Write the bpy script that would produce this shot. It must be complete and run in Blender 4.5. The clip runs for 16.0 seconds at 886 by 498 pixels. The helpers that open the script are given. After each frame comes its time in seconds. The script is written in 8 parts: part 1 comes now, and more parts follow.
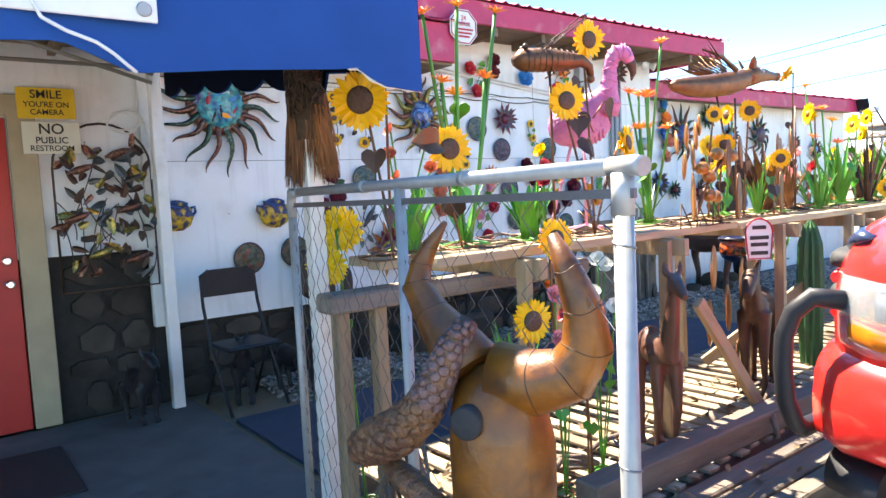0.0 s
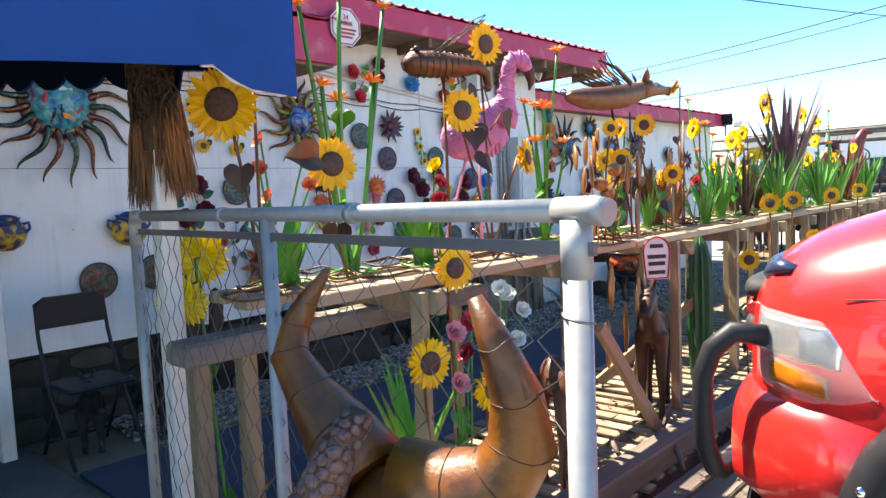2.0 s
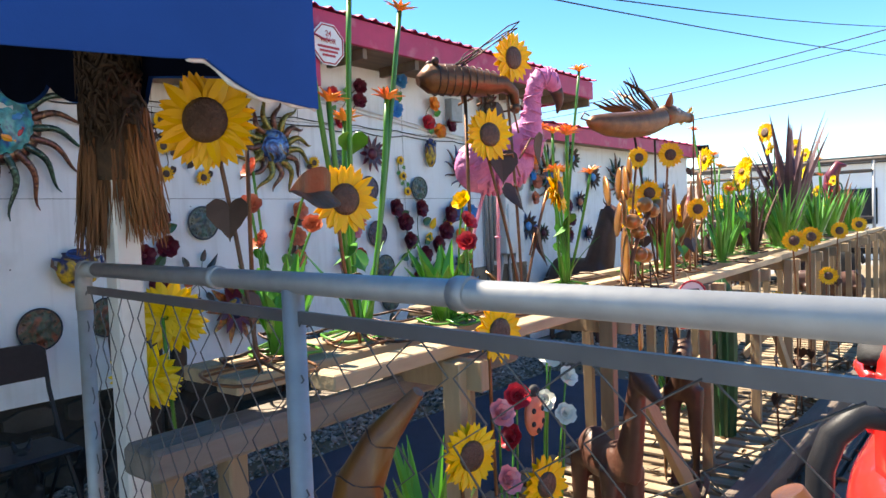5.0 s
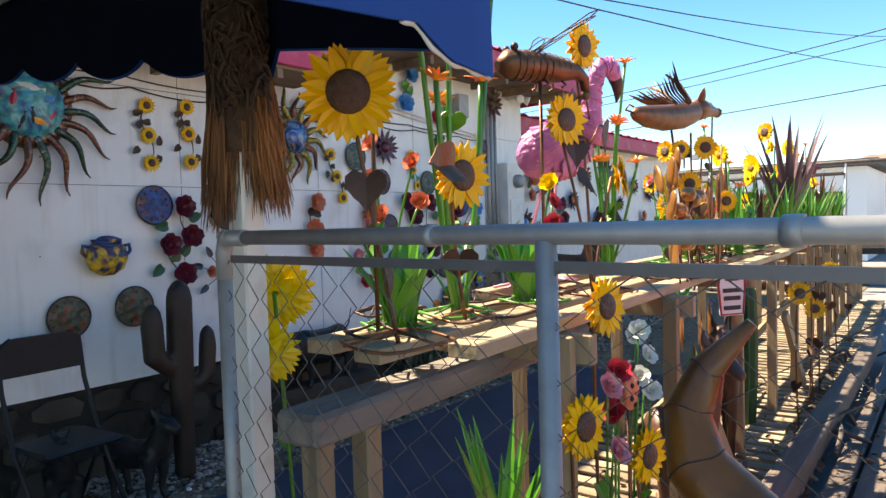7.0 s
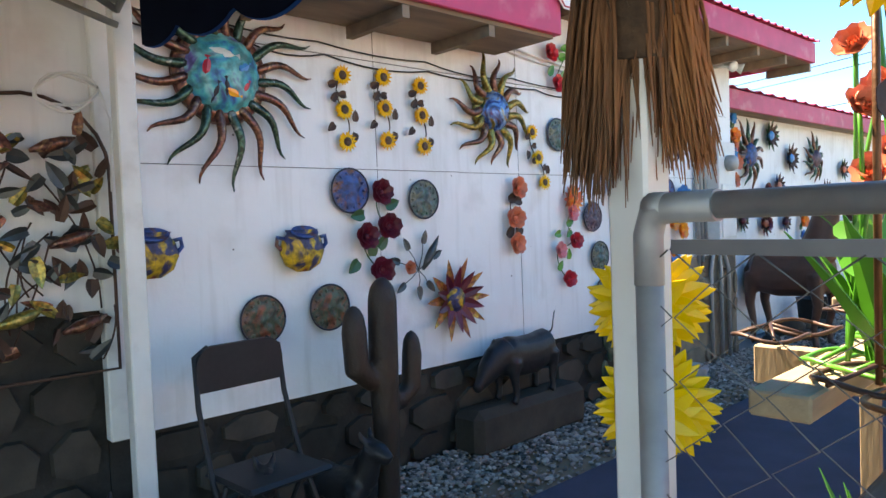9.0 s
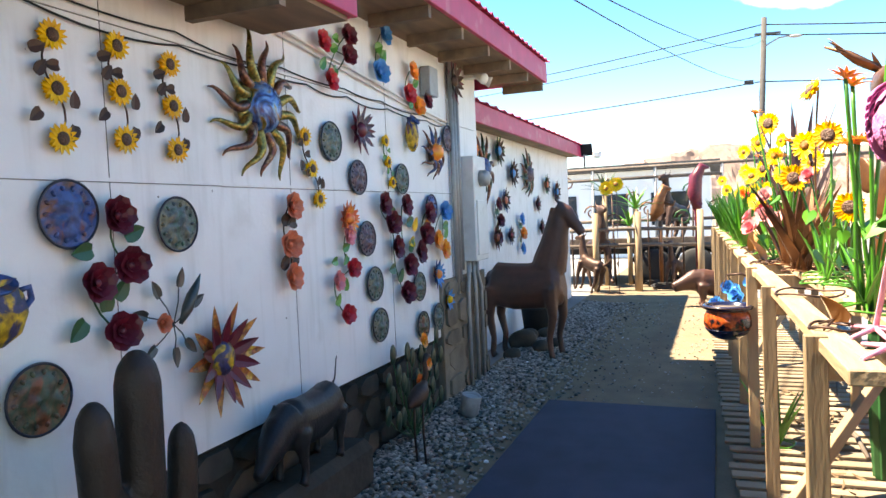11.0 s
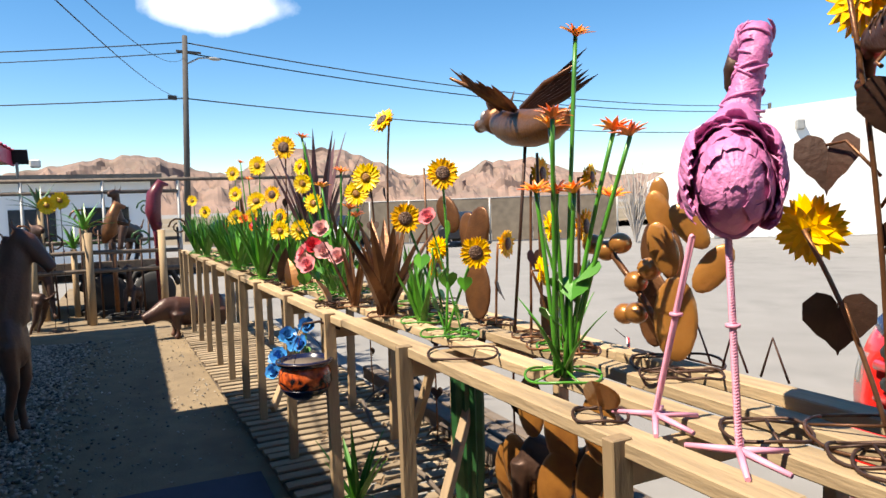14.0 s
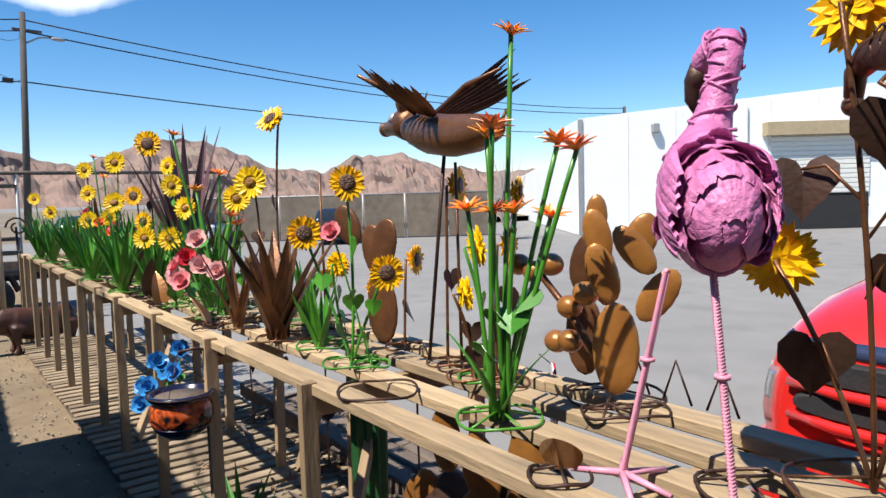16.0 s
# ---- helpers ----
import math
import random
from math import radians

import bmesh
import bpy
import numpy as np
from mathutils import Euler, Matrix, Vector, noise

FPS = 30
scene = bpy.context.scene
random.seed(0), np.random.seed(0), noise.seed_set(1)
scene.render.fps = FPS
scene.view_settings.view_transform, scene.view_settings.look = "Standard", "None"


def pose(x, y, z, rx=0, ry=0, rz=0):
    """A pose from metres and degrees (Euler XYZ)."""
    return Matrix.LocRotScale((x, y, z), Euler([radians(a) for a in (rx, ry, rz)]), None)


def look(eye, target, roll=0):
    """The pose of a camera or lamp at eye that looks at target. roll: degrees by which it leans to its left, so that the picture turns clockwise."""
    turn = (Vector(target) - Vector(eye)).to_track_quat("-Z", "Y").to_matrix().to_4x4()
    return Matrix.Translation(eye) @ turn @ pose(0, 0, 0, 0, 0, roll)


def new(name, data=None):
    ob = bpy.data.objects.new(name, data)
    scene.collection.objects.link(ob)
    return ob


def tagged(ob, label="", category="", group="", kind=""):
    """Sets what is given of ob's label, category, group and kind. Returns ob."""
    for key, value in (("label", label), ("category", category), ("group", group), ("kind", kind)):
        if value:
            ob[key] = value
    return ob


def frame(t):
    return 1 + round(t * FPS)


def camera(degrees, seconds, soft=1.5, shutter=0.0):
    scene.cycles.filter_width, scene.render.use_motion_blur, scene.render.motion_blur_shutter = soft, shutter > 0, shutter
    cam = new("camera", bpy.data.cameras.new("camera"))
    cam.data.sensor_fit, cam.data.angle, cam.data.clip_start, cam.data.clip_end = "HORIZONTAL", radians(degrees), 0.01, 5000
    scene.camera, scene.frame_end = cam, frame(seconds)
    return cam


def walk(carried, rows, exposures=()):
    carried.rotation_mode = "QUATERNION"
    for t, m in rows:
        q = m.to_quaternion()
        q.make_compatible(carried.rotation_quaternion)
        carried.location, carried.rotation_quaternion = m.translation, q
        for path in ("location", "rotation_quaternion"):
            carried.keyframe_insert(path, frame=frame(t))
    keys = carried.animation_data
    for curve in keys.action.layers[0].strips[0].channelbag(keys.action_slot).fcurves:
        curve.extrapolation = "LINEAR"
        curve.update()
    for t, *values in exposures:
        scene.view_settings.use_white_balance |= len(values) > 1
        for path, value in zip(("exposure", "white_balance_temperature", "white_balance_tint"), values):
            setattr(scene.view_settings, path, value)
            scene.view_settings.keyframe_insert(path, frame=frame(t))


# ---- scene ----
cam = camera(65.3, 16.0)
PATH = [
    (0, (0.937, 1.282, 1.442), (2.134, 2.877, 1.285), -2.8),
    (0.5, (0.924, 1.423, 1.465), (2.235, 2.925, 1.308), -3.0),
    (1, (1.022, 1.425, 1.476), (2.432, 2.834, 1.316), -3.2),
    (1.5, (1.15, 1.45, 1.494), (2.588, 2.83, 1.329), -2.9),
    (2, (1.181, 1.596, 1.507), (2.629, 2.966, 1.348), -2.5),
    (2.5, (1.157, 1.791, 1.523), (2.629, 3.136, 1.369), -2.4),
    (3, (1.231, 1.92, 1.519), (2.708, 3.26, 1.369), -2.4),
    (3.5, (1.362, 2.048, 1.544), (2.842, 3.385, 1.399), -2.5),
    (4, (1.417, 2.116, 1.577), (2.901, 3.45, 1.444), -2.4),
    (4.2, (1.417, 2.133, 1.583), (2.916, 3.452, 1.466), -2.3),
    (6.3, (1.361, 2.138, 1.51), (2.921, 3.388, 1.442), -2.1),
    (6.5, (1.286, 2.212, 1.512), (2.862, 3.44, 1.437), -1.8),
    (7, (1.116, 2.449, 1.502), (2.713, 3.65, 1.422), -1.8),
    (7.5, (1.111, 2.67, 1.48), (2.598, 4.005, 1.4), -2.0),
    (8, (1.189, 2.92, 1.48), (2.553, 4.381, 1.4), -1.9),
    (8.2, (1.202, 3.015, 1.465), (2.504, 4.531, 1.39), -2.4),
    (10.3, (1.6, 4.095, 1.566), (3.277, 5.183, 1.479), -2.0),
    (10.5, (1.615, 4.21, 1.591), (3.362, 5.18, 1.504), -2.1),
    (11, (1.735, 4.404, 1.602), (3.59, 5.144, 1.503), -2.5),
    (11.5, (1.953, 4.56, 1.657), (3.839, 5.219, 1.554), -2.5),
    (12, (2.12, 4.765, 1.675), (4.041, 5.314, 1.571), -2.3),
    (12.5, (2.246, 4.89, 1.726), (4.242, 4.922, 1.612), -2.3),
    (13, (2.421, 4.946, 1.757), (4.36, 4.474, 1.625), -2.4),
    (13.5, (2.566, 5.052, 1.761), (4.481, 4.489, 1.624), -2.4),
    (14, (2.692, 5.145, 1.761), (4.513, 4.329, 1.632), -2.0),
    (14.5, (2.75, 5.122, 1.789), (4.446, 4.073, 1.646), -2.3),
    (15, (2.78, 5.065, 1.781), (4.47, 4.006, 1.636), -2.1),
    (15.5, (2.879, 5.064, 1.791), (4.56, 3.991, 1.641), -1.9),
    (16, (3.038, 5.133, 1.834), (4.674, 3.993, 1.68), -1.6),
]
walk(cam, [(t, look(eye, target, roll)) for t, eye, target, roll in PATH],
     [(0, 2.75, 7500, 10), (1.5, 2.2, 7500, 10), (3.5, 2.1, 7500, 10), (6.5, 1.78, 8000, 10), (7.2, 1.95, 8300, 10), (8.0, 2.5, 8350, 10), (10.5, 2.6, 8200, 10), (11.5, 2.08, 8500, 10), (12.5, 1.66, 7900, 10), (13.2, 1.2, 7700, 10), (14.1, 1.12, 7550, 10), (14.8, 0.8, 6850, 10), (16, 0.74, 6600, 10)])

# ---------------------------------------------------------------- light
world = bpy.data.worlds.new("sky")
scene.world = world
world.use_nodes = True
SUN_DIR = Vector((-0.07, 0.62, 1.0)).normalized()   # towards the sun, behind the shop
nt = world.node_tree
nt.nodes.clear()
wo = nt.nodes.new("ShaderNodeOutputWorld")
bg = nt.nodes.new("ShaderNodeBackground")
sky = nt.nodes.new("ShaderNodeTexSky")
sky.sky_type = "NISHITA"
sky.sun_disc = False
sky.sun_elevation = math.asin(SUN_DIR.z)
sky.sun_rotation = math.atan2(SUN_DIR.x, SUN_DIR.y)
sky.altitude = 1500
sky.air_density, sky.dust_density, sky.ozone_density = 1.0, 0.0, 2.5
bg.inputs["Strength"].default_value = 0.1
# a few small fair-weather clouds
tc = nt.nodes.new("ShaderNodeTexCoord")
cl = nt.nodes.new("ShaderNodeTexNoise")
cl.inputs["Scale"].default_value = 9.0
cl.inputs["Detail"].default_value = 7.0
dist = nt.nodes.new("ShaderNodeVectorMath")
dist.operation = "DISTANCE"
sq = nt.nodes.new("ShaderNodeVectorMath")
sq.operation = "MULTIPLY"
sq.inputs[1].default_value = (1, 1, 3.2)
nt.links.new(tc.outputs["Generated"], sq.inputs[0])
CLOUD = Vector((0.955, -0.12, 0.268))
dist.inputs[1].default_value = (CLOUD.x, CLOUD.y, CLOUD.z * 3.2)
nt.links.new(sq.outputs[0], dist.inputs[0])
ad = nt.nodes.new("ShaderNodeMath")
ad.operation = "MULTIPLY_ADD"
nt.links.new(cl.outputs["Fac"], ad.inputs[0])
ad.inputs[1].default_value = -0.17
nt.links.new(dist.outputs["Value"], ad.inputs[2])
cr = nt.nodes.new("ShaderNodeMapRange")
cr.inputs["From Min"].default_value, cr.inputs["From Max"].default_value = 0.02, -0.05
cr.inputs["To Min"].default_value, cr.inputs["To Max"].default_value = 0.0, 0.85
nt.links.new(ad.outputs[0], cr.inputs["Value"])
mx = nt.nodes.new("ShaderNodeMix")
mx.data_type = "RGBA"
nt.links.new(cr.outputs[0], mx.inputs["Factor"])
hsv = nt.nodes.new("ShaderNodeHueSaturation")
hsv.inputs["Saturation"].default_value = 1.32
nt.links.new(sky.outputs[0], hsv.inputs["Color"])
nt.links.new(hsv.outputs[0], mx.inputs["A"])
mx.inputs["B"].default_value = (13, 13, 13.2, 1)
nt.links.new(mx.outputs["Result"], bg.inputs["Color"])
nt.links.new(bg.outputs[0], wo.inputs["Surface"])

sun = bpy.data.lights.new("sun", "SUN")
sun.energy, sun.angle, sun.color = 4.8, radians(0.6), (1.0, 0.95, 0.86)
sun_ob = new("sun", sun)
sun_ob.matrix_world = look(SUN_DIR * 40, (0, 0, 0))


# ---------------------------------------------------------------- materials
def mat(name, base, rough=0.6, metal=0.0, vary=0.25, scale=12.0, second=None, bump=0.0, bscale=60.0, coat=0.0, rand=0.0, spec=0.5, stretch=(1, 1, 1), stain=None, stain_amt=0.0):
    """Procedural surface: base colour with coarse and fine variation, optional second colour in patches and fine relief."""
    m = bpy.data.materials.new(name)
    m.use_nodes = True
    t = m.node_tree
    b = t.nodes["Principled BSDF"]
    co = t.nodes.new("ShaderNodeTexCoord")
    mp = t.nodes.new("ShaderNodeMapping")
    mp.inputs["Scale"].default_value = stretch
    t.links.new(co.outputs["Object"], mp.inputs["Vector"])
    n1 = t.nodes.new("ShaderNodeTexNoise")
    n1.inputs["Scale"].default_value, n1.inputs["Detail"].default_value = scale, 5
    n2 = t.nodes.new("ShaderNodeTexNoise")
    n2.inputs["Scale"].default_value, n2.inputs["Detail"].default_value = scale * 0.17, 3
    for n in (n1, n2):
        t.links.new(mp.outputs[0], n.inputs["Vector"])
    ramp = t.nodes.new("ShaderNodeValToRGB")
    sec = second or tuple(c * (1 - vary) for c in base)
    ramp.color_ramp.elements[0].position, ramp.color_ramp.elements[1].position = 0.35, 0.65
    ramp.color_ramp.elements[0].color = (*sec, 1)
    ramp.color_ramp.elements[1].color = (*base, 1)
    av = t.nodes.new("ShaderNodeMath")
    av.operation = "MULTIPLY_ADD"
    av.inputs[1].default_value = 0.55
    hf = t.nodes.new("ShaderNodeMath")
    hf.operation = "MULTIPLY"
    hf.inputs[1].default_value = 0.45
    t.links.new(n2.outputs["Fac"], hf.inputs[0])
    t.links.new(n1.outputs["Fac"], av.inputs[0])
    t.links.new(hf.outputs[0], av.inputs[2])
    t.links.new(av.outputs[0], ramp.inputs["Fac"])
    col = ramp.outputs["Color"]
    if stain:
        n3 = t.nodes.new("ShaderNodeTexNoise")
        n3.inputs["Scale"].default_value, n3.inputs["Detail"].default_value = scale * 0.6, 8
        t.links.new(mp.outputs[0], n3.inputs["Vector"])
        r3 = t.nodes.new("ShaderNodeMapRange")
        r3.inputs["From Min"].default_value, r3.inputs["From Max"].default_value = 0.56, 0.7
        r3.inputs["To Max"].default_value = stain_amt
        t.links.new(n3.outputs["Fac"], r3.inputs["Value"])
        mm = t.nodes.new("ShaderNodeMix")
        mm.data_type = "RGBA"
        t.links.new(r3.outputs[0], mm.inputs["Factor"])
        t.links.new(col, mm.inputs["A"])
        mm.inputs["B"].default_value = (*stain, 1)
        col = mm.outputs["Result"]
    if rand:
        oi = t.nodes.new("ShaderNodeObjectInfo")
        hs = t.nodes.new("ShaderNodeHueSaturation")
        mr = t.nodes.new("ShaderNodeMapRange")
        mr.inputs["To Min"].default_value, mr.inputs["To Max"].default_value = 1 - rand, 1 + rand
        t.links.new(oi.outputs["Random"], mr.inputs["Value"])
        t.links.new(mr.outputs[0], hs.inputs["Value"])
        t.links.new(col, hs.inputs["Color"])
        col = hs.outputs["Color"]
    t.links.new(col, b.inputs["Base Color"])
    b.inputs["Roughness"].default_value = rough
    b.inputs["Metallic"].default_value = metal
    b.inputs["Coat Weight"].default_value = coat
    b.inputs["Specular IOR Level"].default_value = spec
    if bump:
        bn = t.nodes.new("ShaderNodeTexNoise")
        bn.inputs["Scale"].default_value, bn.inputs["Detail"].default_value = bscale, 4
        t.links.new(mp.outputs[0], bn.inputs["Vector"])
        bu = t.nodes.new("ShaderNodeBump")
        bu.inputs["Strength"].default_value = bump
        bu.inputs["Distance"].default_value = 0.01
        t.links.new(bn.outputs["Fac"], bu.inputs["Height"])
        t.links.new(bu.outputs[0], b.inputs["Normal"])
    return m


M_white = mat("white_painted_boards", (0.80, 0.80, 0.80), 0.55, vary=0.06, scale=6, bump=0.15, bscale=40, stain=(0.45, 0.42, 0.38), stain_amt=0.25)
def chipped(m, cell, radius, colour, streak):
    """Adds small dark chips and nail heads, and faint rain streaks, to a painted board material."""
    t = m.node_tree
    b = t.nodes["Principled BSDF"]
    src = b.inputs["Base Color"].links[0].from_socket
    co = t.nodes.new("ShaderNodeTexCoord")
    vo = t.nodes.new("ShaderNodeTexVoronoi")
    vo.inputs["Scale"].default_value = cell
    t.links.new(co.outputs["Object"], vo.inputs["Vector"])
    lt = t.nodes.new("ShaderNodeMath")
    lt.operation = "LESS_THAN"
    lt.inputs[1].default_value = radius
    t.links.new(vo.outputs["Distance"], lt.inputs[0])
    m1 = t.nodes.new("ShaderNodeMix")
    m1.data_type = "RGBA"
    t.links.new(lt.outputs[0], m1.inputs["Factor"])
    t.links.new(src, m1.inputs["A"])
    m1.inputs["B"].default_value = (*colour, 1)
    mp = t.nodes.new("ShaderNodeMapping")
    mp.inputs["Scale"].default_value = (9, 9, 0.8)
    t.links.new(co.outputs["Object"], mp.inputs["Vector"])
    nz = t.nodes.new("ShaderNodeTexNoise")
    nz.inputs["Scale"].default_value, nz.inputs["Detail"].default_value = 2.0, 7
    t.links.new(mp.outputs[0], nz.inputs["Vector"])
    mr = t.nodes.new("ShaderNodeMapRange")
    mr.inputs["From Min"].default_value, mr.inputs["From Max"].default_value = 0.52, 0.75
    mr.inputs["To Max"].default_value = streak
    t.links.new(nz.outputs["Fac"], mr.inputs["Value"])
    m2 = t.nodes.new("ShaderNodeMix")
    m2.data_type = "RGBA"
    t.links.new(mr.outputs[0], m2.inputs["Factor"])
    t.links.new(m1.outputs["Result"], m2.inputs["A"])
    m2.inputs["B"].default_value = (0.42, 0.4, 0.36, 1)
    t.links.new(m2.outputs["Result"], b.inputs["Base Color"])


chipped(M_white, 5.0, 0.028, (0.1, 0.08, 0.07), 0.28)
M_pink = mat("raspberry_fascia", (0.55, 0.035, 0.11), 0.5, vary=0.25, scale=8, stain=(0.6, 0.3, 0.3), stain_amt=0.4)
M_tan = mat("tan_painted_wood", (0.42, 0.33, 0.2), 0.6, vary=0.2, scale=7, bump=0.1)
M_stone = mat("flagstone", (0.085, 0.068, 0.054), 0.9, second=(0.035, 0.03, 0.025), spec=0.2, scale=5, bump=0.6, bscale=25, rand=0.3)
M_soffit = mat("dirty_eave_timber", (0.3, 0.21, 0.13), 0.75, second=(0.15, 0.1, 0.065), scale=6, bump=0.25, stretch=(0.3, 1.5, 1.5), stain=(0.09, 0.065, 0.05), stain_amt=0.6)
M_mortar = mat("mortar", (0.05, 0.045, 0.04), 0.95, spec=0.15, vary=0.3, scale=20, bump=0.4)
M_red = mat("red_door_paint", (0.5, 0.02, 0.015), 0.45, vary=0.2, scale=5)
M_concrete = mat("concrete", (0.13, 0.125, 0.12), 0.9, spec=0.25, vary=0.3, scale=5, bump=0.25, bscale=90, stain=(0.07, 0.065, 0.06), stain_amt=0.6)
M_asphalt = mat("bleached_asphalt", (0.235, 0.228, 0.222), 0.92, spec=0.25, vary=0.16, scale=1.5, bump=0.4, bscale=120, stain=(0.15, 0.145, 0.145), stain_amt=0.45)
M_dirt = mat("sandy_dirt", (0.25, 0.19, 0.125), 0.97, spec=0.1, second=(0.17, 0.13, 0.09), scale=4, bump=0.7, bscale=50, stain=(0.16, 0.13, 0.1), stain_amt=0.3)
M_gravel = mat("river_gravel", (0.36, 0.31, 0.26), 0.85, second=(0.1, 0.085, 0.07), scale=30, rand=0.4)
t = M_gravel.node_tree
geo = t.nodes.new("ShaderNodeNewGeometry")
stone_ramp = t.nodes.new("ShaderNodeValToRGB")
for k, (p, c) in enumerate(((0.0, (0.03, 0.024, 0.02)), (0.45, (0.06, 0.046, 0.036)), (0.8, (0.14, 0.11, 0.085)), (1.0, (0.42, 0.37, 0.32)))):
    el = stone_ramp.color_ramp.elements[0 if k == 0 else 1] if k in (0, 3) else stone_ramp.color_ramp.elements.new(p)
    el.position, el.color = p, (*c, 1)
t.links.new(geo.outputs["Random Per Island"], stone_ramp.inputs["Fac"])
t.links.new(stone_ramp.outputs[0], t.nodes["Principled BSDF"].inputs["Base Color"])
M_bluemat = mat("dark_blue_ground_mat", (0.042, 0.052, 0.085), 0.9, vary=0.35, scale=5, bump=0.3, bscale=150)
M_black = mat("black_rubber", (0.02, 0.02, 0.022), 0.75, vary=0.3, scale=30, bump=0.3)
M_wood = mat("weathered_pine", (0.47, 0.34, 0.2), 0.75, second=(0.28, 0.2, 0.12), scale=14, bump=0.4, bscale=40, rand=0.22, stretch=(0.25, 1.6, 1.6), stain=(0.13, 0.1, 0.07), stain_amt=0.5)
M_woodv = mat("weathered_pine_posts", (0.36, 0.25, 0.14), 0.75, second=(0.25, 0.17, 0.1), scale=14, bump=0.4, bscale=40, rand=0.25, stretch=(1.6, 1.6, 0.25), stain=(0.12, 0.09, 0.06), stain_amt=0.5)
M_slat = mat("grey_pallet_wood", (0.36, 0.28, 0.19), 0.88, spec=0.2, second=(0.17, 0.125, 0.085), scale=12, bump=0.4, rand=0.25, stretch=(1.6, 0.25, 1.6))
M_beam = mat("old_dark_timber", (0.17, 0.13, 0.1), 0.85, second=(0.08, 0.06, 0.05), scale=10, bump=0.5, stretch=(0.2, 1.5, 1.5))
M_galv = mat("galvanised_steel", (0.36, 0.36, 0.355), 0.5, 0.35, vary=0.2, scale=30, bump=0.05)
M_rust = mat("rusted_steel", (0.235, 0.1, 0.04), 0.42, 0.55, second=(0.10, 0.045, 0.025), scale=14, bump=0.2, bscale=80, rand=0.15)
M_rustl = mat("lacquered_rust_steel", (0.42, 0.18, 0.04), 0.3, 0.35, second=(0.2, 0.075, 0.02), scale=9, bump=0.15, coat=0.5, rand=0.15)
M_rustd = mat("dark_rusted_steel", (0.085, 0.042, 0.028), 0.5, 0.5, second=(0.04, 0.022, 0.017), scale=12, bump=0.2, rand=0.15)
M_yellow = mat("yellow_enamel", (0.88, 0.52, 0.004), 0.4, vary=0.2, scale=12, second=(0.78, 0.36, 0.002), coat=0.06, spec=0.3)
M_yellowb = mat("bright_yellow_enamel", (0.88, 0.57, 0.006), 0.38, vary=0.15, scale=9, coat=0.08, spec=0.35)
M_seed = mat("brown_seed_head", (0.135, 0.07, 0.045), 0.45, 0.3, vary=0.5, scale=70, bump=0.9, bscale=140)
M_green = mat("grass_green_enamel", (0.06, 0.25, 0.02), 0.38, vary=0.4, scale=9, coat=0.15, rand=0.15)
M_greenl = mat("leaf_green_enamel", (0.075, 0.29, 0.022), 0.38, vary=0.4, scale=9, coat=0.15)
M_greend = mat("dark_green_enamel", (0.025, 0.11, 0.035), 0.4, vary=0.4, scale=12)
M_orange = mat("orange_enamel", (0.92, 0.36, 0.03), 0.35, second=(0.75, 0.09, 0.04), scale=25, coat=0.2)
M_flame = mat("flame_orange_enamel", (0.95, 0.48, 0.02), 0.35, second=(0.85, 0.12, 0.04), scale=18, coat=0.2)
M_redpet = mat("scarlet_enamel", (0.62, 0.03, 0.05), 0.35, vary=0.4, scale=20, coat=0.2)
M_maroon = mat("maroon_enamel", (0.16, 0.012, 0.03), 0.4, vary=0.5, scale=25)
M_pinkpet = mat("pink_enamel", (0.74, 0.3, 0.31), 0.35, second=(0.68, 0.15, 0.18), scale=30, coat=0.2)
M_peach = mat("peach_enamel", (0.72, 0.2, 0.1), 0.4, second=(0.5, 0.14, 0.08), scale=30)
M_bluepet = mat("blue_enamel", (0.02, 0.16, 0.48), 0.35, second=(0.05, 0.3, 0.6), scale=25, coat=0.2)
M_flam = mat("flamingo_pink_paint", (0.62, 0.21, 0.42), 0.5, second=(0.42, 0.11, 0.27), scale=16, bump=0.9, bscale=45)
M_flamleg = mat("pink_rebar", (0.72, 0.3, 0.42), 0.45, vary=0.2, scale=30)
M_whitepet = mat("white_enamel", (0.75, 0.75, 0.66), 0.4, vary=0.15, scale=20)
M_car = mat("red_car_paint", (0.68, 0.022, 0.018), 0.28, vary=0.04, scale=2, coat=1.0)
M_plastic = mat("black_plastic", (0.018, 0.018, 0.022), 0.5, spec=0.3, vary=0.25, scale=40, bump=0.1, bscale=200)
M_chrome = mat("chrome", (0.8, 0.8, 0.8), 0.12, 1.0, vary=0.05)
M_amber = mat("amber_lens", (0.55, 0.15, 0.012), 0.15, coat=0.8, vary=0.3, scale=40)
M_blue = mat("blue_canvas", (0.010, 0.07, 0.27), 0.8, spec=0.2, vary=0.2, scale=4, bump=0.1, bscale=300)
M_rope = mat("white_rope", (0.75, 0.75, 0.72), 0.8, vary=0.15, scale=60)
M_fibre = mat("palm_fibre", (0.26, 0.115, 0.05), 0.9, second=(0.085, 0.045, 0.025), scale=30, stretch=(3, 3, 0.4), bump=0.6)
M_bark = mat("palm_bark", (0.10, 0.06, 0.035), 0.95, second=(0.045, 0.03, 0.02), scale=40, bump=0.8)
M_bull = mat("brown_lacquered_steel", (0.26, 0.085, 0.005), 0.42, 0.0, second=(0.075, 0.024, 0.006), scale=13, bump=0.35, bscale=28, coat=0.2, spec=0.4, stain=(0.03, 0.013, 0.008), stain_amt=0.85)
M_whitepost = mat("white_post_paint", (0.75, 0.74, 0.71), 0.5, vary=0.12, scale=9, stain=(0.4, 0.36, 0.3), stain_amt=0.4)


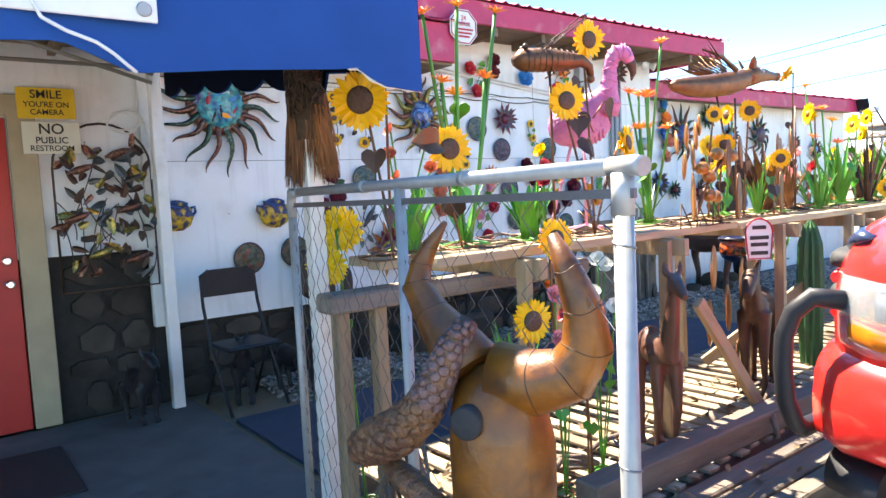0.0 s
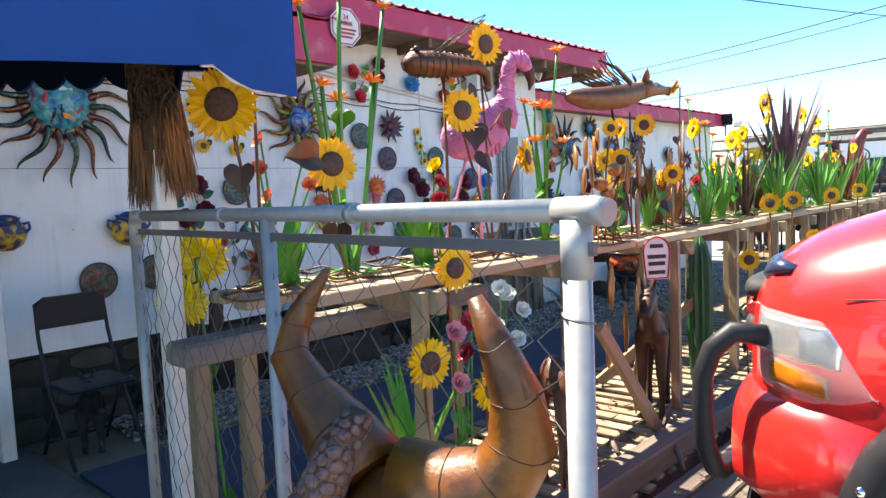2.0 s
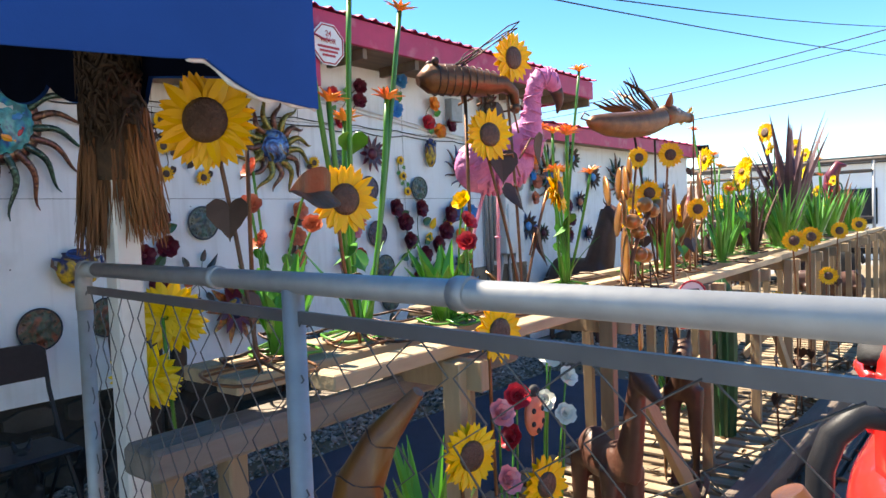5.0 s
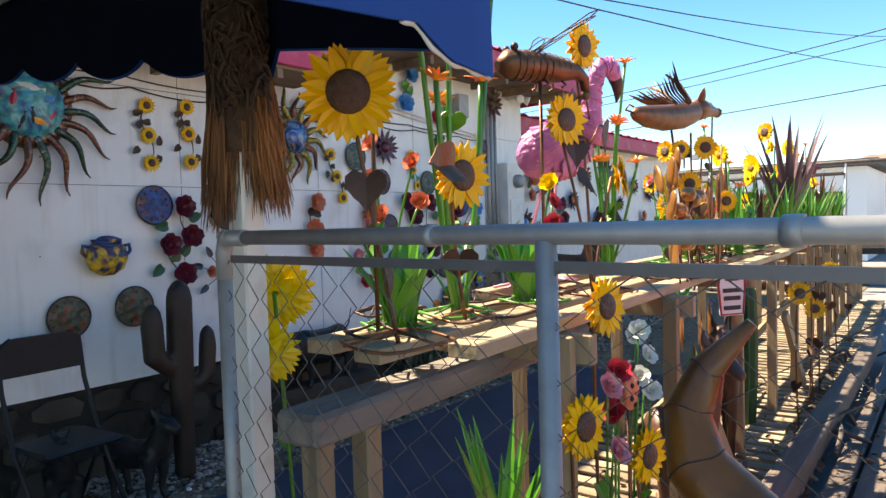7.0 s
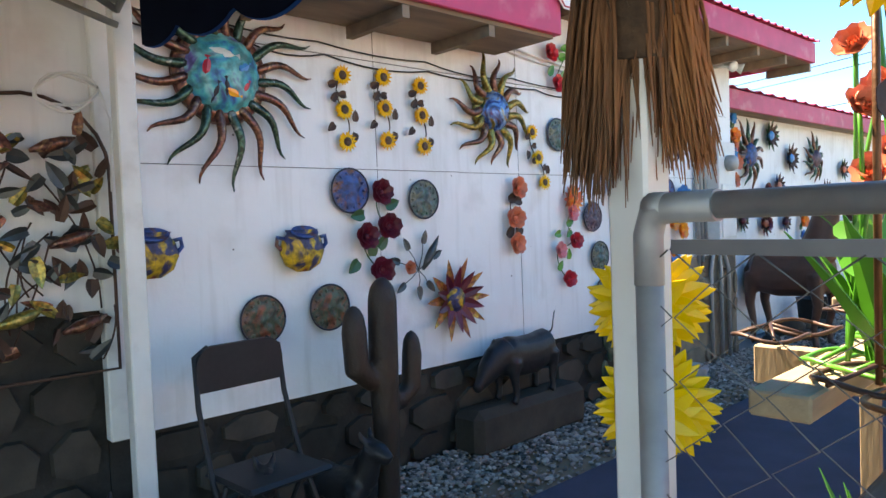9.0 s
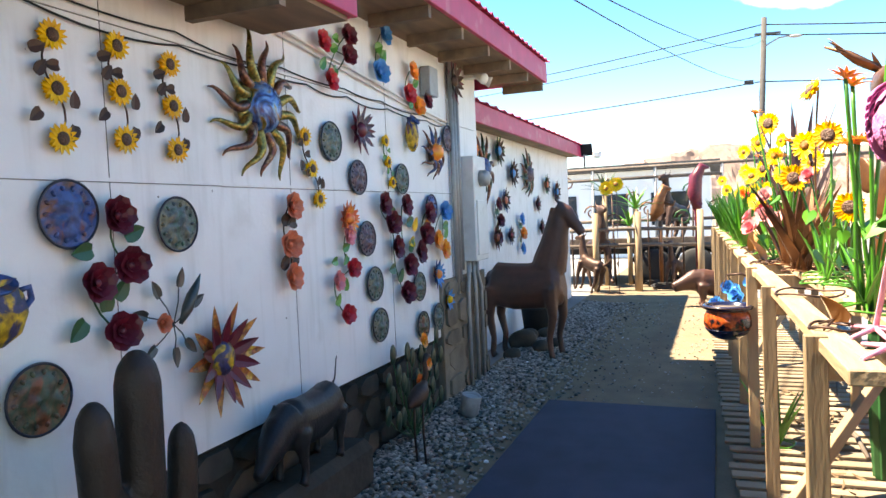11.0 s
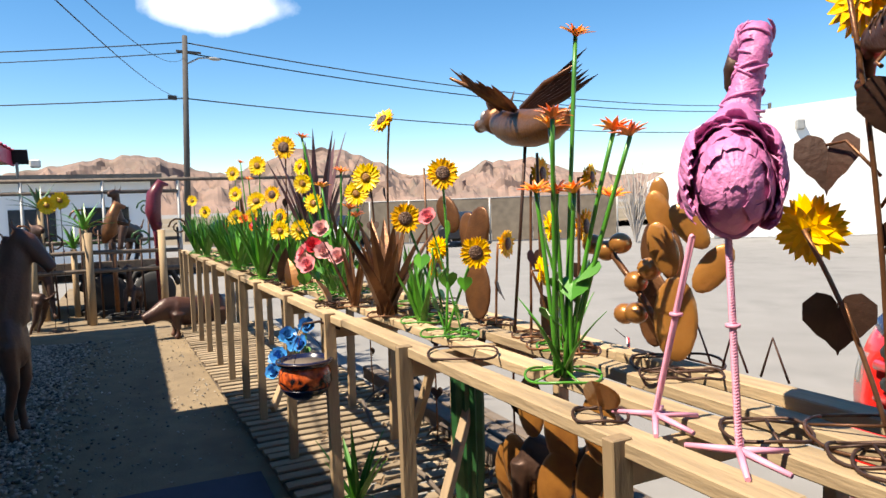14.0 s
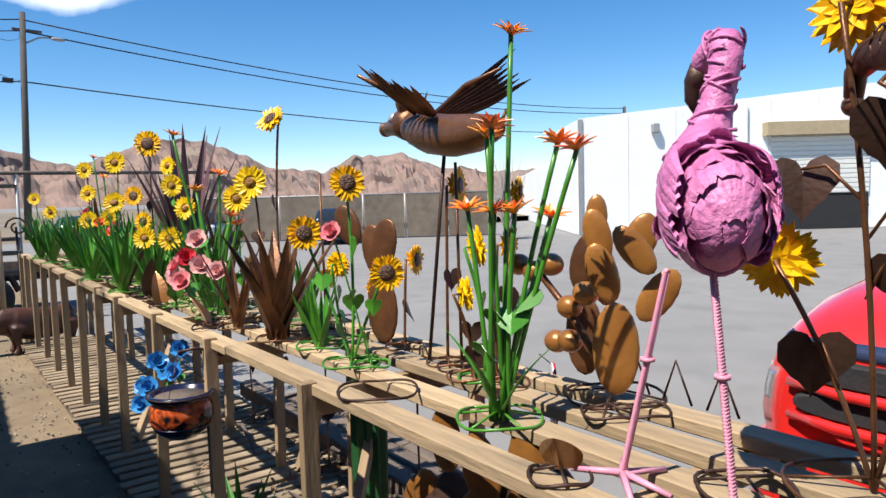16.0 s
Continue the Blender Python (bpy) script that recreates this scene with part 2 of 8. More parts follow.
def glass_mat():
    m = bpy.data.materials.new("clear_lens")
    m.use_nodes = True
    b = m.node_tree.nodes["Principled BSDF"]
    b.inputs["Base Color"].default_value = (0.9, 0.93, 0.95, 1)
    b.inputs["Roughness"].default_value = 0.06
    b.inputs["Transmission Weight"].default_value = 0.85
    b.inputs["IOR"].default_value = 1.35
    return m


M_lens = glass_mat()


# ---------------------------------------------------------------- mesh helpers
def link(name, bm, material, parent=None, label=""):
    me = bpy.data.meshes.new(name)
    bm.normal_update()
    bm.to_mesh(me)
    bm.free()
    me.materials.append(material)
    ob = new(name, me)
    if parent:
        ob.parent = parent
    if label:
        ob["label"] = label
    return ob


def part(name, bm, material, parent, label=""):
    return link(name, bm, material, parent, label)


def again(name, mesh, parent, m):
    """Another object on the same mesh, as a part."""
    ob = new(name, mesh)
    ob.parent = parent
    ob.matrix_basis = m
    return ob


def thing(name, label, category, m=None, group="", kind=""):
    ob = new(name)
    ob.empty_display_size = 0.1
    if m is not None:
        ob.matrix_basis = m
    return tagged(ob, label, category, group, kind)


def solid(name, bm, material, label="", category="", kind="", group=""):
    return tagged(link(name, bm, material), label, category, group, kind)


def B():
    return bmesh.new()


def smooth(bm):
    for f in bm.faces:
        f.smooth = True
    return bm


def box(bm, x0, y0, z0, x1, y1, z1, bevel=0.0, m=None):
    r = bmesh.ops.create_cube(bm, size=1.0)
    vs = r["verts"]
    for v in vs:
        v.co = Vector(((x0 + x1) / 2 + v.co.x * (x1 - x0), (y0 + y1) / 2 + v.co.y * (y1 - y0), (z0 + z1) / 2 + v.co.z * (z1 - z0)))
    if bevel:
        es = list({e for v in vs for e in v.link_edges})
        r = bmesh.ops.bevel(bm, geom=es, offset=bevel, segments=1, affect="EDGES")
        vs = list({v for f in r["faces"] for v in f.verts} | {v for v in vs if v.is_valid})
    if m is not None:
        bmesh.ops.transform(bm, matrix=m, verts=vs)
    return bm


def tube(bm, pts, radii, n=8, cap=True, squash=None):
    """A round bar through the points; radii one number or one per point; squash: (width, height) factors."""
    pts = [Vector(p) for p in pts]
    if not hasattr(radii, "__len__"):
        radii = [radii] * len(pts)
    rings = []
    up = Vector((0.13, 0.21, 1)).normalized()
    d0 = (pts[1] - pts[0]).normalized()
    if abs(d0.dot(up)) > 0.9:
        up = Vector((1, 0.1, 0.05)).normalized()
    for i, p in enumerate(pts):
        d = (pts[min(i + 1, len(pts) - 1)] - pts[max(i - 1, 0)]).normalized()
        s = d.cross(up)
        if s.length < 1e-4:
            s = d.orthogonal()
        s.normalize()
        u = s.cross(d).normalized()
        up = u
        sw, sh = squash or (1, 1)
        rings.append([bm.verts.new(p + (s * math.cos(a) * sw + u * math.sin(a) * sh) * radii[i]) for a in (2 * math.pi * k / n for k in range(n))])
    for a, b in zip(rings, rings[1:]):
        for k in range(n):
            f = bm.faces.new((a[k], a[(k + 1) % n], b[(k + 1) % n], b[k]))
            f.smooth = True
    if cap:
        bm.faces.new(rings[0][::-1])
        bm.faces.new(rings[-1])
    return bm


def ball(bm, c, r, nu=12, nv=8, m=None):
    """An ellipsoid; r one number or three."""
    r = (r, r, r) if not hasattr(r, "__len__") else r
    res = bmesh.ops.create_uvsphere(bm, u_segments=nu, v_segments=nv, radius=1.0)
    mm = Matrix.Translation(c) @ (m or Matrix()) @ Matrix.Diagonal((*r, 1))
    bmesh.ops.transform(bm, matrix=mm, verts=res["verts"])
    for v in res["verts"]:
        for f in v.link_faces:
            f.smooth = True
    return bm


def lathe(bm, prof, n=20, m=None):
    """Turned form from (radius, height) pairs."""
    rings = []
    for r, z in prof:
        rings.append([bm.verts.new((r * math.cos(2 * math.pi * k / n), r * math.sin(2 * math.pi * k / n), z)) for k in range(n)])
    for a, b in zip(rings, rings[1:]):
        for k in range(n):
            f = bm.faces.new((a[k], a[(k + 1) % n], b[(k + 1) % n], b[k]))
            f.smooth = True
    bm.faces.new(rings[0][::-1])
    bm.faces.new(rings[-1])
    if m is not None:
        bmesh.ops.transform(bm, matrix=m, verts=[v for r in rings for v in r])
    return bm


def blade(bm, m, length, width, bend=0.0, tip=1.0, cup=0.15, seg=6, thick=0.003, wave=0.0, shape=None):
    """A sheet-metal petal or leaf along local +x, faces +z, bends upwards by bend over its length."""
    rows = []
    for i in range(seg + 1):
        s = i / seg
        w = width / 2 * (shape(s) if shape else (math.sin(math.pi * min(1, (s * 0.86 + 0.14) ** tip)) ** 0.8))
        w = max(w, 0.0006)
        z = bend * s * s * length + wave * math.sin(s * 9)
        x = length * s
        rows.append([Vector((x, -w, z + cup * w)), Vector((x, 0, z)), Vector((x, w, z + cup * w))])
    top = [[bm.verts.new(m @ p) for p in r] for r in rows]
    bot = [[bm.verts.new(m @ (p - Vector((0, 0, thick)))) for p in r] for r in rows]
    for i in range(seg):
        for j in range(2):
            bm.faces.new((top[i][j], top[i + 1][j], top[i + 1][j + 1], top[i][j + 1]))
            bm.faces.new((bot[i][j], bot[i][j + 1], bot[i + 1][j + 1], bot[i + 1][j]))
        for j in (0, 2):
            bm.faces.new((top[i][j], bot[i][j], bot[i + 1][j], top[i + 1][j]) if j == 0 else (top[i][j], top[i + 1][j], bot[i + 1][j], bot[i][j]))
    return bm


def rot(axis, deg):
    return Matrix.Rotation(radians(deg), 4, axis)


def T(x, y, z):
    return Matrix.Translation((x, y, z))


def facing(p, yaw, tilt=0.0):
    """A pose at p whose local z looks along the heading yaw (degrees from +x), raised by tilt."""
    d = Vector((math.cos(radians(yaw)) * math.cos(radians(tilt)), math.sin(radians(yaw)) * math.cos(radians(tilt)), math.sin(radians(tilt))))
    return T(*p) @ d.to_track_quat("Z", "Y").to_matrix().to_4x4()


# ---------------------------------------------------------------- ground
bm = B()
box(bm, -400, -900, -0.3, 2500, 900, -0.02)
solid("ground", bm, M_asphalt, "pale sun-bleached asphalt lot with tar patches", "ground", "structure")
bm = B()
bmesh.ops.create_grid(bm, x_segments=110, y_segments=30, size=1)
for v in bm.verts:
    v.co = Vector((1.0 + (v.co.x + 1) / 2 * 21.0, 3.9 + (v.co.y + 1) / 2 * 2.75, 0.0))
    v.co.z = 0.012 * noise.noise(v.co * 2.3) + 0.006 * noise.noise(v.co * 9) - 0.004
smooth(bm)
solid("ground_alley", bm, M_dirt, "trodden sandy dirt alley between shop wall and display bench", "dirt path", "structure")
bm = B()
box(bm, -4, 3.0, -0.15, 2.45, 6.5, 0.02, 0.015)
solid("pavement_entrance", bm, M_concrete, "worn grey concrete slab before the shop door", "pavement", "structure")
bm = B()
box(bm, 2.5, 4.45, -0.01, 7.35, 5.75, 0.022, 0.004)
solid("ground_mat", bm, M_bluemat, "dark blue-grey mat lying on the alley floor", "mat", "structure")
bm = B()
box(bm, -0.6, 5.15, 0.02, 1.5, 6.0, 0.035, 0.005)
solid("door_mat", bm, M_black, "black rubber door mat on the concrete", "mat")

# gravel strip along the wall
rng = random.Random(4)
stone_meshes = []
for k in range(5):
    bm = B()
    bmesh.ops.create_icosphere(bm, subdivisions=1, radius=1)
    for v in bm.verts:
        v.co *= rng.uniform(0.72, 1.15)
        v.co.z *= 0.6
    bm.verts.ensure_lookup_table()
    stone_meshes.append(([tuple(v.co) for v in bm.verts], [[v.index for v in f.verts] for f in bm.faces]))
    bm.free()
vs, fs = [], []
for i in range(19500):
    x = rng.uniform(2.95, 13.5)
    y = 6.56 - abs(rng.gauss(0, 0.36)) - 0.01
    r = rng.uniform(0.006, 0.022) * (1.35 if rng.random() < 0.1 else 1)
    if 2.45 < x < 7.4 and y < 5.77:
        continue
    if i >= 18000:
        # strays over the trodden dirt
        y, r = rng.uniform(4.35, 6.2), rng.uniform(0.005, 0.014)
        if 2.45 < x < 7.4 and y < 5.78:
            continue
    sv, sf = stone_meshes[i % 5]
    q = Euler((rng.uniform(-.4, .4), rng.uniform(-.4, .4), rng.uniform(0, 6.3))).to_matrix()
    o = len(vs)
    for p in sv:
        w = q @ Vector(p) * r
        vs.append((w.x + x, w.y + y, w.z + r * 0.35 + (0.0 if i < 18000 else 0.004) + max(0, (y - 6.1) * 0.08)))
    fs.extend([[a + o for a in f] for f in sf])
me = bpy.data.meshes.new("gravel")
me.from_pydata(vs, [], fs)
me.materials.append(M_gravel)
tagged(new("gravel", me), "loose pale river gravel along the foot of the wall", "gravel", kind="stuff")

# ---------------------------------------------------------------- shop building
bm = B()
box(bm, 2.25, 6.58, 0.58, 8.2, 6.76, 3.2)
wall_n = solid("wall_north", bm, M_white, "white painted plywood shop wall with dirty scuffs", "wall", "structure")
bm = B()
box(bm, -4.0, 6.57, 1.15, 2.246, 6.75, 3.2)
wall_w = solid("wall_entrance", bm, M_white, "white painted wall beside the red entrance door", "wall", "structure")
bm = B()
box(bm, -4.0, 6.62, 0.0, 2.246, 6.75, 1.148)
found_w = solid("wall_wainscot", bm, M_mortar, "dark flagstone wainscot under the white wall", "stone wall", "structure")
bm = B()
box(bm, 2.25, 6.62, 0.0, 8.2, 6.75, 0.578)
found_n = solid("wall_foundation", bm, M_mortar, "dark stone foundation strip under the white boards", "stone wall", "structure")
bm = B()
box(bm, 8.24, 6.92, 0.0, 14.3, 7.1, 2.75)
solid("wall_annex", bm, M_white, "white painted wall of the lower annex", "wall", "structure")
bm = B()
box(bm, 8.2, 6.7, 0.0, 8.24, 7.1, 3.1)
solid("wall_annex_corner", bm, M_white, "white return wall at the step in the building", "wall", "structure")
# far side and back of the building close it
bm = B()
box(bm, -4, 11.8, 0, 14.3, 12, 3.1)
box(bm, -4.2, 6.5, 0, -4, 12, 3.2)
box(bm, 14.1, 7.1, 0, 14.3, 11.8, 2.75)
solid("wall_back", bm, M_white, "plain white back walls of the shop", "wall", "structure")
# seams of the boards: shallow battens
for nm, c in (("trim_seam", [(2.27, 1.785, 8.18, 1.80), (2.27, 2.40, 8.18, 2.412)]),):
    for a in c:
        bm = B()
        box(bm, a[0], 6.575, a[1], a[2], 6.582, a[3])
        solid(nm, bm, M_white, "thin white horizontal seam batten", "trim", "structure")
M_joint = mat("grey_caulk", (0.22, 0.21, 0.2), 0.8, vary=0.5, scale=9)
# dark strips colour in the joint and its shadow gap below each batten
for xa, xb, z in ((2.33, 4.4, 1.781), (4.4, 6.2, 1.778), (6.2, 8.1, 1.782), (2.33, 5.0, 2.395), (5.0, 8.1, 2.397)):
    bm = B()
    box(bm, xa, 6.5765, z, xb, 6.5825, z + 0.0035)
    solid("trim_joint", bm, M_joint, "dark strip drawn for the joint and shadow gap under a batten", "trim", "structure")
for x in (3.75, 4.97, 6.19, 7.4):
    bm = B()
    box(bm, x, 6.578, 0.60, x + 0.003, 6.583, 3.0)
    solid("trim_joint", bm, M_joint, "faint vertical joint between wall boards", "trim", "structure")
bm = B()
box(bm, 2.235, 6.53, 0.58, 2.32, 6.6, 2.56, 0.006)
solid("trim_corner_board", bm, M_whitepost, "white vertical corner board", "trim", "structure")


def flagstones(parent, x0, x1, z0, z1, y, seed, mtl=None):
    r = random.Random(seed)
    z = z0 + 0.01
    while z < z1 - 0.05:
        h = min(r.uniform(0.14, 0.26), z1 - z)
        x = x0 + r.uniform(0, 0.1)
        while x < x1 - 0.06:
            w = min(r.uniform(0.18, 0.42), x1 - x)
            bm = B()
            n = 7
            cx, cz = x + w / 2, z + h / 2
            ring = []
            for k in range(n):
                a = 2 * math.pi * k / n + r.uniform(-0.25, 0.25)
                ca, sa = math.cos(a), math.sin(a)
                s = 0.93 / max(abs(ca), abs(sa)) ** 0.75
                ring.append((cx + ca * w / 2 * min(s, 1.15), cz + sa * h / 2 * min(s, 1.15)))
            d = r.uniform(0.025, 0.045)
            front = [bm.verts.new((cx + (px - cx) * 0.93, y - d, cz + (pz - cz) * 0.93)) for px, pz in ring]
            back = [bm.verts.new((px, y + 0.01, pz)) for px, pz in ring]
            bm.faces.new(front)
            for k in range(n):
                bm.faces.new((front[k], back[k], back[(k + 1) % n], front[(k + 1) % n]))
            bmesh.ops.recalc_face_normals(bm, faces=bm.faces[:])
            part("flagstone", bm, mtl or M_stone, parent)
            x += w + 0.012
        z += h + 0.012


flagstones(found_w, 1.65, 2.22, 0.0, 1.14, 6.62, 2)
flagstones(found_n, 2.3, 7.0, 0.0, 0.56, 6.62, 3)
bm = B()
box(bm, 7.06, 6.552, 0.0, 8.2, 6.62, 1.05, 0.004)
M_pier = mat("tan_rubble_stone", (0.24, 0.19, 0.14), 0.9, second=(0.12, 0.095, 0.07), scale=6, bump=0.6, bscale=25, rand=0.25, spec=0.2)
pier = solid("wall_stone_pier", bm, M_pier, "tan stone-faced pier below the electric box", "stone wall", "structure")
flagstones(pier, 7.04, 8.19, 0.0, 1.04, 6.572, 5, M_pier)

# entrance door
door = thing("door_1", "red painted entrance door in a tan frame, shut", "door", T(0.5, 6.55, 0.02), kind="structure")
part("door_leaf", box(B(), 0.0, 0.0, 0.0, 0.92, 0.05, 2.05, 0.005), M_red, door)
fr = B()
box(fr, 0.93, -0.03, 0.0, 1.09, 0.06, 2.2, 0.006)
box(fr, -0.13, -0.03, 0.0, -0.01, 0.06, 2.2, 0.006)
box(fr, -0.13, -0.028, 2.06, 1.09, 0.055, 2.2, 0.006)
part("door_frame", fr, M_tan, door)
kn = lathe(B(), [(0.028, 0), (0.03, 0.008), (0.012, 0.012), (0.012, 0.04), (0.028, 0.05), (0.03, 0.07), (0.018, 0.085)], 14, T(0.86, 0, 0.98) @ rot("X", 90))
part("door_knob", kn, M_chrome, door)
part("deadbolt", lathe(B(), [(0.028, 0), (0.03, 0.01), (0.02, 0.02)], 14, T(0.86, 0, 1.13) @ rot("X", 90)), M_chrome, door)

# main roof: fascia, soffit, corrugated sheets
bm = B()
box(bm, 3.2, 6.03, 2.93, 8.95, 6.065, 3.13, 0.004)
solid("trim_fascia_main", bm, M_pink, "raspberry pink fascia board of the main eave", "fascia", "structure")
bm = B()
box(bm, 3.2, 6.067, 2.93, 8.93, 6.62, 2.955)
for x in np.arange(3.4, 8.9, 0.61):
    box(bm, x, 6.07, 2.85, x + 0.045, 6.5, 2.929)
solid("ceiling_soffit_main", bm, M_soffit, "tan timber soffit with rafter tails", "soffit", "structure")


def corrugated(name, x0, x1, y0, z0, y1, z1, label, step=0.019):
    bm = B()
    n = int((x1 - x0) / step)
    lo = [[], []]
    for i in range(n + 1):
        x = x0 + (x1 - x0) * i / n
        w = (0.0, 0.012, 0.022, 0.012, 0.0, 0.0, 0.0, 0.0)[i % 8]
        for j, (y, z) in enumerate(((y0, z0), (y1, z1))):
            lo[j].append((bm.verts.new((x, y, z + w)), bm.verts.new((x, y, z + w - 0.006))))
    for i in range(n):
        a, b, c, d = lo[0][i], lo[0][i + 1], lo[1][i + 1], lo[1][i]
        bm.faces.new((a[0], b[0], c[0], d[0]))
        bm.faces.new((d[1], c[1], b[1], a[1]))
        bm.faces.new((a[1], b[1], b[0], a[0]))
    return solid(name, bm, M_pink, label, "roof", "structure")


corrugated("roof_main", 3.15, 9.0, 6.0, 3.14, 9.3, 3.75, "raspberry pink ribbed metal roof")
corrugated("roof_main_back", 3.15, 9.0, 9.3, 3.75, 12.2, 3.2, "raspberry pink ribbed metal roof", 0.04)
bm = B()
v = [bm.verts.new(p) for p in ((8.93, 6.05, 2.93), (8.93, 6.05, 3.13), (8.93, 9.3, 3.74), (8.93, 12.1, 3.2), (8.93, 12.1, 2.9))]
w = [bm.verts.new(p.co + Vector((-0.04, 0, 0))) for p in v]
bm.faces.new(v)
bm.faces.new(w[::-1])
for k in range(5):
    bm.faces.new((v[k], w[k], w[(k + 1) % 5], v[(k + 1) % 5]))
solid("trim_bargeboard", bm, M_pink, "raspberry pink bargeboard on the gable end", "fascia", "structure")
# annex roof
bm = B()
box(bm, 8.24, 6.63, 2.52, 14.35, 6.665, 2.72, 0.004)
solid("trim_fascia_annex", bm, M_pink, "raspberry pink fascia board of the annex eave", "fascia", "structure")
bm = B()
box(bm, 8.24, 6.667, 2.54, 14.35, 6.92, 2.56)
solid("ceiling_soffit_annex", bm, M_soffit, "tan timber soffit of the annex", "soffit", "structure")
corrugated("roof_annex", 8.26, 14.4, 6.6, 2.73, 12.1, 3.35, "raspberry pink ribbed metal annex roof", 0.04)
# porch overhang
bm = B()
box(bm, -4, 5.98, 2.56, 4.72, 6.015, 2.88, 0.004)
box(bm, 4.685, 6.017, 2.56, 4.72, 6.5, 2.88, 0.004)
solid("trim_fascia_porch", bm, M_pink, "faded raspberry fascia of the porch overhang", "fascia", "structure")
bm = B()
box(bm, -4, 6.017, 2.54, 4.683, 6.5, 2.57)
for x in np.arange(-3.8, 4.6, 0.61):
    box(bm, x, 6.02, 2.475, x + 0.045, 6.5, 2.538)
solid("ceiling_soffit_porch", bm, M_soffit, "tan wooden soffit of the porch overhang", "soffit", "structure")
corrugated("roof_porch", -4.1, 4.8, 5.93, 2.89, 8.5, 3.4, "raspberry pink ribbed metal porch roof", 0.04)

# ---------------------------------------------------------------- blue canopy over the entrance
canopy = thing("canopy", "blue canvas entrance canopy with rope-edged drooping skirt on white posts", "canopy", T(0, 0, 0))
CX0, CX1, CY0, CY1 = -1.6, 2.34, 3.24, 6.2


def cloth(name, rows, thick=(0, 0, 0.006), mtl=None, label=""):
    bm = B()
    g = [[bm.verts.new(p) for p in r] for r in rows]
    h = [[bm.verts.new(Vector(p) + Vector(thick)) for p in r] for r in rows]
    for a in (g, h):
        for i in range(len(a) - 1):
            for j in range(len(a[0]) - 1):
                q = (a[i][j], a[i][j + 1], a[i + 1][j + 1], a[i + 1][j])
                bm.faces.new(q if a is g else q[::-1])
    smooth(bm)
    return part(name, bm, mtl or M_blue, canopy, label)


HEM = ((CX0, 1.85), (1.12, 1.857), (1.25, 1.87), (1.33, 1.84), (1.42, 1.803), (1.7, 1.831), (2.03, 1.85), (2.09, 1.858), (2.14, 1.827), (2.19, 1.805), (2.34, 1.794))


def front_hem(x):
    """Height of the skirt's uneven lower edge."""
    for (xa, za), (xb, zb) in zip(HEM, HEM[1:]):
        if x <= xb:
            return za + (zb - za) * (x - xa) / (xb - xa)
    return HEM[-1][1]


N = 110
xs = [CX0 + (CX1 - CX0) * i / N for i in range(N + 1)]
cloth("front_skirt", [[(x, CY0 + 0.02 * math.sin(x * 5) * (1 - k / 5), front_hem(x) + (2.56 - front_hem(x)) * k / 5) for x in xs] for k in range(6)], (0, 0.006, 0))
cloth("roof_cloth", [[(x, CY0 + (CY1 - CY0) * k / 10, 2.56 + 0.12 * math.sin(math.pi * k / 10)) for x in xs] for k in range(11)])
ys = [CY0 + (CY1 - CY0) * i / 90 for i in range(91)]


def hem(y):
    return 1.84 + 0.42 * ((y - CY0) / (CY1 - CY0)) ** 0.8 - (0.07 * abs(math.sin((y - CY0) * 7.2)) ** 0.6 if y > 3.9 else 0)


cloth("side_skirt", [[(CX1 + 0.004, y, hem(y) + (2.57 - hem(y) + 0.12 * math.sin(math.pi * i / 90)) * k / 4) for i, y in enumerate(ys)] for k in range(5)], (0.006, 0, 0))
# added near-black sheets put the shade under the canopy into colour
M_undershade = mat("navy_shade_sheet", (0.004, 0.007, 0.018), 0.95, spec=0.05, vary=0.3, scale=6, bump=0.1, bscale=300)
cloth("side_lining", [[(CX1 - 0.002, y, hem(y) + 0.004 + (2.56 - hem(y) + 0.12 * math.sin(math.pi * i / 90)) * k / 4) for i, y in enumerate(ys)] for k in range(5)], (-0.003, 0, 0), M_undershade, "near-black navy sheet added for the canopy's inner shade")
cloth("roof_lining", [[(x, CY0 + 0.02 + (CY1 - CY0 - 0.02) * k / 10, 2.548 + 0.12 * math.sin(math.pi * k / 10)) for x in xs] for k in range(11)], (0, 0, 0.003), M_undershade, "near-black navy sheet added for the canopy's inner shade")
part("edge_rope", tube(B(), [(x, CY0 - 0.006, front_hem(x) + 0.002 + 0.003 * math.sin(x * 90)) for x in [2.06 + 0.28 * i / 24 for i in range(25)]], 0.0055, 6), M_rope, canopy, "white rope along the hem")
part("edge_rope", tube(B(), [(1.17, CY0 - 0.03, 1.99), (1.195, CY0 - 0.03, 1.95), (1.21, CY0 - 0.03, 1.915), (1.26, CY0 - 0.025, 1.89), (1.33, CY0 - 0.02, 1.868), (1.37, CY0 - 0.012, 1.845), (1.4, CY0 - 0.008, 1.82), (1.424, CY0 - 0.008, 1.8)], 0.005, 6), M_rope, canopy, "frayed white rope")
part("white_panel", box(B(), -1.0, CY0 - 0.024, 1.93, 1.484, CY0 - 0.016, 2.4, 0.003), M_whitepost, canopy, "blank white banner strip with a grommet")
part("grommet", lathe(B(), [(0.018, 0), (0.02, 0.003), (0.016, 0.006)], 14, T(1.45, CY0 - 0.024, 1.962) @ rot("X", 90)), M_galv, canopy)
part("post", box(B(), 2.25, 3.95, 0.0, 2.32, 4.02, 2.5, 0.006), M_whitepost, canopy)
part("post", box(B(), 2.26, 6.3, 0.0, 2.34, 6.38, 2.45, 0.006), M_whitepost, canopy)
M_frame = mat("grey_frame_tube", (0.3, 0.29, 0.27), 0.55, vary=0.2)
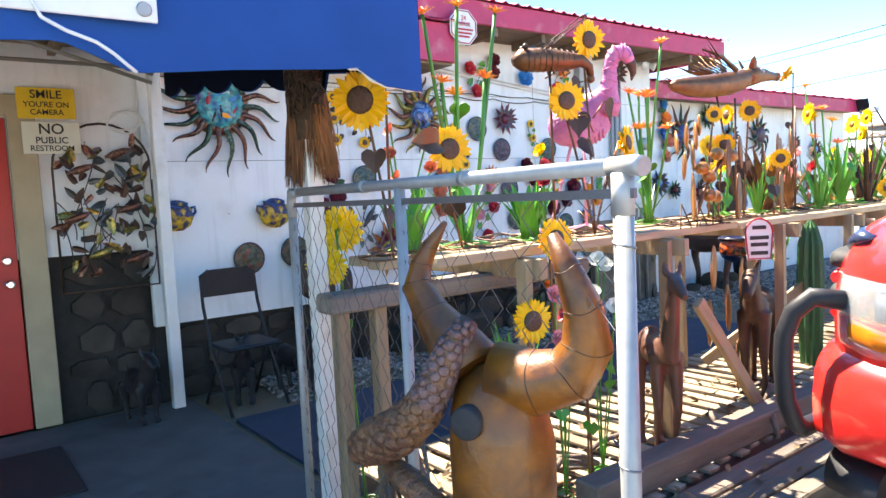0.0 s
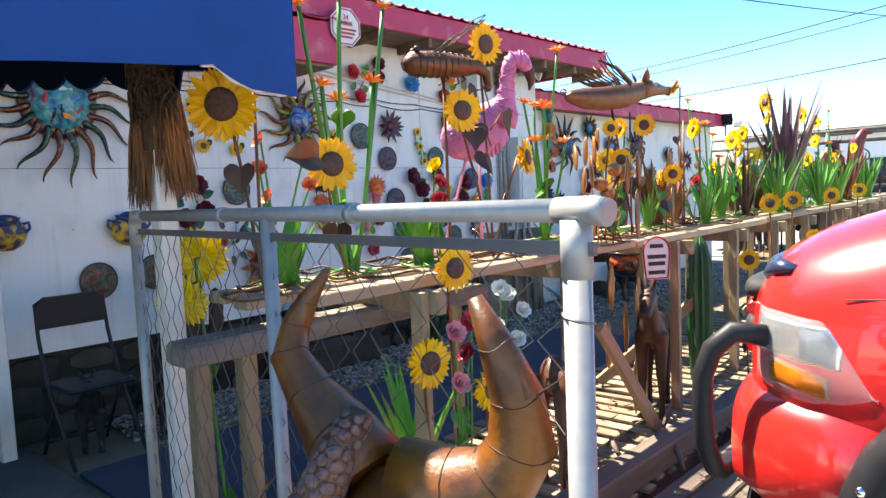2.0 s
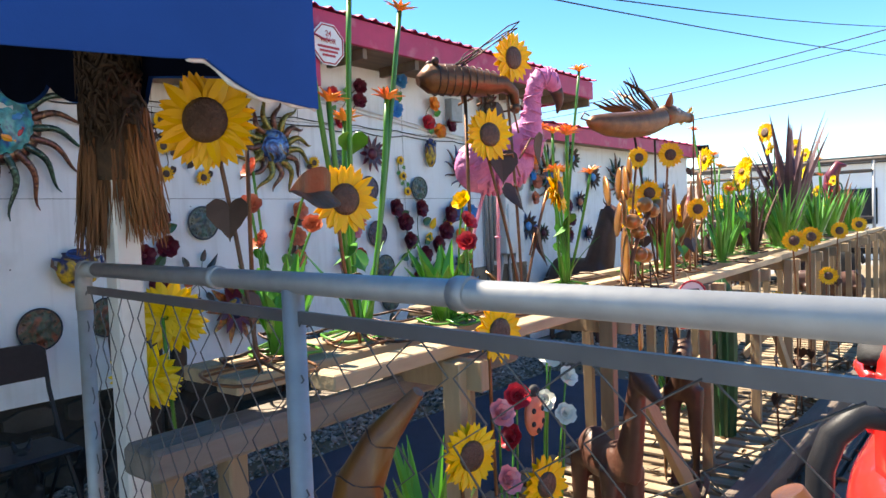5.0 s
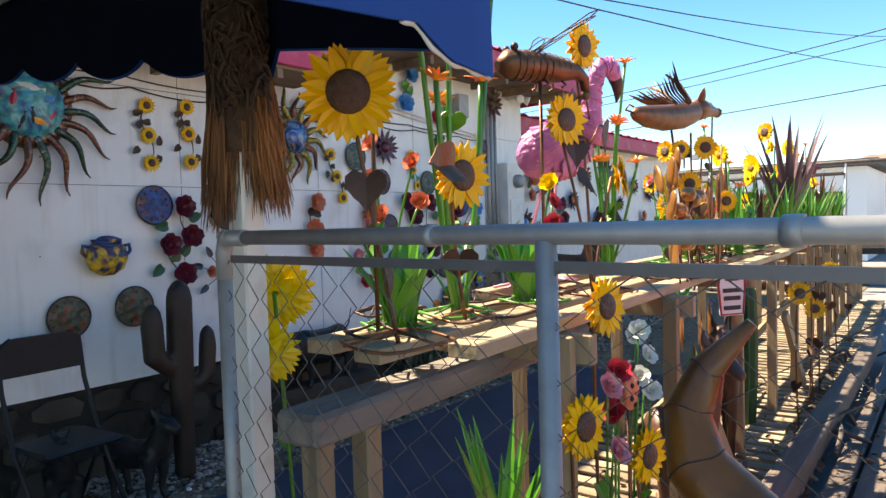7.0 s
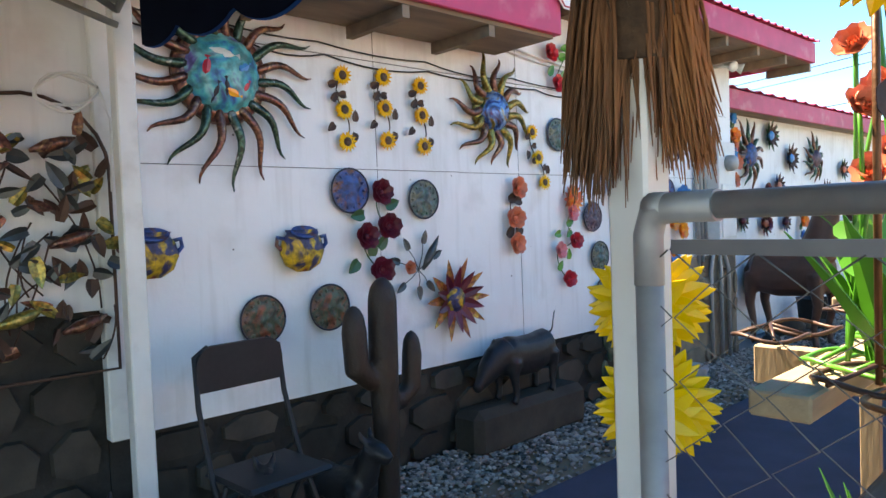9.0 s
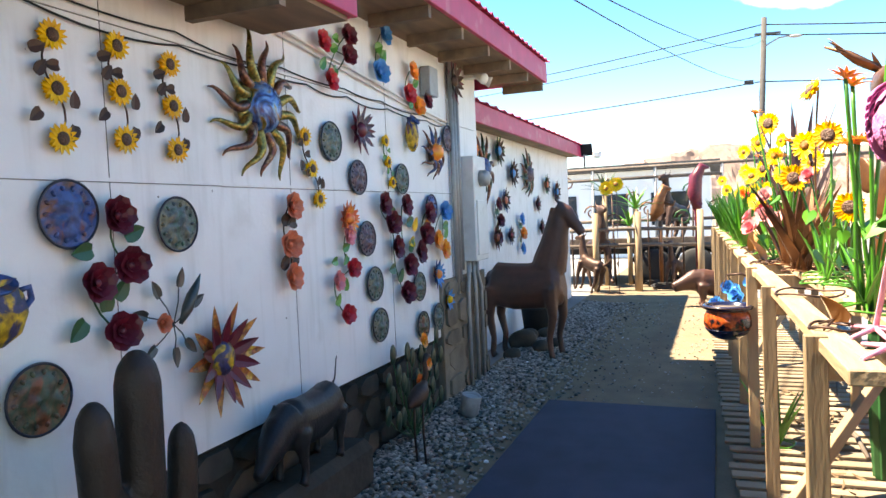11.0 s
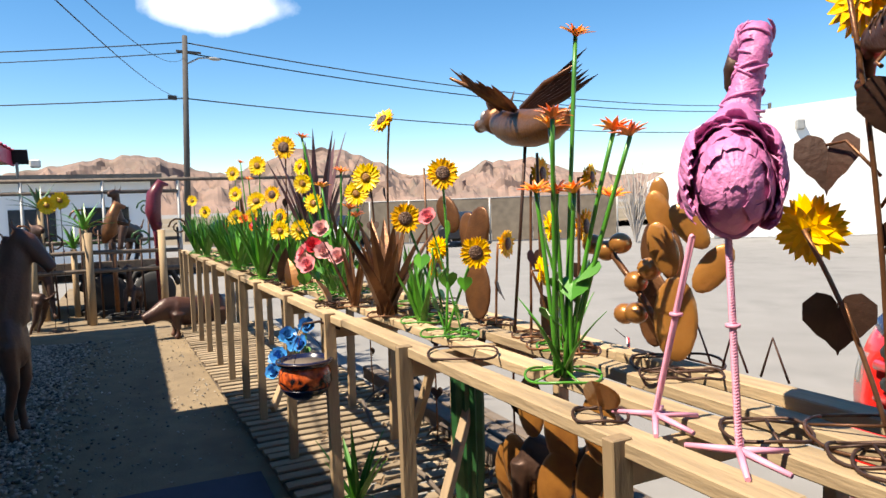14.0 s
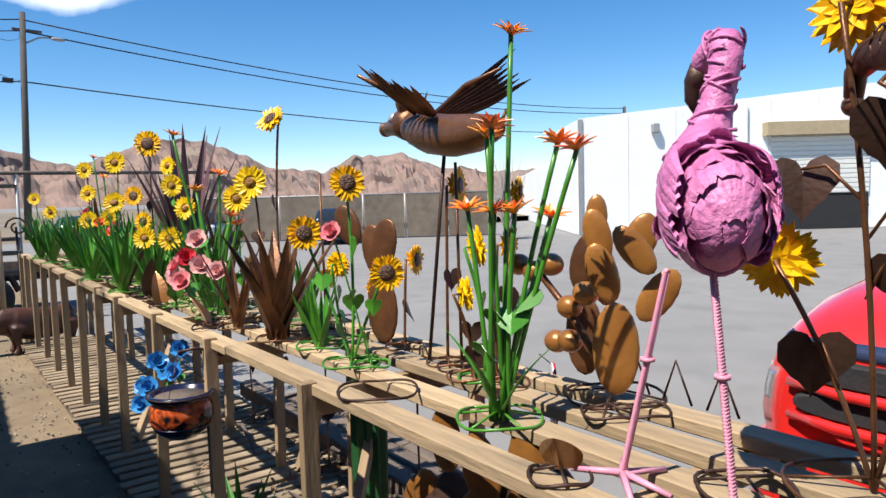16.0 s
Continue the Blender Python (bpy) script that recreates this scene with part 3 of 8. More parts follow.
for pa, pb in (((-1.6, 6.3, 2.4), (2.3, 6.3, 2.4)), ((-1.6, 3.98, 2.44), (2.28, 3.98, 2.44)), ((2.29, 4.0, 2.42), (2.29, 6.3, 2.42)),
               ((2.28, 6.3, 2.36), (1.3, 5.6, 2.56)), ((2.28, 6.3, 2.36), (2.2, 5.3, 2.56)), ((2.28, 6.3, 2.3), (1.4, 6.3, 2.56)), ((1.4, 6.3, 2.4), (0.5, 6.28, 2.56)), ((2.28, 4.0, 2.36), (1.3, 4.7, 2.56))):
    part("frame_tube", tube(B(), [pa, pb], 0.014, 8), M_frame, canopy, "grey steel canopy frame tube")

# palm fibre wrapped round the canopy post
tree = thing("palm_fibre_skirt", "shaggy brown palm fibre skirt tied round the white post", "palm fibre", T(2.285, 3.985, 0))
rng = random.Random(8)
bm = B()
for i in range(700):
    a = rng.uniform(0, 2 * math.pi)
    z0 = rng.uniform(1.84, 2.3)
    r0 = 0.05 + rng.uniform(0, 0.016)
    d = rng.uniform(0.01, 0.05)
    a2 = a + rng.uniform(-1.3, 1.3)
    tube(bm, [(r0 * math.cos(a), r0 * math.sin(a), z0), ((r0 + d * 0.5) * math.cos((a + a2) / 2), (r0 + d * 0.5) * math.sin((a + a2) / 2), z0 - rng.uniform(-0.02, 0.04)), ((r0 + d * 0.6) * math.cos(a2), (r0 + d * 0.6) * math.sin(a2), z0 - rng.uniform(0.02, 0.1))], [0.007, 0.005, 0.001], 4, False)
tagged(part("bark_fibre", bm, M_bark, tree, "matted dark palm bark"), kind="stuff")
M_fibrel = mat("tawny_palm_fibre", (0.38, 0.16, 0.06), 0.9, second=(0.2, 0.085, 0.035), scale=30, stretch=(3, 3, 0.4), bump=0.6)
for (bx, by_), mt, n, zl, zt in (((-0.05, 0.05), M_fibre, 340, 1.5, 1.9), ((0.055, -0.06), M_fibrel, 300, 1.53, 1.86), ((0.0, -0.02), M_fibre, 200, 1.58, 1.92)):
    bm = B()
    for i in range(n):
        a = rng.uniform(0, 2 * math.pi)
        z0 = zt + rng.uniform(-0.1, 0.03)
        r0 = rng.uniform(0.02, 0.045)
        z1 = zl + 0.02 + rng.uniform(-0.05, 0.13) * rng.uniform(0.2, 1)
        r1 = rng.uniform(0.015, 0.06)
        a2 = a + rng.uniform(-0.5, 0.5)
        p0 = Vector((bx * 0.5 + r0 * math.cos(a), by_ * 0.5 + r0 * math.sin(a), z0))
        p2 = Vector((bx * 0.85 + r1 * math.cos(a2), by_ * 0.85 + r1 * math.sin(a2), z1))
        pm = p0.lerp(p2, 0.5) + Vector((rng.uniform(-0.012, 0.012), rng.uniform(-0.012, 0.012), 0))
        tube(bm, [p0, pm, p2], [0.005, 0.0035, 0.0008], 4, False)
    tagged(part("hanging_fibre", bm, mt, tree, "brown hanging palm strands"), kind="stuff")
part("tie_board", box(B(), -0.12, -0.014, 2.22, 0.12, 0.0, 2.26, 0.004, rot("Z", -48) @ T(0, -0.075, 0)), M_beam, tree, "dark wooden tie board")
part("core", tube(B(), [(0, 0, 1.7), (0, 0, 1.9), (0, 0, 2.36)], [0.058, 0.062, 0.058], 12), M_bark, tree)

# ---------------------------------------------------------------- gate
M_steelbar = mat("dull_steel_strap", (0.2, 0.2, 0.21), 0.5, 0.7, vary=0.3)
gate = thing("chain_link_gate", "galvanised chain-link gate panel standing open by the canopy post", "gate", T(0, 0, 0))
GA, GB = Vector((1.955, 2.06, 0)), Vector((2.135, 3.88, 0))
GD = (GB - GA).normalized()
ZG = 1.478


def gp(s, z, off=0.0):
    p = GA + GD * s + GD.cross(Vector((0, 0, 1))) * off
    return (p.x, p.y, z)


GL = (GB - GA).length
part("top_rail", tube(B(), [gp(-0.02, ZG), gp(GL, ZG)], 0.0165, 14), M_galv, gate)
part("corner_elbow", tube(B(), [gp(0.06, ZG), gp(0.0, ZG), gp(-0.022, ZG - 0.004)], [0.018, 0.019, 0.018], 16), M_galv, gate)
part("corner_cap", tube(B(), [gp(0.03, ZG - 0.09), gp(0.03, ZG - 0.012)], 0.0215, 16), M_galv, gate)
part("hinge_elbow", tube(B(), [gp(GL - 0.1, ZG), gp(GL - 0.03, ZG - 0.001), gp(GL - 0.008, ZG - 0.01), gp(GL, ZG - 0.035), gp(GL, ZG - 0.1)], 0.0195, 14), M_galv, gate)
for z in (ZG - 0.16, 0.9, 0.3):
    part("tie_wire", tube(B(), [gp(0.03 + 0.021 * math.cos(k * math.pi / 5), z + 0.0025 * k, 0.021 * math.sin(k * math.pi / 5)) for k in range(12)] + [gp(0.1, z + 0.05, 0.02)], 0.0022, 5), M_steelbar, gate)
part("end_post", tube(B(), [gp(0.03, 0.02), gp(0.03, ZG - 0.02)], 0.0195, 14), M_galv, gate)
part("mid_post", tube(B(), [gp(GL * 0.49, 0.02), gp(GL * 0.49, ZG - 0.01)], 0.017, 12), M_galv, gate)
part("hinge_post", tube(B(), [gp(GL, 0.02), gp(GL, ZG - 0.05)], 0.018, 14), M_galv, gate)
part("tension_bar", box(B(), -0.004, 0, -0.009, 0.004, GL * 0.98, 0.009, 0, T(GA.x, GA.y, ZG - 0.05) @ Matrix.Rotation(math.atan2(GD.y, GD.x) - math.pi / 2, 4, "Z")), M_steelbar, gate)
part("bottom_rail", tube(B(), [gp(0.03, 0.09), gp(GL, 0.09)], 0.015, 12), M_galv, gate)
for s in (0.3, 0.62, 0.99):
    part("clamp", tube(B(), [gp(GL * s - 0.012, ZG), gp(GL * s + 0.012, ZG)], 0.02, 12), M_galv, gate)
bm = B()
PITCH = 0.058
rng = random.Random(19)
for i in range(int(GL / PITCH) + 2):
    s0 = GL - 0.01 - i * PITCH
    low = 0.12 if s0 > GL * 0.5 else 0.75 + 0.5 * (GL * 0.5 - s0)
    pts = []
    k = 0
    z = ZG - 0.055
    while z > low:
        sag = 0.012 * math.sin(z * 5 + i * 0.1)
        pts.append(gp(s0 + (PITCH * 0.52 if (k + i) % 2 else -PITCH * 0.52) + sag, z + rng.uniform(-0.003, 0.003), 0.006 if (k + i) % 2 else -0.004))
        z -= 0.042
        k += 1
    if len(pts) > 2 and s0 > 0.06:
        tube(bm, pts, 0.0014, 4, False)
M_wire = mat("dull_wire", (0.12, 0.12, 0.12), 0.5, 0.6, vary=0.3)
tagged(part("mesh_wire", bm, M_wire, gate, "chain-link wire mesh"), kind="stuff")

# stone ledge along the foot of the wall
bm = B()
box(bm, 4.25, 6.33, 0.0, 5.35, 6.6, 0.3, 0.05)
for v in bm.verts:
    v.co += Vector((0, 0.02, 0.015)) * noise.noise(v.co * 5)
solid("wall_ledge", bm, M_stone, "low rough stone ledge at the wall foot", "ledge", "structure")

# ---------------------------------------------------------------- display bench
bench = thing("display_bench", "long weathered timber display bench of rails on posts, silvered and split", "bench", T(4, 4.1, 0) @ rot("Z", 1.9) @ T(-4, -4.1, 0))
ZB = 1.2
rng = random.Random(11)
RAILS = ((4.10, 3.55), (3.88, 2.36), (3.68, 2.33), (3.48, 2.46))
XEND = 14.0
for y, x0 in RAILS:
    x = x0
    while x < XEND:
        L = min(rng.uniform(2.2, 2.9), XEND - x + 0.02)
        bm = B()
        box(bm, 0, -0.045, -0.04, L - 0.012, 0.045, 0.0, 0.004)
        ob = part("rail", bm, M_wood, bench)
        ob.matrix_basis = pose(x, y + rng.uniform(-0.012, 0.012), ZB + rng.uniform(-0.004, 0.004), 0, 0, rng.uniform(-0.4, 0.4))
        x += L
post_me = None
POSTX = (2.9, 3.96, 5.226, 6.24, 7.2, 8.16, 8.9, 9.65, 10.4, 11.2, 12.0, 12.8, 13.5, 13.95)
for i, x in enumerate(POSTX):
    for y in (4.148, 3.43):
        if y > 4 and x < 3.5:
            continue
        h = ZB - 0.045 + (0.055 if y > 4 else 0)
        bm = box(B(), -0.02, -0.03, 0.0, 0.02, 0.03, h, 0.003)
        ob = part("post", bm, M_woodv, bench)
        ob.matrix_basis = pose(x + rng.uniform(-0.02, 0.02), y, 0.0, rng.uniform(-0.8, 0.8), rng.uniform(-1.2, 1.2), rng.uniform(-4, 4))
    bm = box(B(), -0.02, 3.34, ZB - 0.13, 0.02, 4.13, ZB - 0.042, 0.003)
    ob = part("cross_bearer", bm, M_woodv, bench)
    ob.matrix_basis = T(x + 0.05, 0, 0)
for x0, y0, z0, x1, y1, z1 in ((5.35, 4.05, 0.15, 5.9, 3.5, 0.75), (4.2, 3.4, 0.8, 4.75, 3.35, 0.12), (8.3, 4.05, 0.15, 8.9, 3.6, 0.7), (6.6, 3.4, 0.75, 7.1, 3.35, 0.12)):
    a, b = Vector((x0, y0, z0)), Vector((x1, y1, z1))
    L = (b - a).length
    bm = box(B(), -0.02, -0.035, 0, 0.02, 0.035, L, 0.003)
    ob = part("brace", bm, M_woodv, bench)
    ob.matrix_basis = T(*a) @ (b - a).to_track_quat("Z", "Y").to_matrix().to_4x4()
part("end_beam", box(B(), 2.11, 3.63, 1.01, 3.6, 3.765, 1.085, 0.012), mat("grey_split_timber", (0.24, 0.2, 0.165), 0.85, second=(0.12, 0.095, 0.075), scale=12, bump=0.5, stretch=(0.2, 1.5, 1.5)), bench, "grey timber end beam")
for x, y in ((2.18, 3.7), (2.36, 3.71)):
    part("end_post", box(B(), x - 0.028, y - 0.03, 0.0, x + 0.028, y + 0.03, 1.012, 0.006), M_woodv, bench)

# slatted pallet floor under the bench
pallet = thing("pallet_floor", "weathered pallet slats laid as a floor under the bench", "pallet", T(4, 4.1, 0) @ rot("Z", 1.9) @ T(-4, -4.1, 0))
bm = box(B(), -0.042, -0.62, 0.0, 0.042, 0.62, 0.018, 0.002)
slat = part("slat", bm, M_slat, pallet)
slat.matrix_basis = T(2.6, 3.68, 0.1)
x = 2.74
while x < 13.3:
    again("slat", slat.data, pallet, pose(x, 3.68 + rng.uniform(-0.02, 0.02), 0.1 + rng.uniform(-0.002, 0.004), 0, 0, rng.uniform(-0.8, 0.8)))
    x += rng.uniform(0.125, 0.15)
for y in (3.1, 3.68, 4.24):
    part("bearer", box(B(), 2.55, y - 0.02, 0.0, 13.35, y + 0.02, 0.098, 0.003), M_beam, pallet)
for nm, y, z, x0, x1, w in (("timber_beam", 2.95, 0.0, 2.3, 9.5, 0.11), ("timber_beam", 2.68, 0.0, 2.5, 8.2, 0.1), ("timber_beam", 2.81, 0.0, 2.7, 8.8, 0.13), ("timber_beam", 3.14, 0.124, 3.0, 9.0, 0.13)):
    bm = box(B(), x0, y - w / 2, z, x1, y + w / 2, z + 0.12, 0.008)
    solid(nm, bm, M_beam, "old dark timber beam lying along the pallets", "beam")

# ---------------------------------------------------------------- far things
# mountains: one rugged range round the horizon
bm = B()
rows = []
NA = 520
for i in range(NA + 1):
    a = radians(-75 + 150 * i / NA)
    col = []
    d = math.degrees(a)
    el = 2.1 + 2.3 * math.exp(-((d + 0.5) / 5) ** 2) + 3.0 * math.exp(-((d + 14) / 6) ** 2) + 1.7 * math.exp(-((d + 30) / 4) ** 2) + 1.2 * math.exp(-((d - 7) / 5) ** 2)
    el += 0.45 * noise.noise(Vector((a * 26, 1.1, 5))) + 0.3 * noise.noise(Vector((a * 70, 7, 2)))
    ridge = math.tan(radians(max(el, 0.8))) * 1530
    for j in range(17):
        s = j / 16
        r = 1150 + 380 * s + 60 * noise.noise(Vector((a * 20, s * 4, 9)))
        h = ridge * (s ** 0.8) + (22 * noise.noise(Vector((a * 55, s * 5, 3))) + 12 * noise.noise(Vector((a * 120, s * 14, 8)))) * math.sin(math.pi * s)
        col.append(bm.verts.new((r * math.cos(a), r * math.sin(a), h - 2)))
    rows.append(col)
for a, b in zip(rows, rows[1:]):
    for j in range(16):
        bm.faces.new((a[j], b[j], b[j + 1], a[j + 1]))
M_mount = mat("desert_rock", (0.27, 0.175, 0.14), 0.95, second=(0.13, 0.095, 0.08), scale=0.03, bump=0.0, stain=(0.2, 0.17, 0.13), stain_amt=0.6)
solid("mountain_range", bm, M_mount, "bare reddish-brown desert mountains on the horizon", "mountains", "structure")

# white warehouse across the lot
M_metal_w = mat("white_metal_siding", (0.82, 0.815, 0.8), 0.5, vary=0.06, scale=2)
wh = thing("warehouse", "large white metal-sided warehouse with roller doors across the lot", "warehouse", pose(23.8, -16.5, 0, 0, 0, -125.0))
# local x runs along the facade, local y points away from the yard
bm = B()
prof = [(0, 0), (40, 0), (40, 6.4), (24, 7.15), (0, 4.9)]
f = [bm.verts.new((x, 0, z)) for x, z in prof]
b = [bm.verts.new((x, 6, z)) for x, z in prof]
bm.faces.new(f)
bm.faces.new(b[::-1])
for k in range(5):
    bm.faces.new((f[k], b[k], b[(k + 1) % 5], f[(k + 1) % 5]))
bmesh.ops.recalc_face_normals(bm, faces=bm.faces[:])
part("wall", bm, M_metal_w, wh)
part("corner_trim", box(B(), -0.06, -0.06, 0, 0.12, 0.06, 4.86), M_galv, wh, "grey corner flashing")
bm = B()
wing = [(-0.08, 0.4, 0), (-0.08, 26, 0), (-0.08, 26, 2.9), (-0.08, 0.4, 3.75)]
f = [bm.verts.new(p) for p in wing]
b = [bm.verts.new((30, y, z)) for x, y, z in wing]
bm.faces.new(f)
bm.faces.new(b[::-1])
for k in range(4):
    bm.faces.new((f[k], b[k], b[(k + 1) % 4], f[(k + 1) % 4]))
bmesh.ops.recalc_face_normals(bm, faces=bm.faces[:])
part("low_wing", bm, M_metal_w, wh)
for x in np.arange(2.0, 40, 2.0):
    part("siding_seam", box(B(), x, -0.02, 0.05, x + 0.05, -0.002, 4.85 + 0.09 * min(x, 20)), M_metal_w, wh)
for x in (3.0, 13.5, 22.0):
    part("wall_lamp", box(B(), x, -0.3, 4.2, x + 0.3, -0.003, 4.6, 0.04), M_galv, wh)
part("downpipe", box(B(), 6.9, -0.14, 0, 7.02, -0.02, 5.3), M_metal_w, wh)
M_door_w = mat("cream_roller_door", (0.7, 0.69, 0.64), 0.5, vary=0.1, scale=3)
M_dark = mat("doorway_shade", (0.02, 0.02, 0.022), 0.9)
for x in (8.0, 17.5):
    d = part("roller_door", box(B(), x, -0.06, 1.5, x + 4.2, -0.01, 3.9), M_door_w, wh, "half-raised cream roller door")
    for k in range(12):
        part("slat", box(B(), x, -0.1, 1.52 + k * 0.2, x + 4.2, -0.061, 1.68 + k * 0.2, 0.01), M_door_w, d)
    # near-black panel on the closed wall paints the doorway's inner shade
    part("opening", box(B(), x, -0.04, 0.0, x + 4.2, -0.008, 1.49), M_dark, wh, "dark panel drawn for the shaded open doorway")
    part("lintel", box(B(), x - 0.3, -0.5, 3.95, x + 4.5, -0.008, 4.5), M_tan, wh, "tan door canopy")

# utility pole and cables
M_pole = mat("creosoted_pole", (0.085, 0.078, 0.075), 0.9, vary=0.3, scale=3)
pole = thing("utility_pole", "tall wooden utility pole with street lamp arm", "utility pole", T(47.0, 2.1, 0) @ rot("X", 2.2))
part("shaft", tube(B(), [(0, 0, 0), (0, 0, 12.3)], [0.2, 0.15], 12), M_pole, pole)
part("crossarm", box(B(), -0.06, -0.9, 11.3, 0.06, 0.5, 11.42), M_pole, pole)
part("transformer_clamp", box(B(), -0.12, 0.5, 8.48, 0.12, 1.0, 8.72), M_black, pole)
part("lamp_arm", tube(B(), [(0, 0, 10.6), (0.2, -0.8, 11.1), (0.3, -1.5, 11.2)], 0.05, 8), M_galv, pole)
part("lamp_head", ball(B(), (0.3, -1.7, 11.15), (0.16, 0.4, 0.1)), M_galv, pole)
pole2 = thing("utility_pole", "distant wooden utility pole behind the warehouse", "utility pole", T(60.0, -62.0, 0))
part("shaft", tube(B(), [(0, 0, 0), (0, 0, 12.0)], [0.28, 0.2], 10), M_pole, pole2)


def cable(a, b, sag, r=0.03):
    a, b = Vector(a), Vector(b)
    pts = [a.lerp(b, k / 16) - Vector((0, 0, sag * 4 * (k / 16) * (1 - k / 16))) for k in range(17)]
    solid("power_cable", tube(B(), pts, r, 5), M_black, "thin black overhead power cable", "cable", group="overhead cables")


PX, PY = 47.0, 1.75
cable((PX, PY, 11.9), (60, -62, 11.8), 1.3, 0.04)
cable((PX, PY, 11.3), (60, -62, 11.2), 1.3, 0.04)
cable((PX, PY + 0.1, 8.6), (60, -62, 9.0), 1.0, 0.04)
cable((PX, PY, 11.9), (60, 50, 11.6), 0.8, 0.035)
cable((PX, PY, 11.3), (60, 50, 11.0), 0.8, 0.03)
cable((PX, PY + 0.1, 8.6), (60, 50, 8.7), 0.5, 0.035)
# service drops to the mast on the shop roof
cable((PX, PY, 8.7), (4.0, 6.75, 3.75), 0.6, 0.009)
cable((PX, PY, 11.0), (4.0, 6.6, 3.62), 0.8, 0.009)
mast = thing("service_mast", "grey steel service mast rising from the shop roof", "mast", T(4.0, 6.7, 3.0))
part("mast_pipe", tube(B(), [(0, 0, 0), (0, 0, 0.8), (-0.08, 0, 0.86), (-0.14, 0, 0.8)], 0.03, 10), M_galv, mast)

# ---------------------------------------------------------------- metal flowers
def by(x):
    """How far the bench runs off parallel to the wall."""
    return (x - 4.0) * 0.033


def petals(bm, m, r_in, r_out, n, width, bend, cup, seed, offset=0.0):
    r = random.Random(seed)
    for k in range(n):
        a = 360.0 * (k + offset) / n + r.uniform(-4, 4)
        L = (r_out - r_in) * r.uniform(0.9, 1.12)
        blade(bm, m @ rot("Z", a) @ T(r_in, 0, 0) @ rot("Y", r.uniform(-8, 8)), L, width * r.uniform(0.9, 1.15), bend * r.uniform(0.6, 1.4), 0.75, cup, 5, 0.002)
    return bm


M_goldseed = mat("golden_seed_head", (0.4, 0.17, 0.02), 0.45, vary=0.5, scale=70, bump=0.9, bscale=140)


def sunflower_head(parent, p, r, yaw, tilt=0.0, mtl=None, n=19, seed=1):
    mtl = mtl or M_yellow
    m = facing(p, yaw, tilt)
    bm = B()
    petals(bm, m, r * 0.38, r, n, r * 0.29, 0.12, 0.3, seed)
    petals(bm, m @ T(0, 0, -0.008), r * 0.38, r * 0.97, n, r * 0.29, 0.02, 0.3, seed + 7, 0.5)
    petals(bm, m @ T(0, 0, -0.016), r * 0.06, r * 0.74, 11, r * 0.36, -0.22, -0.35, seed + 3, 0.3)
    lathe(bm, [(r * 0.05, -0.012), (r * 0.42, -0.010), (r * 0.42, -0.004), (r * 0.05, -0.002)], 16, m)
    head = part("petals", bm, mtl, parent, "yellow enamelled sheet-metal petals")
    c = r if mtl is not M_yellowb else r * 0.62
    part("seed_head", lathe(B(), [(c * 0.44, -0.002), (c * 0.45, r * 0.06), (c * 0.35, r * 0.13), (c * 0.16, r * 0.16), (c * 0.02, r * 0.16)], 18, m), M_seed if mtl is not M_yellowb else M_goldseed, head, "dark pitted seed head")
    return head


def heart(parent, p, size, yaw, tilt, mtl, bend=0.15):
    """A toothed heart-shaped sheet leaf hanging point down from p."""
    m = facing(p, yaw, tilt)
    bm = B()
    n = 32
    cen = []
    for k in range(2):
        z0 = -0.002 * k
        rings = []
        for f in (0.45, 1.0):
            ring = []
            for i in range(n):
                a = 2 * math.pi * i / n
                x = 16 * math.sin(a) ** 3 / 34
                y = (13 * math.cos(a) - 5 * math.cos(2 * a) - 2 * math.cos(3 * a) - math.cos(4 * a)) / 30
                g = f * (1.0 + (0.05 if i % 2 and f == 1.0 else 0.0))
                ring.append(bm.verts.new(m @ Vector((x * size * g, (y * g - 0.1) * size, z0 - bend * size * (y * g) ** 2 * 0.8 + 0.3 * abs(x * g) * size))))
            rings.append(ring)
        c = bm.verts.new(m @ Vector((0, -0.1 * size, z0)))
        for i in range(n):
            j = (i + 1) % n
            q = (rings[0][i], rings[1][i], rings[1][j], rings[0][j])
            bm.faces.new(q if k else q[::-1])
            bm.faces.new((c, rings[0][i], rings[0][j]) if k else (c, rings[0][j], rings[0][i]))
        cen.append(rings[1])
    for i in range(n):
        j = (i + 1) % n
        bm.faces.new((cen[0][i], cen[0][j], cen[1][j], cen[1][i]))
    return part("leaf", bm, mtl, parent)


def wire_ring(parent, c, r, mtl, feet=3):
    bm = B()
    tube(bm, [(c[0] + r * math.cos(a), c[1] + r * math.sin(a), c[2] + 0.008 + 0.006 * math.sin(3 * a)) for a in [2 * math.pi * k / 24 for k in range(25)]], 0.0045, 6)
    for k in range(feet):
        a = 2 * math.pi * k / feet + 0.5
        tube(bm, [(c[0], c[1], c[2] + 0.03), (c[0] + r * math.cos(a), c[1] + r * math.sin(a), c[2] + 0.006)], 0.004, 5)
    return part("base_ring", bm, mtl, parent)


def curve_pts(a, b, bow=(0, 0, 0), n=8):
    a, b, w = Vector(a), Vector(b), Vector(bow)
    return [a.lerp(b, k / n) + w * (4 * (k / n) * (1 - k / n)) for k in range(n + 1)]


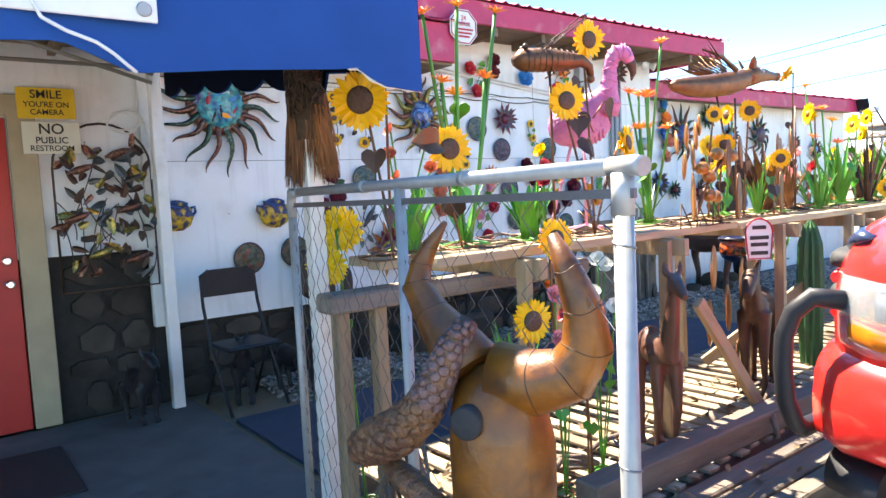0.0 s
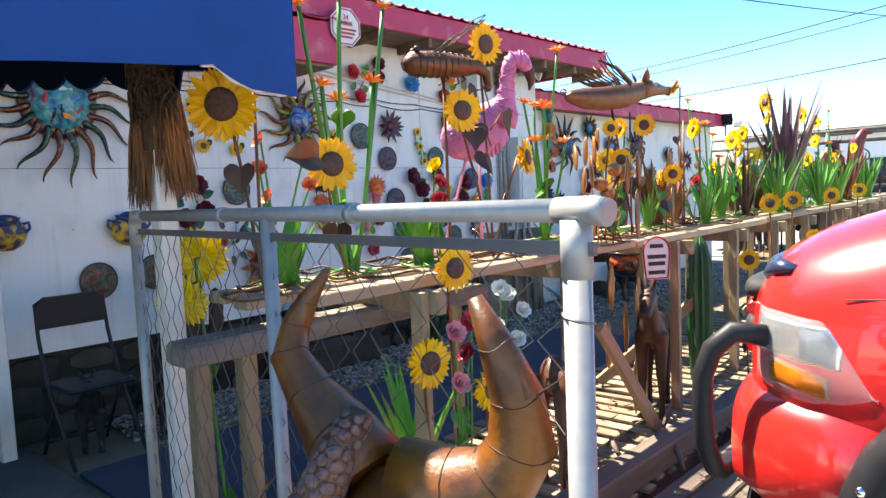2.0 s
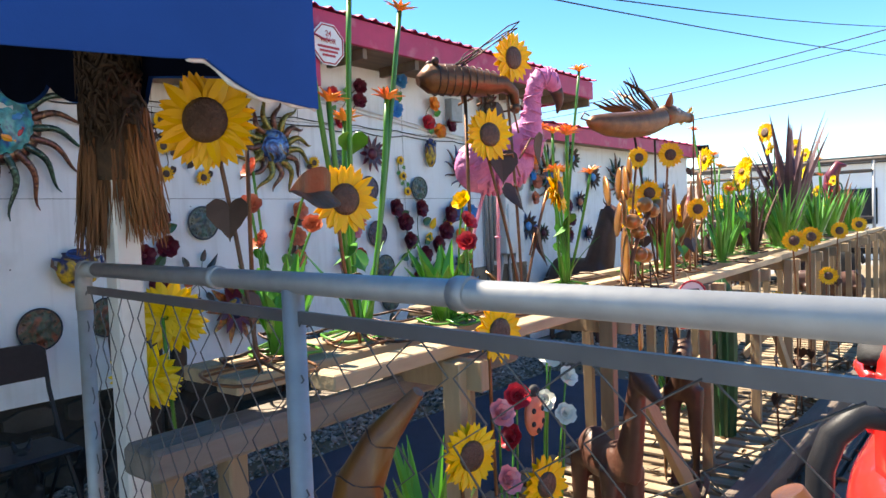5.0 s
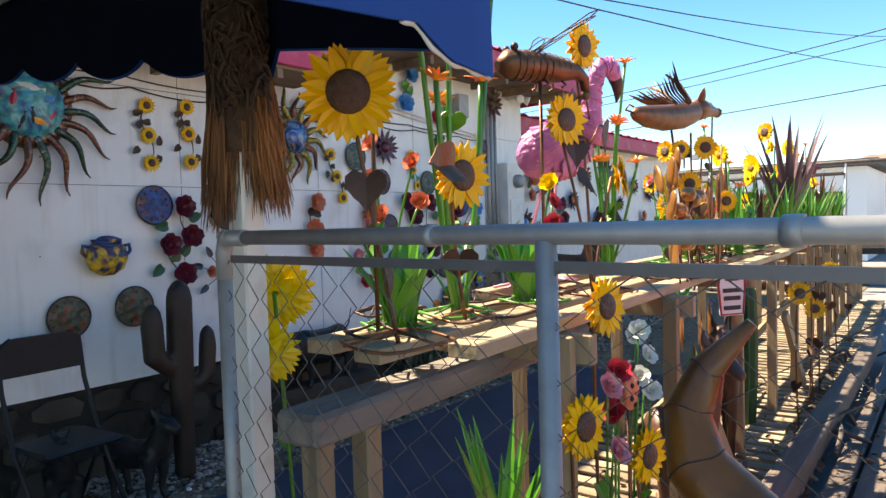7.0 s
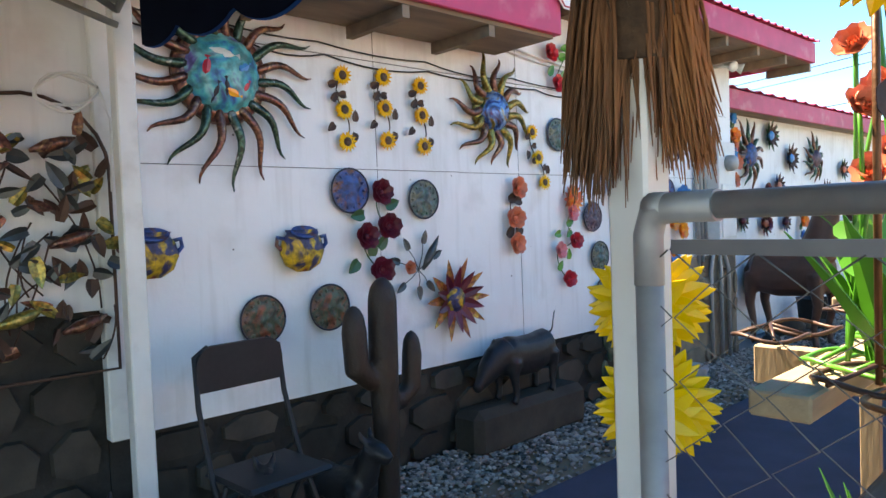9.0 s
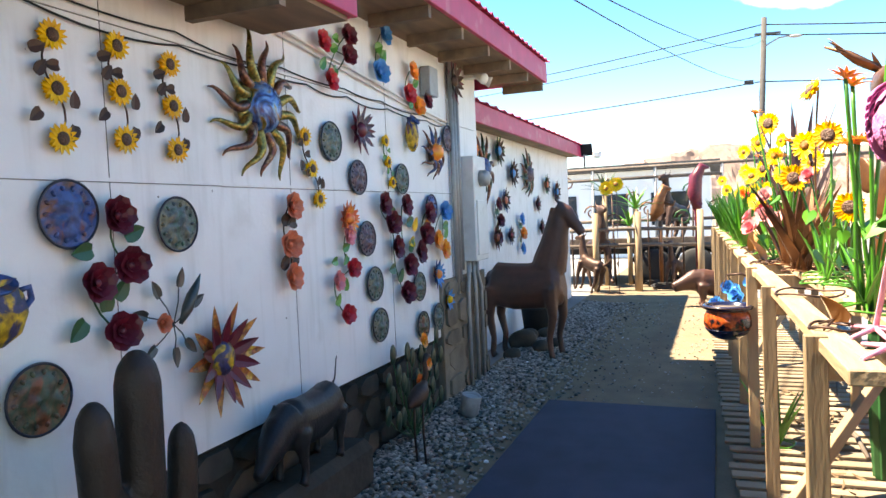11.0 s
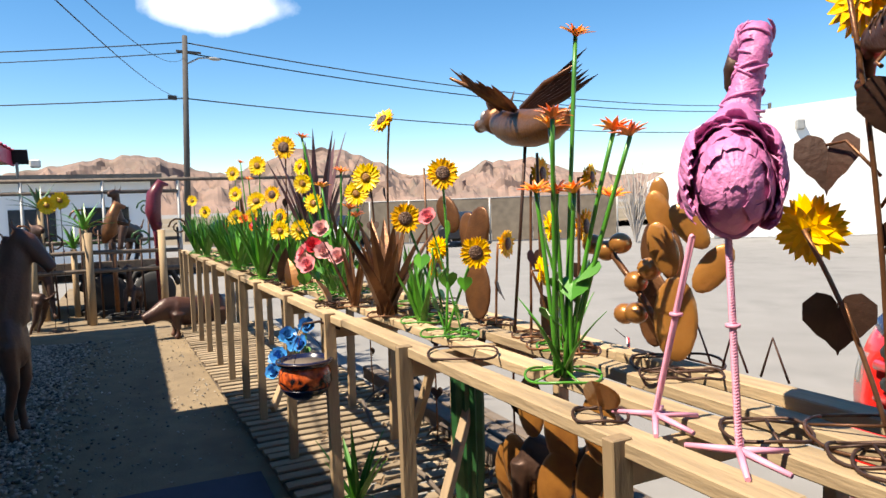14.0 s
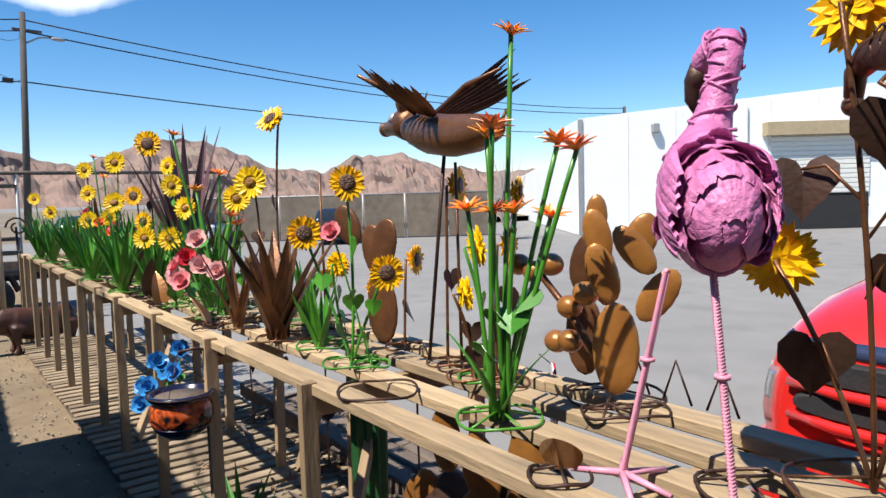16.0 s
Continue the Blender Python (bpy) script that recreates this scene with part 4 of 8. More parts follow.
def sunflower(label, base, heads, stem_mtl=None, leaf_mtl=None, leaves=2, ring=0.1, mtl=None, group="metal sunflowers", seed=1, leaf_size=0.09):
    """heads: (x, y, z, radius, yaw, tilt)."""
    stem_mtl, leaf_mtl = stem_mtl or M_rust, leaf_mtl or M_rustd
    f = thing("metal_sunflower", label, "metal flower", T(0, 0, 0), group)
    r = random.Random(seed)
    for i, (x, y, z, rad, yaw, tilt) in enumerate(heads):
        sunflower_head(f, (x, y, z), rad, yaw, tilt, mtl, seed=seed * 13 + i)
        d = Vector((math.cos(radians(yaw)), math.sin(radians(yaw)), 0))
        back = Vector((x, y, z)) - d * 0.02
        side = Vector((r.uniform(-0.02, 0.02), r.uniform(-0.02, 0.02), 0))
        pts = curve_pts(base, back - d * 0.03 + Vector((0, 0, 0.0)), side) + [back]
        part("stem", tube(B(), pts, 0.006, 7), stem_mtl, f)
        for k in range(leaves):
            s = (k + 1.0) / (leaves + 1.2) + r.uniform(-0.05, 0.05)
            q = Vector(base).lerp(back, s) + side * 4 * s * (1 - s)
            heart(f, q, leaf_size * r.uniform(0.8, 1.2), r.uniform(0, 360), r.uniform(-30, 30), leaf_mtl)
    if ring:
        wire_ring(f, base, ring, stem_mtl)
    return f


ZT = ZB + 0.002
LAB1 = "yellow sheet-metal sunflower with brown centre on a rusty rod stem"
LAB2 = "yellow sheet-metal sunflower with glossy green stem and leaves"
sunflower("tall rusty-stemmed yellow metal sunflower with dark seeded centre by the gate", (2.41, 3.57, ZT), [(2.345, 3.648, 1.825, 0.122, 222, -4)], leaves=2, seed=2, leaf_size=0.12, ring=0.14)
bract_flower = sunflower("yellow metal sunflower with a rusty bract behind the gate rail", (2.83, 3.66, ZT), [(2.72, 3.58, 1.63, 0.1, 257, 0)], leaves=1, seed=3, leaf_size=0.11)
tripod_flower = sunflower("three yellow metal sunflowers on rusty rods from one base", (3.67, 3.63, ZT), [(3.705, 3.66, 2.185, 0.098, 261, -4), (3.515, 3.65, 1.872, 0.1, 250, 0), (3.9, 3.586, 1.665, 0.09, 290, 8)], leaves=0, seed=4, ring=0.17)
for p, size, yaw, tilt in (((3.829, 3.62, 1.85), 0.15, 115, 10), ((3.631, 3.66, 1.95), 0.17, 120, -12), ((3.801, 3.62, 1.47), 0.165, 130, -8), ((3.63, 3.62, 1.66), 0.13, 95, -20), ((3.60, 3.66, 1.78), 0.14, 250, 10)):
    lf = heart(tripod_flower, p, size, yaw, tilt, M_rustd)
    rx_ = 3.69 if p[2] > 1.6 else 3.74
    part("leaf_stalk", tube(B(), [(rx_, 3.635, p[2] - 0.06), (p[0] * 0.6 + rx_ * 0.4, 3.632, p[2] + 0.025), (p[0], p[1] + 0.004, p[2] + 0.02)], 0.004, 6), M_rust, tripod_flower)
part("leaf", blade(B(), T(2.645, 3.55, 1.65) @ rot("Z", 196) @ rot("X", -70) @ rot("Y", 10), 0.17, 0.115, 0.12, 0.75, 0.5, 16, 0.003, 0.007), M_rust, bract_flower, "rusty ribbed sheet-metal bract")
# below the bench edge, standing on the pallets
for p, rr, sd in (((3.03, 3.29, 1.235), 0.088, 5), ((2.89, 3.3, 0.91), 0.095, 6), ((3.11, 3.2, 0.78), 0.085, 7)):
    sunflower(LAB1, (p[0] + 0.06, p[1] + 0.05, 0.12), [(*p, rr, 258, 2)], leaves=1, seed=sd, leaf_mtl=M_green, ring=0.07)
for p, rr, sd in (((2.453, 4.074, 1.308), 0.112, 9), ((2.33, 3.99, 1.16), 0.1, 10)):
    sunflower("bright yellow many-petalled metal flower beside the gate post", (p[0] + 0.03, 4.03, 0.02), [(*p, rr, 40, 10)], M_green, M_green, 2, 0.07, M_yellowb, seed=sd)
# along the bench, looking to the lot
for x, y, z, rr, sd in ((5.12, 3.6, 1.87, 0.07, 11), (4.83, 3.6, 1.66, 0.066, 12), (5.46, 3.58, 1.57, 0.066, 13), (4.76, 3.62, 1.84, 0.05, 14)):
    sunflower(LAB1, (x + 0.02, y + 0.06, ZT), [(x, y, z, rr, 215, 0)], leaves=1, seed=sd, ring=0.08)
for x, z, sd in ((6.36, 1.34, 15), (6.94, 1.34, 16), (8.18, 1.34, 17), (9.37, 1.36, 18), (5.9, 0.98, 19), (7.6, 1.0, 20), (6.6, 0.8, 21)):
    sunflower("small yellow metal sunflower on a stake before the bench edge", (x + 0.03, 3.22 + by(x), 0.12), [(x, 3.2 + by(x), z, 0.075, 205, 5)], leaves=2, seed=sd, ring=0.06)
# looking to the alley
sunflower(LAB2, (5.38, 3.94, ZT), [(5.507, 4.058, 1.705, 0.068, 160, 0), (5.219, 3.866, 1.558, 0.068, 160, 0), (5.398, 3.922, 1.893, 0.07, 160, 5)], M_green, M_greenl, 2, 0.11, seed=22, leaf_size=0.085)
sunflower("tall yellow metal sunflower tipped towards the sky", (6.22, 3.86, ZT), [(6.19, 3.906, 2.217, 0.075, 110, 35)], leaves=2, seed=23)
for x, y, z, rr, yaw, sd in ((8.4, 3.98, 2.27, 0.1, 150, 24), (9.6, 4.0, 2.2, 0.1, 140, 25), (7.78, 3.98, 1.95, 0.075, 150, 26), (8.7, 3.98, 1.70, 0.08, 130, 27), (6.52, 3.9, 1.93, 0.09, 140, 28), (9.9, 4.02, 1.72, 0.08, 160, 29), (8.9, 4.0, 1.9, 0.08, 140, 30), (4.86, 3.72, 1.66, 0.07, 250, 31), (4.9, 3.74, 1.5, 0.06, 250, 32), (5.75, 3.8, 1.55, 0.06, 300, 33)):
    sunflower("yellow many-petalled metal sunflower among the bench flowers", (x + 0.02, y - 0.03, ZT), [(x, y, z, rr, yaw, 5)], M_green if sd % 2 else M_rust, M_green if sd % 2 else M_rustd, 2, 0.09, M_yellowb if sd % 3 else M_yellow, seed=sd)


def star_flower(parent, p, r, yaw, tilt, mtl=None, seed=0):
    m = facing(p, yaw, tilt)
    bm = B()
    for n, rr, lift in ((7, r, 35), (6, r * 0.8, 58)):
        for k in range(n):
            blade(bm, m @ rot("Z", 360 * k / n + seed * 17) @ rot("Y", -lift), rr, rr * 0.34, -0.25, 0.7, 0.3, 4, 0.002)
    return part("flower", bm, mtl or M_flame, parent, "orange-red starry bloom")


def star_clump(label, base, heads, seed=0, stem=0.0072, r=0.062):
    f = thing("metal_star_flower_clump", label, "metal flower", T(0, 0, 0), "metal star flowers")
    rg = random.Random(seed)
    for i, (x, y, z) in enumerate(heads):
        b = Vector(base) + Vector((rg.uniform(-0.025, 0.025), rg.uniform(-0.025, 0.025), 0))
        bow = Vector((rg.uniform(-0.015, 0.015), rg.uniform(-0.015, 0.015), 0))
        part("stem", tube(B(), curve_pts(b, (x, y, z), bow), stem, 7), M_green, f)
        star_flower(f, (x, y, z), r, 200 + i * 40, 75, M_flame if i % 2 else M_orange, i)
        if i % 2:
            q = b.lerp(Vector((x, y, z)), rg.uniform(0.3, 0.6))
            heart(f, q, 0.1, rg.uniform(0, 360), -40, M_green)
    for k in range(4):
        part("blade", blade(B(), T(*base) @ rot("Z", 90 * k + 20) @ rot("Y", -68), rg.uniform(0.22, 0.36), 0.022, -0.25, 0.6, 0.3, 6, 0.002), M_green, f)
    wire_ring(f, base, 0.12, M_greenl, 5)
    return f


OB = (4.511, 3.929, ZT)
star_clump("tall green-stemmed metal clump with orange-red star blooms", OB, [(4.547, 3.828, 2.278), (4.498, 3.963, 1.982), (4.438, 3.993, 2.002), (4.386, 3.811, 1.963), (4.336, 3.791, 1.943), (4.441, 3.919, 1.781), (4.491, 3.949, 1.781), (4.594, 3.960, 1.789), (4.482, 3.749, 1.762)], 3)
star_clump("green-stemmed metal clump with orange star blooms near the gate", (2.92, 3.76, ZT), [(2.74, 3.75, 2.22), (2.94, 3.76, 2.28), (3.15, 3.74, 2.27), (2.81, 3.73, 1.93), (3.07, 3.74, 1.965), (2.98, 3.85, 1.9)], 5, 0.009)
star_clump("distant clump of red star blooms on tall green stems", (6.95, 3.95, ZT), [(6.86, 3.95, 1.98), (7.0, 4.15, 2.2), (6.7, 3.95, 1.75), (7.15, 4.0, 1.9), (6.9, 3.85, 1.7)], 6)
star_clump("clump of orange star blooms on green stems far along the bench", (10.6, 3.95, ZT), [(10.5, 3.95, 2.1), (10.7, 4.0, 2.3), (10.3, 3.9, 1.9), (10.8, 3.9, 1.8)], 7)


def agave(label, base, n, h, w, mtl, seed, spread=35, name="metal_agave", ring=True):
    f = thing(name, label, "metal plant", T(0, 0, 0), "metal agaves")
    r = random.Random(seed)
    for k in range(n):
        lean = spread * (0.25 + 0.75 * ((k * 7) % n) / n)
        bm = blade(B(), T(*base) @ rot("Z", 360 * k / n * 2.4 + r.uniform(-15, 15)) @ T(0.02, 0, 0) @ rot("Y", -90 + lean), h * r.uniform(0.7, 1.08), w * r.uniform(0.85, 1.15), -0.1, 0.5, 0.45, 7, 0.002)
        part("blade", bm, mtl, f)
    if ring:
        wire_ring(f, base, 0.1, mtl)
    return f


M_purple = mat("purple_brown_enamel", (0.16, 0.075, 0.085), 0.45, second=(0.08, 0.035, 0.04), scale=10, bump=0.15)
agave("bright green metal agave with pointed blades on the bench", (2.6, 3.72, ZT), 15, 0.27, 0.085, M_greenl, 1, 27)
agave("bright green metal agave with pointed blades on the bench", (3.3, 3.72, ZT), 15, 0.28, 0.085, M_greenl, 2, 27)
agave("low green metal agave beside the pallets", (3.32, 3.86, 0.12), 14, 0.62, 0.07, M_greenl, 3, 26)
agave("rusted steel agave with tall upright blades", (6.02, 3.98, ZT), 18, 0.56, 0.1, M_rust, 4, 26)
agave("tall purple-brown rusted agave spears", (8.3, 3.76, ZT), 16, 1.16, 0.11, M_purple, 5, 17)
agave("rusted agave far along the bench", (11.2, 3.9, ZT), 11, 0.8, 0.08, M_rust, 6, 18)
for i, (x, y) in enumerate(((9.0, 4.08), (9.9, 4.12), (10.9, 4.2), (11.9, 4.3), (12.7, 4.35), (7.2, 3.95), (7.9, 3.7), (9.4, 3.75), (10.3, 3.8), (12.2, 3.95))):
    agave("green metal grass clump of slender blades on the bench", (x, y, ZT), 22, 0.52 if i < 5 else 0.58, 0.05, M_green if i % 2 else M_greenl, 20 + i, 24, "metal_grass_clump")
agave("green metal agave under the bench by the painted pot", (6.3, 4.1, 0.13), 12, 0.4, 0.05, M_green, 8, 35)


M_palepink = mat("pale_pink_enamel", (0.78, 0.4, 0.38), 0.35, vary=0.2, scale=20, coat=0.2)


def rose(parent, p, r, mtl, yaw, tilt=30, seed=0, name="rose", flat=1.0):
    m = facing(p, yaw, tilt)
    bud = part(name, ball(B(), m @ Vector((0, 0, r * 0.12)), r * 0.2, 10, 7), mtl, parent)
    for ring, (n, rr, lift) in enumerate(((5, r, 15), (5, r * 0.8, 40), (4, r * 0.55, 65))):
        for k in range(n):
            bm = blade(B(), m @ rot("Z", 360 * k / n + ring * 33 + seed * 11) @ rot("Y", -lift * flat), rr, rr * 1.1, 0.2, 0.55, 0.35, 4, 0.002, 0, lambda s: math.sin(math.pi * min(0.96, 0.18 + 0.72 * s)) ** 0.6)
            part("petal", bm, mtl, bud)
    return bud


def rose_bush(label, base, heads, mtl, r=0.05, seed=1, leaf=None, yaw=140):
    f = thing("metal_rose_bunch", label, "metal flower", T(0, 0, 0), "metal roses")
    rg = random.Random(seed)
    for i, (x, y, z) in enumerate(heads):
        part("stem", tube(B(), curve_pts(base, (x, y, z), (rg.uniform(-0.02, 0.02), rg.uniform(-0.02, 0.02), 0)), 0.004, 6), leaf or M_green, f)
        rose(f, (x, y, z), r, mtl[i % len(mtl)] if isinstance(mtl, tuple) else mtl, yaw + rg.uniform(-50, 50), 30, i)
        heart(f, Vector(base).lerp(Vector((x, y, z)), 0.55), 0.06, rg.uniform(0, 360), -30, leaf or M_green)
    wire_ring(f, base, 0.07, leaf or M_green)
    return f


rose_bush("bunch of pink enamelled metal roses on the bench", (6.85, 4.05, ZT), [(6.845, 4.2, 1.492), (6.7, 4.12, 1.5), (6.95, 4.18, 1.43), (7.05, 4.1, 1.52), (6.75, 4.2, 1.42), (6.62, 4.05, 1.47), (6.8, 4.1, 1.63)], (M_pinkpet, M_palepink, M_palepink, M_redpet), 0.062, 2)
rose_bush("single pink metal rose on a green stem", (5.3, 3.9, ZT), [(5.38, 4.0, 1.705), ], M_pinkpet, 0.045, 3)
rose_bush("bunch of bright blue metal roses over the painted pot", (6.75, 4.25, 0.75), [(6.6, 4.3, 0.99), (6.75, 4.35, 1.02), (6.85, 4.28, 0.94), (6.95, 4.38, 0.86), (6.7, 4.4, 0.86), (6.9, 4.2, 1.04), (7.0, 4.3, 0.97), (6.82, 4.42, 0.8), (6.62, 4.42, 0.93)], M_bluepet, 0.056, 4)
rose_bush("pink metal roses low beside the pallets", (3.05, 3.3, 0.12), [(3.0, 3.28, 1.0), (3.1, 3.3, 0.9), (2.98, 3.25, 0.82), (3.12, 3.3, 1.02)], (M_pinkpet, M_redpet), 0.045, 5, yaw=220)
rose_bush("white metal blossoms on thin green stems", (3.35, 3.35, 0.12), [(3.3, 3.3, 1.12), (3.42, 3.36, 1.08), (3.25, 3.28, 0.98), (3.4, 3.3, 0.9), (3.5, 3.35, 1.0)], M_whitepet, 0.04, 6, yaw=220)
rose_bush("small orange metal blooms on rods behind the gate", (2.62, 3.8, ZT), [(2.53, 3.75, 1.62), (2.55, 3.76, 1.72), (2.56, 3.74, 1.52), (2.75, 3.78, 1.68), (2.76, 3.77, 1.56)], M_peach, 0.034, 7, yaw=220)
rose_bush("red and yellow layered metal blooms on a stake", (3.3, 3.62, ZT), [(3.28, 3.6, 1.62), (3.29, 3.6, 1.55), (3.28, 3.59, 1.48)], (M_yellowb, M_redpet, M_redpet), 0.04, 8, yaw=220)
rose_bush("mixed red and orange metal tulips along the bench", (9.2, 4.1, ZT), [(9.1, 4.12, 1.65), (9.4, 4.1, 1.6), (8.9, 4.05, 1.55), (9.6, 4.15, 1.68)], (M_redpet, M_orange), 0.05, 9)
rose_bush("red metal roses far along the bench", (11.5, 4.0, ZT), [(11.4, 4.0, 1.7), (11.6, 4.05, 1.62), (11.7, 3.95, 1.75), (11.3, 4.1, 1.55)], (M_redpet, M_yellowb), 0.06, 10)


# ---------------------------------------------------------------- prickly pears
def pad(parent, p, L, W, yaw, tilt, mtl, turn=0):
    """A steel prickly-pear pad; p its foot, tilt its lean from upright, turn its facing."""
    m = T(*p) @ rot("Z", yaw) @ rot("Y", tilt) @ rot("Z", turn)
    bm = ball(B(), (0, 0, L / 2), (W / 2, 0.012, L / 2), 14, 8)
    bmesh.ops.transform(bm, matrix=m, verts=bm.verts[:])
    part("pad", bm, mtl, parent)
    return m @ Vector((0, 0, L))


pear = thing("metal_prickly_pear", "lacquered rusty steel prickly pear with domed pads on a wire base", "metal cactus", T(0, 0, 0))
for x, z, L, W, tl in ((4.42, 1.22, 0.27, 0.15, 0), (4.33, 1.46, 0.17, 0.10, -35), (4.28, 1.60, 0.16, 0.09, 38), (4.43, 1.5, 0.18, 0.1, 18), (4.46, 1.62, 0.16, 0.09, 14), (4.49, 1.7, 0.12, 0.07, 0), (4.36, 1.62, 0.15, 0.1, -20)):
    pad(pear, (x, 3.55, z), L * 1.05, W * 0.95, 40 if tl >= 0 else 220, abs(tl), M_rustl)
for x, z in ((4.86, 1.59), (4.78, 1.57), (4.62, 1.36), (4.68, 1.35), (4.62, 1.47), (4.7, 1.6), (4.55, 1.52)):
    part("fruit", ball(B(), (x - 0.02, 3.56, z), (0.045, 0.04, 0.038), 12, 8), M_rustl, pear)
part("branch", tube(B(), [(4.44, 3.55, 1.25), (4.55, 3.56, 1.4), (4.62, 3.56, 1.47), (4.75, 3.56, 1.58)], 0.012, 7), M_rust, pear)
wire_ring(pear, (4.45, 3.52, ZT), 0.15, M_rustd, 4)
for k in range(3):
    bm = tube(B(), [(4.1 + 0.15 * k, 3.42, ZT), (4.14 + 0.15 * k, 3.44, ZT + 0.13), (4.2 + 0.15 * k, 3.42, ZT)], 0.004, 5)
    part("wire_leg", bm, M_rustd, pear)
pear2 = thing("metal_prickly_pear", "brown steel prickly pear of oval pads under the bench", "metal cactus", T(0, 0, 0))
for x, y, z, L, W, yw, tl in ((5.2, 3.66, 0.12, 0.36, 0.2, 20, 0), (5.42, 3.62, 0.36, 0.3, 0.17, 20, 4), (5.1, 3.64, 0.46, 0.32, 0.18, 200, 22), (5.25, 3.64, 0.45, 0.3, 0.18, 20, 14), (5.0, 3.6, 0.66, 0.3, 0.17, 20, 8), (5.22, 3.62, 0.74, 0.27, 0.15, 20, 2), (4.85, 3.6, 0.52, 0.3, 0.17, 200, 10), (4.72, 3.62, 0.78, 0.28, 0.16, 20, 6), (4.95, 3.6, 0.12, 0.34, 0.19, 20, 0), (4.68, 3.62, 0.45, 0.3, 0.17, 20, -6)):
    pad(pear2, (x, y, z), L, W, yw, tl, M_rustl)
pear3 = thing("metal_prickly_pear", "tall brown steel prickly pear amid the sunflowers", "metal cactus", T(0, 0, 0))
for x, y, z, L, W, yw, tl in ((5.62, 3.66, 1.2, 0.3, 0.17, 20, 0), (5.6, 3.66, 1.48, 0.25, 0.15, 20, 18), (5.64, 3.68, 1.5, 0.26, 0.15, 200, 20), (5.8, 3.68, 1.62, 0.2, 0.13, 30, 25)):
    pad(pear3, (x, y, z), L, W, yw, tl, M_rust)
pear4 = thing("metal_prickly_pear", "rusted oval cactus pads at the bench edge", "metal cactus", T(0, 0, 0))
for x, z, L, tl in ((4.47, 1.21, 0.28, 0), (4.36, 1.46, 0.22, 12), (4.5, 1.5, 0.2, -14)):
    pad(pear4, (x + 0.2, 3.42, z), L, L * 0.5, 20, tl, M_rust)

# ---------------------------------------------------------------- flamingo
fl = thing("metal_flamingo", "pink painted sheet-metal flamingo on ribbed rebar legs, head bowed", "metal bird", T(0, 0, 0))
bc = Vector((3.875, 3.885, 1.80))
bm = B()
ax = Vector((0.66, -0.62, 0.16)).normalized()
bq = ax.to_track_quat("X", "Z").to_matrix().to_4x4()
ball(bm, bc + Vector((0, 0, -0.012)), (0.178, 0.074, 0.118), 24, 16, bq)
tube(bm, [bc + Vector((-0.03, 0.03, 0.04)), bc + Vector((0.02, -0.02, 0.075)), (3.945, 3.80, 1.905), (3.965, 3.765, 1.95)], [0.055, 0.078, 0.068, 0.046], 16)
for v in bm.verts:
    v.co += (v.co - bc) * 0.05 * noise.noise(v.co * 22)
part("body", bm, M_flam, fl)
r = random.Random(5)
SIDE = ax.cross(Vector((0, 0, 1))).normalized()
UPV = SIDE.cross(ax).normalized()


def hull(u, a, out):
    """A point on the body's skin: u along its axis, a the angle round it from the top, in degrees."""
    w = math.sqrt(max(0.02, 1 - u * u))
    return bc + Vector((0, 0, -0.012)) + ax * 0.178 * u + SIDE * (0.074 + out) * w * math.sin(radians(a)) + UPV * (0.118 + out) * w * math.cos(radians(a))


def plate(name, u0, u1, a0, a1, w0, out, n=7, flare=0.02):
    """A sheet strip that follows the skin from (u0, a0) to (u1, a1), w0 its half width in degrees round the body."""
    bm = B()
    rows = []
    for i in range(n + 1):
        t = i / n
        u, a = u0 + (u1 - u0) * t, a0 + (a1 - a0) * t
        hw = w0 * (0.45 + 0.75 * math.sin(math.pi * min(0.93, 0.12 + 0.8 * t)))
        lift = out + flare * t * t
        rows.append([hull(u, a - hw, lift), hull(u, a - hw * 0.35, lift + 0.004), hull(u, a + hw * 0.35, lift + 0.004), hull(u, a + hw, lift - 0.003)])
    g = [[bm.verts.new(p) for p in q] for q in rows]
    h = [[bm.verts.new(p + (bc - p).normalized() * 0.003) for p in q] for q in rows]
    for i in range(n):
        for j in range(3):
            bm.faces.new((g[i][j], g[i + 1][j], g[i + 1][j + 1], g[i][j + 1]))
            bm.faces.new((h[i][j], h[i][j + 1], h[i + 1][j + 1], h[i + 1][j]))
        for j in (0, 3):
            bm.faces.new((g[i][j], h[i][j], h[i + 1][j], g[i + 1][j]))
    for i in (0, n):
        for j in range(3):
            bm.faces.new((g[i][j], g[i][j + 1], h[i][j + 1], h[i][j]))
    bmesh.ops.recalc_face_normals(bm, faces=bm.faces[:])
    part(name, bm, M_flam, fl)


for row in range(7):
    for k in range(9):
        a = -104 + 208 * k / 8 + (13 if row % 2 else 0) + r.uniform(-5, 5)
        u = 0.72 - 0.26 * row + r.uniform(-0.05, 0.05)
        plate("feather", min(0.9, u), max(-0.98, u - 0.42 - r.uniform(0, 0.14)), a, a * 1.08 + r.uniform(-7, 7), 14 + r.uniform(0, 8), 0.004 + 0.002 * row + r.uniform(0, 0.006), 7, r.uniform(0.008, 0.036))
for sgn in (1, -1):
    for k in range(9):
        plate("wing_plate", 0.82 - 0.02 * k, -0.62 - 0.035 * (k % 4), sgn * (38 + 4 * k), sgn * (52 + 8.5 * k), 7.5, 0.018 + 0.0022 * (9 - k), 10, 0.026)
for k in range(6):
    plate("tail_feather", -0.55, -1.0, -50 + 20 * k, (-50 + 20 * k) * 0.8, 12, 0.012 + 0.002 * k)
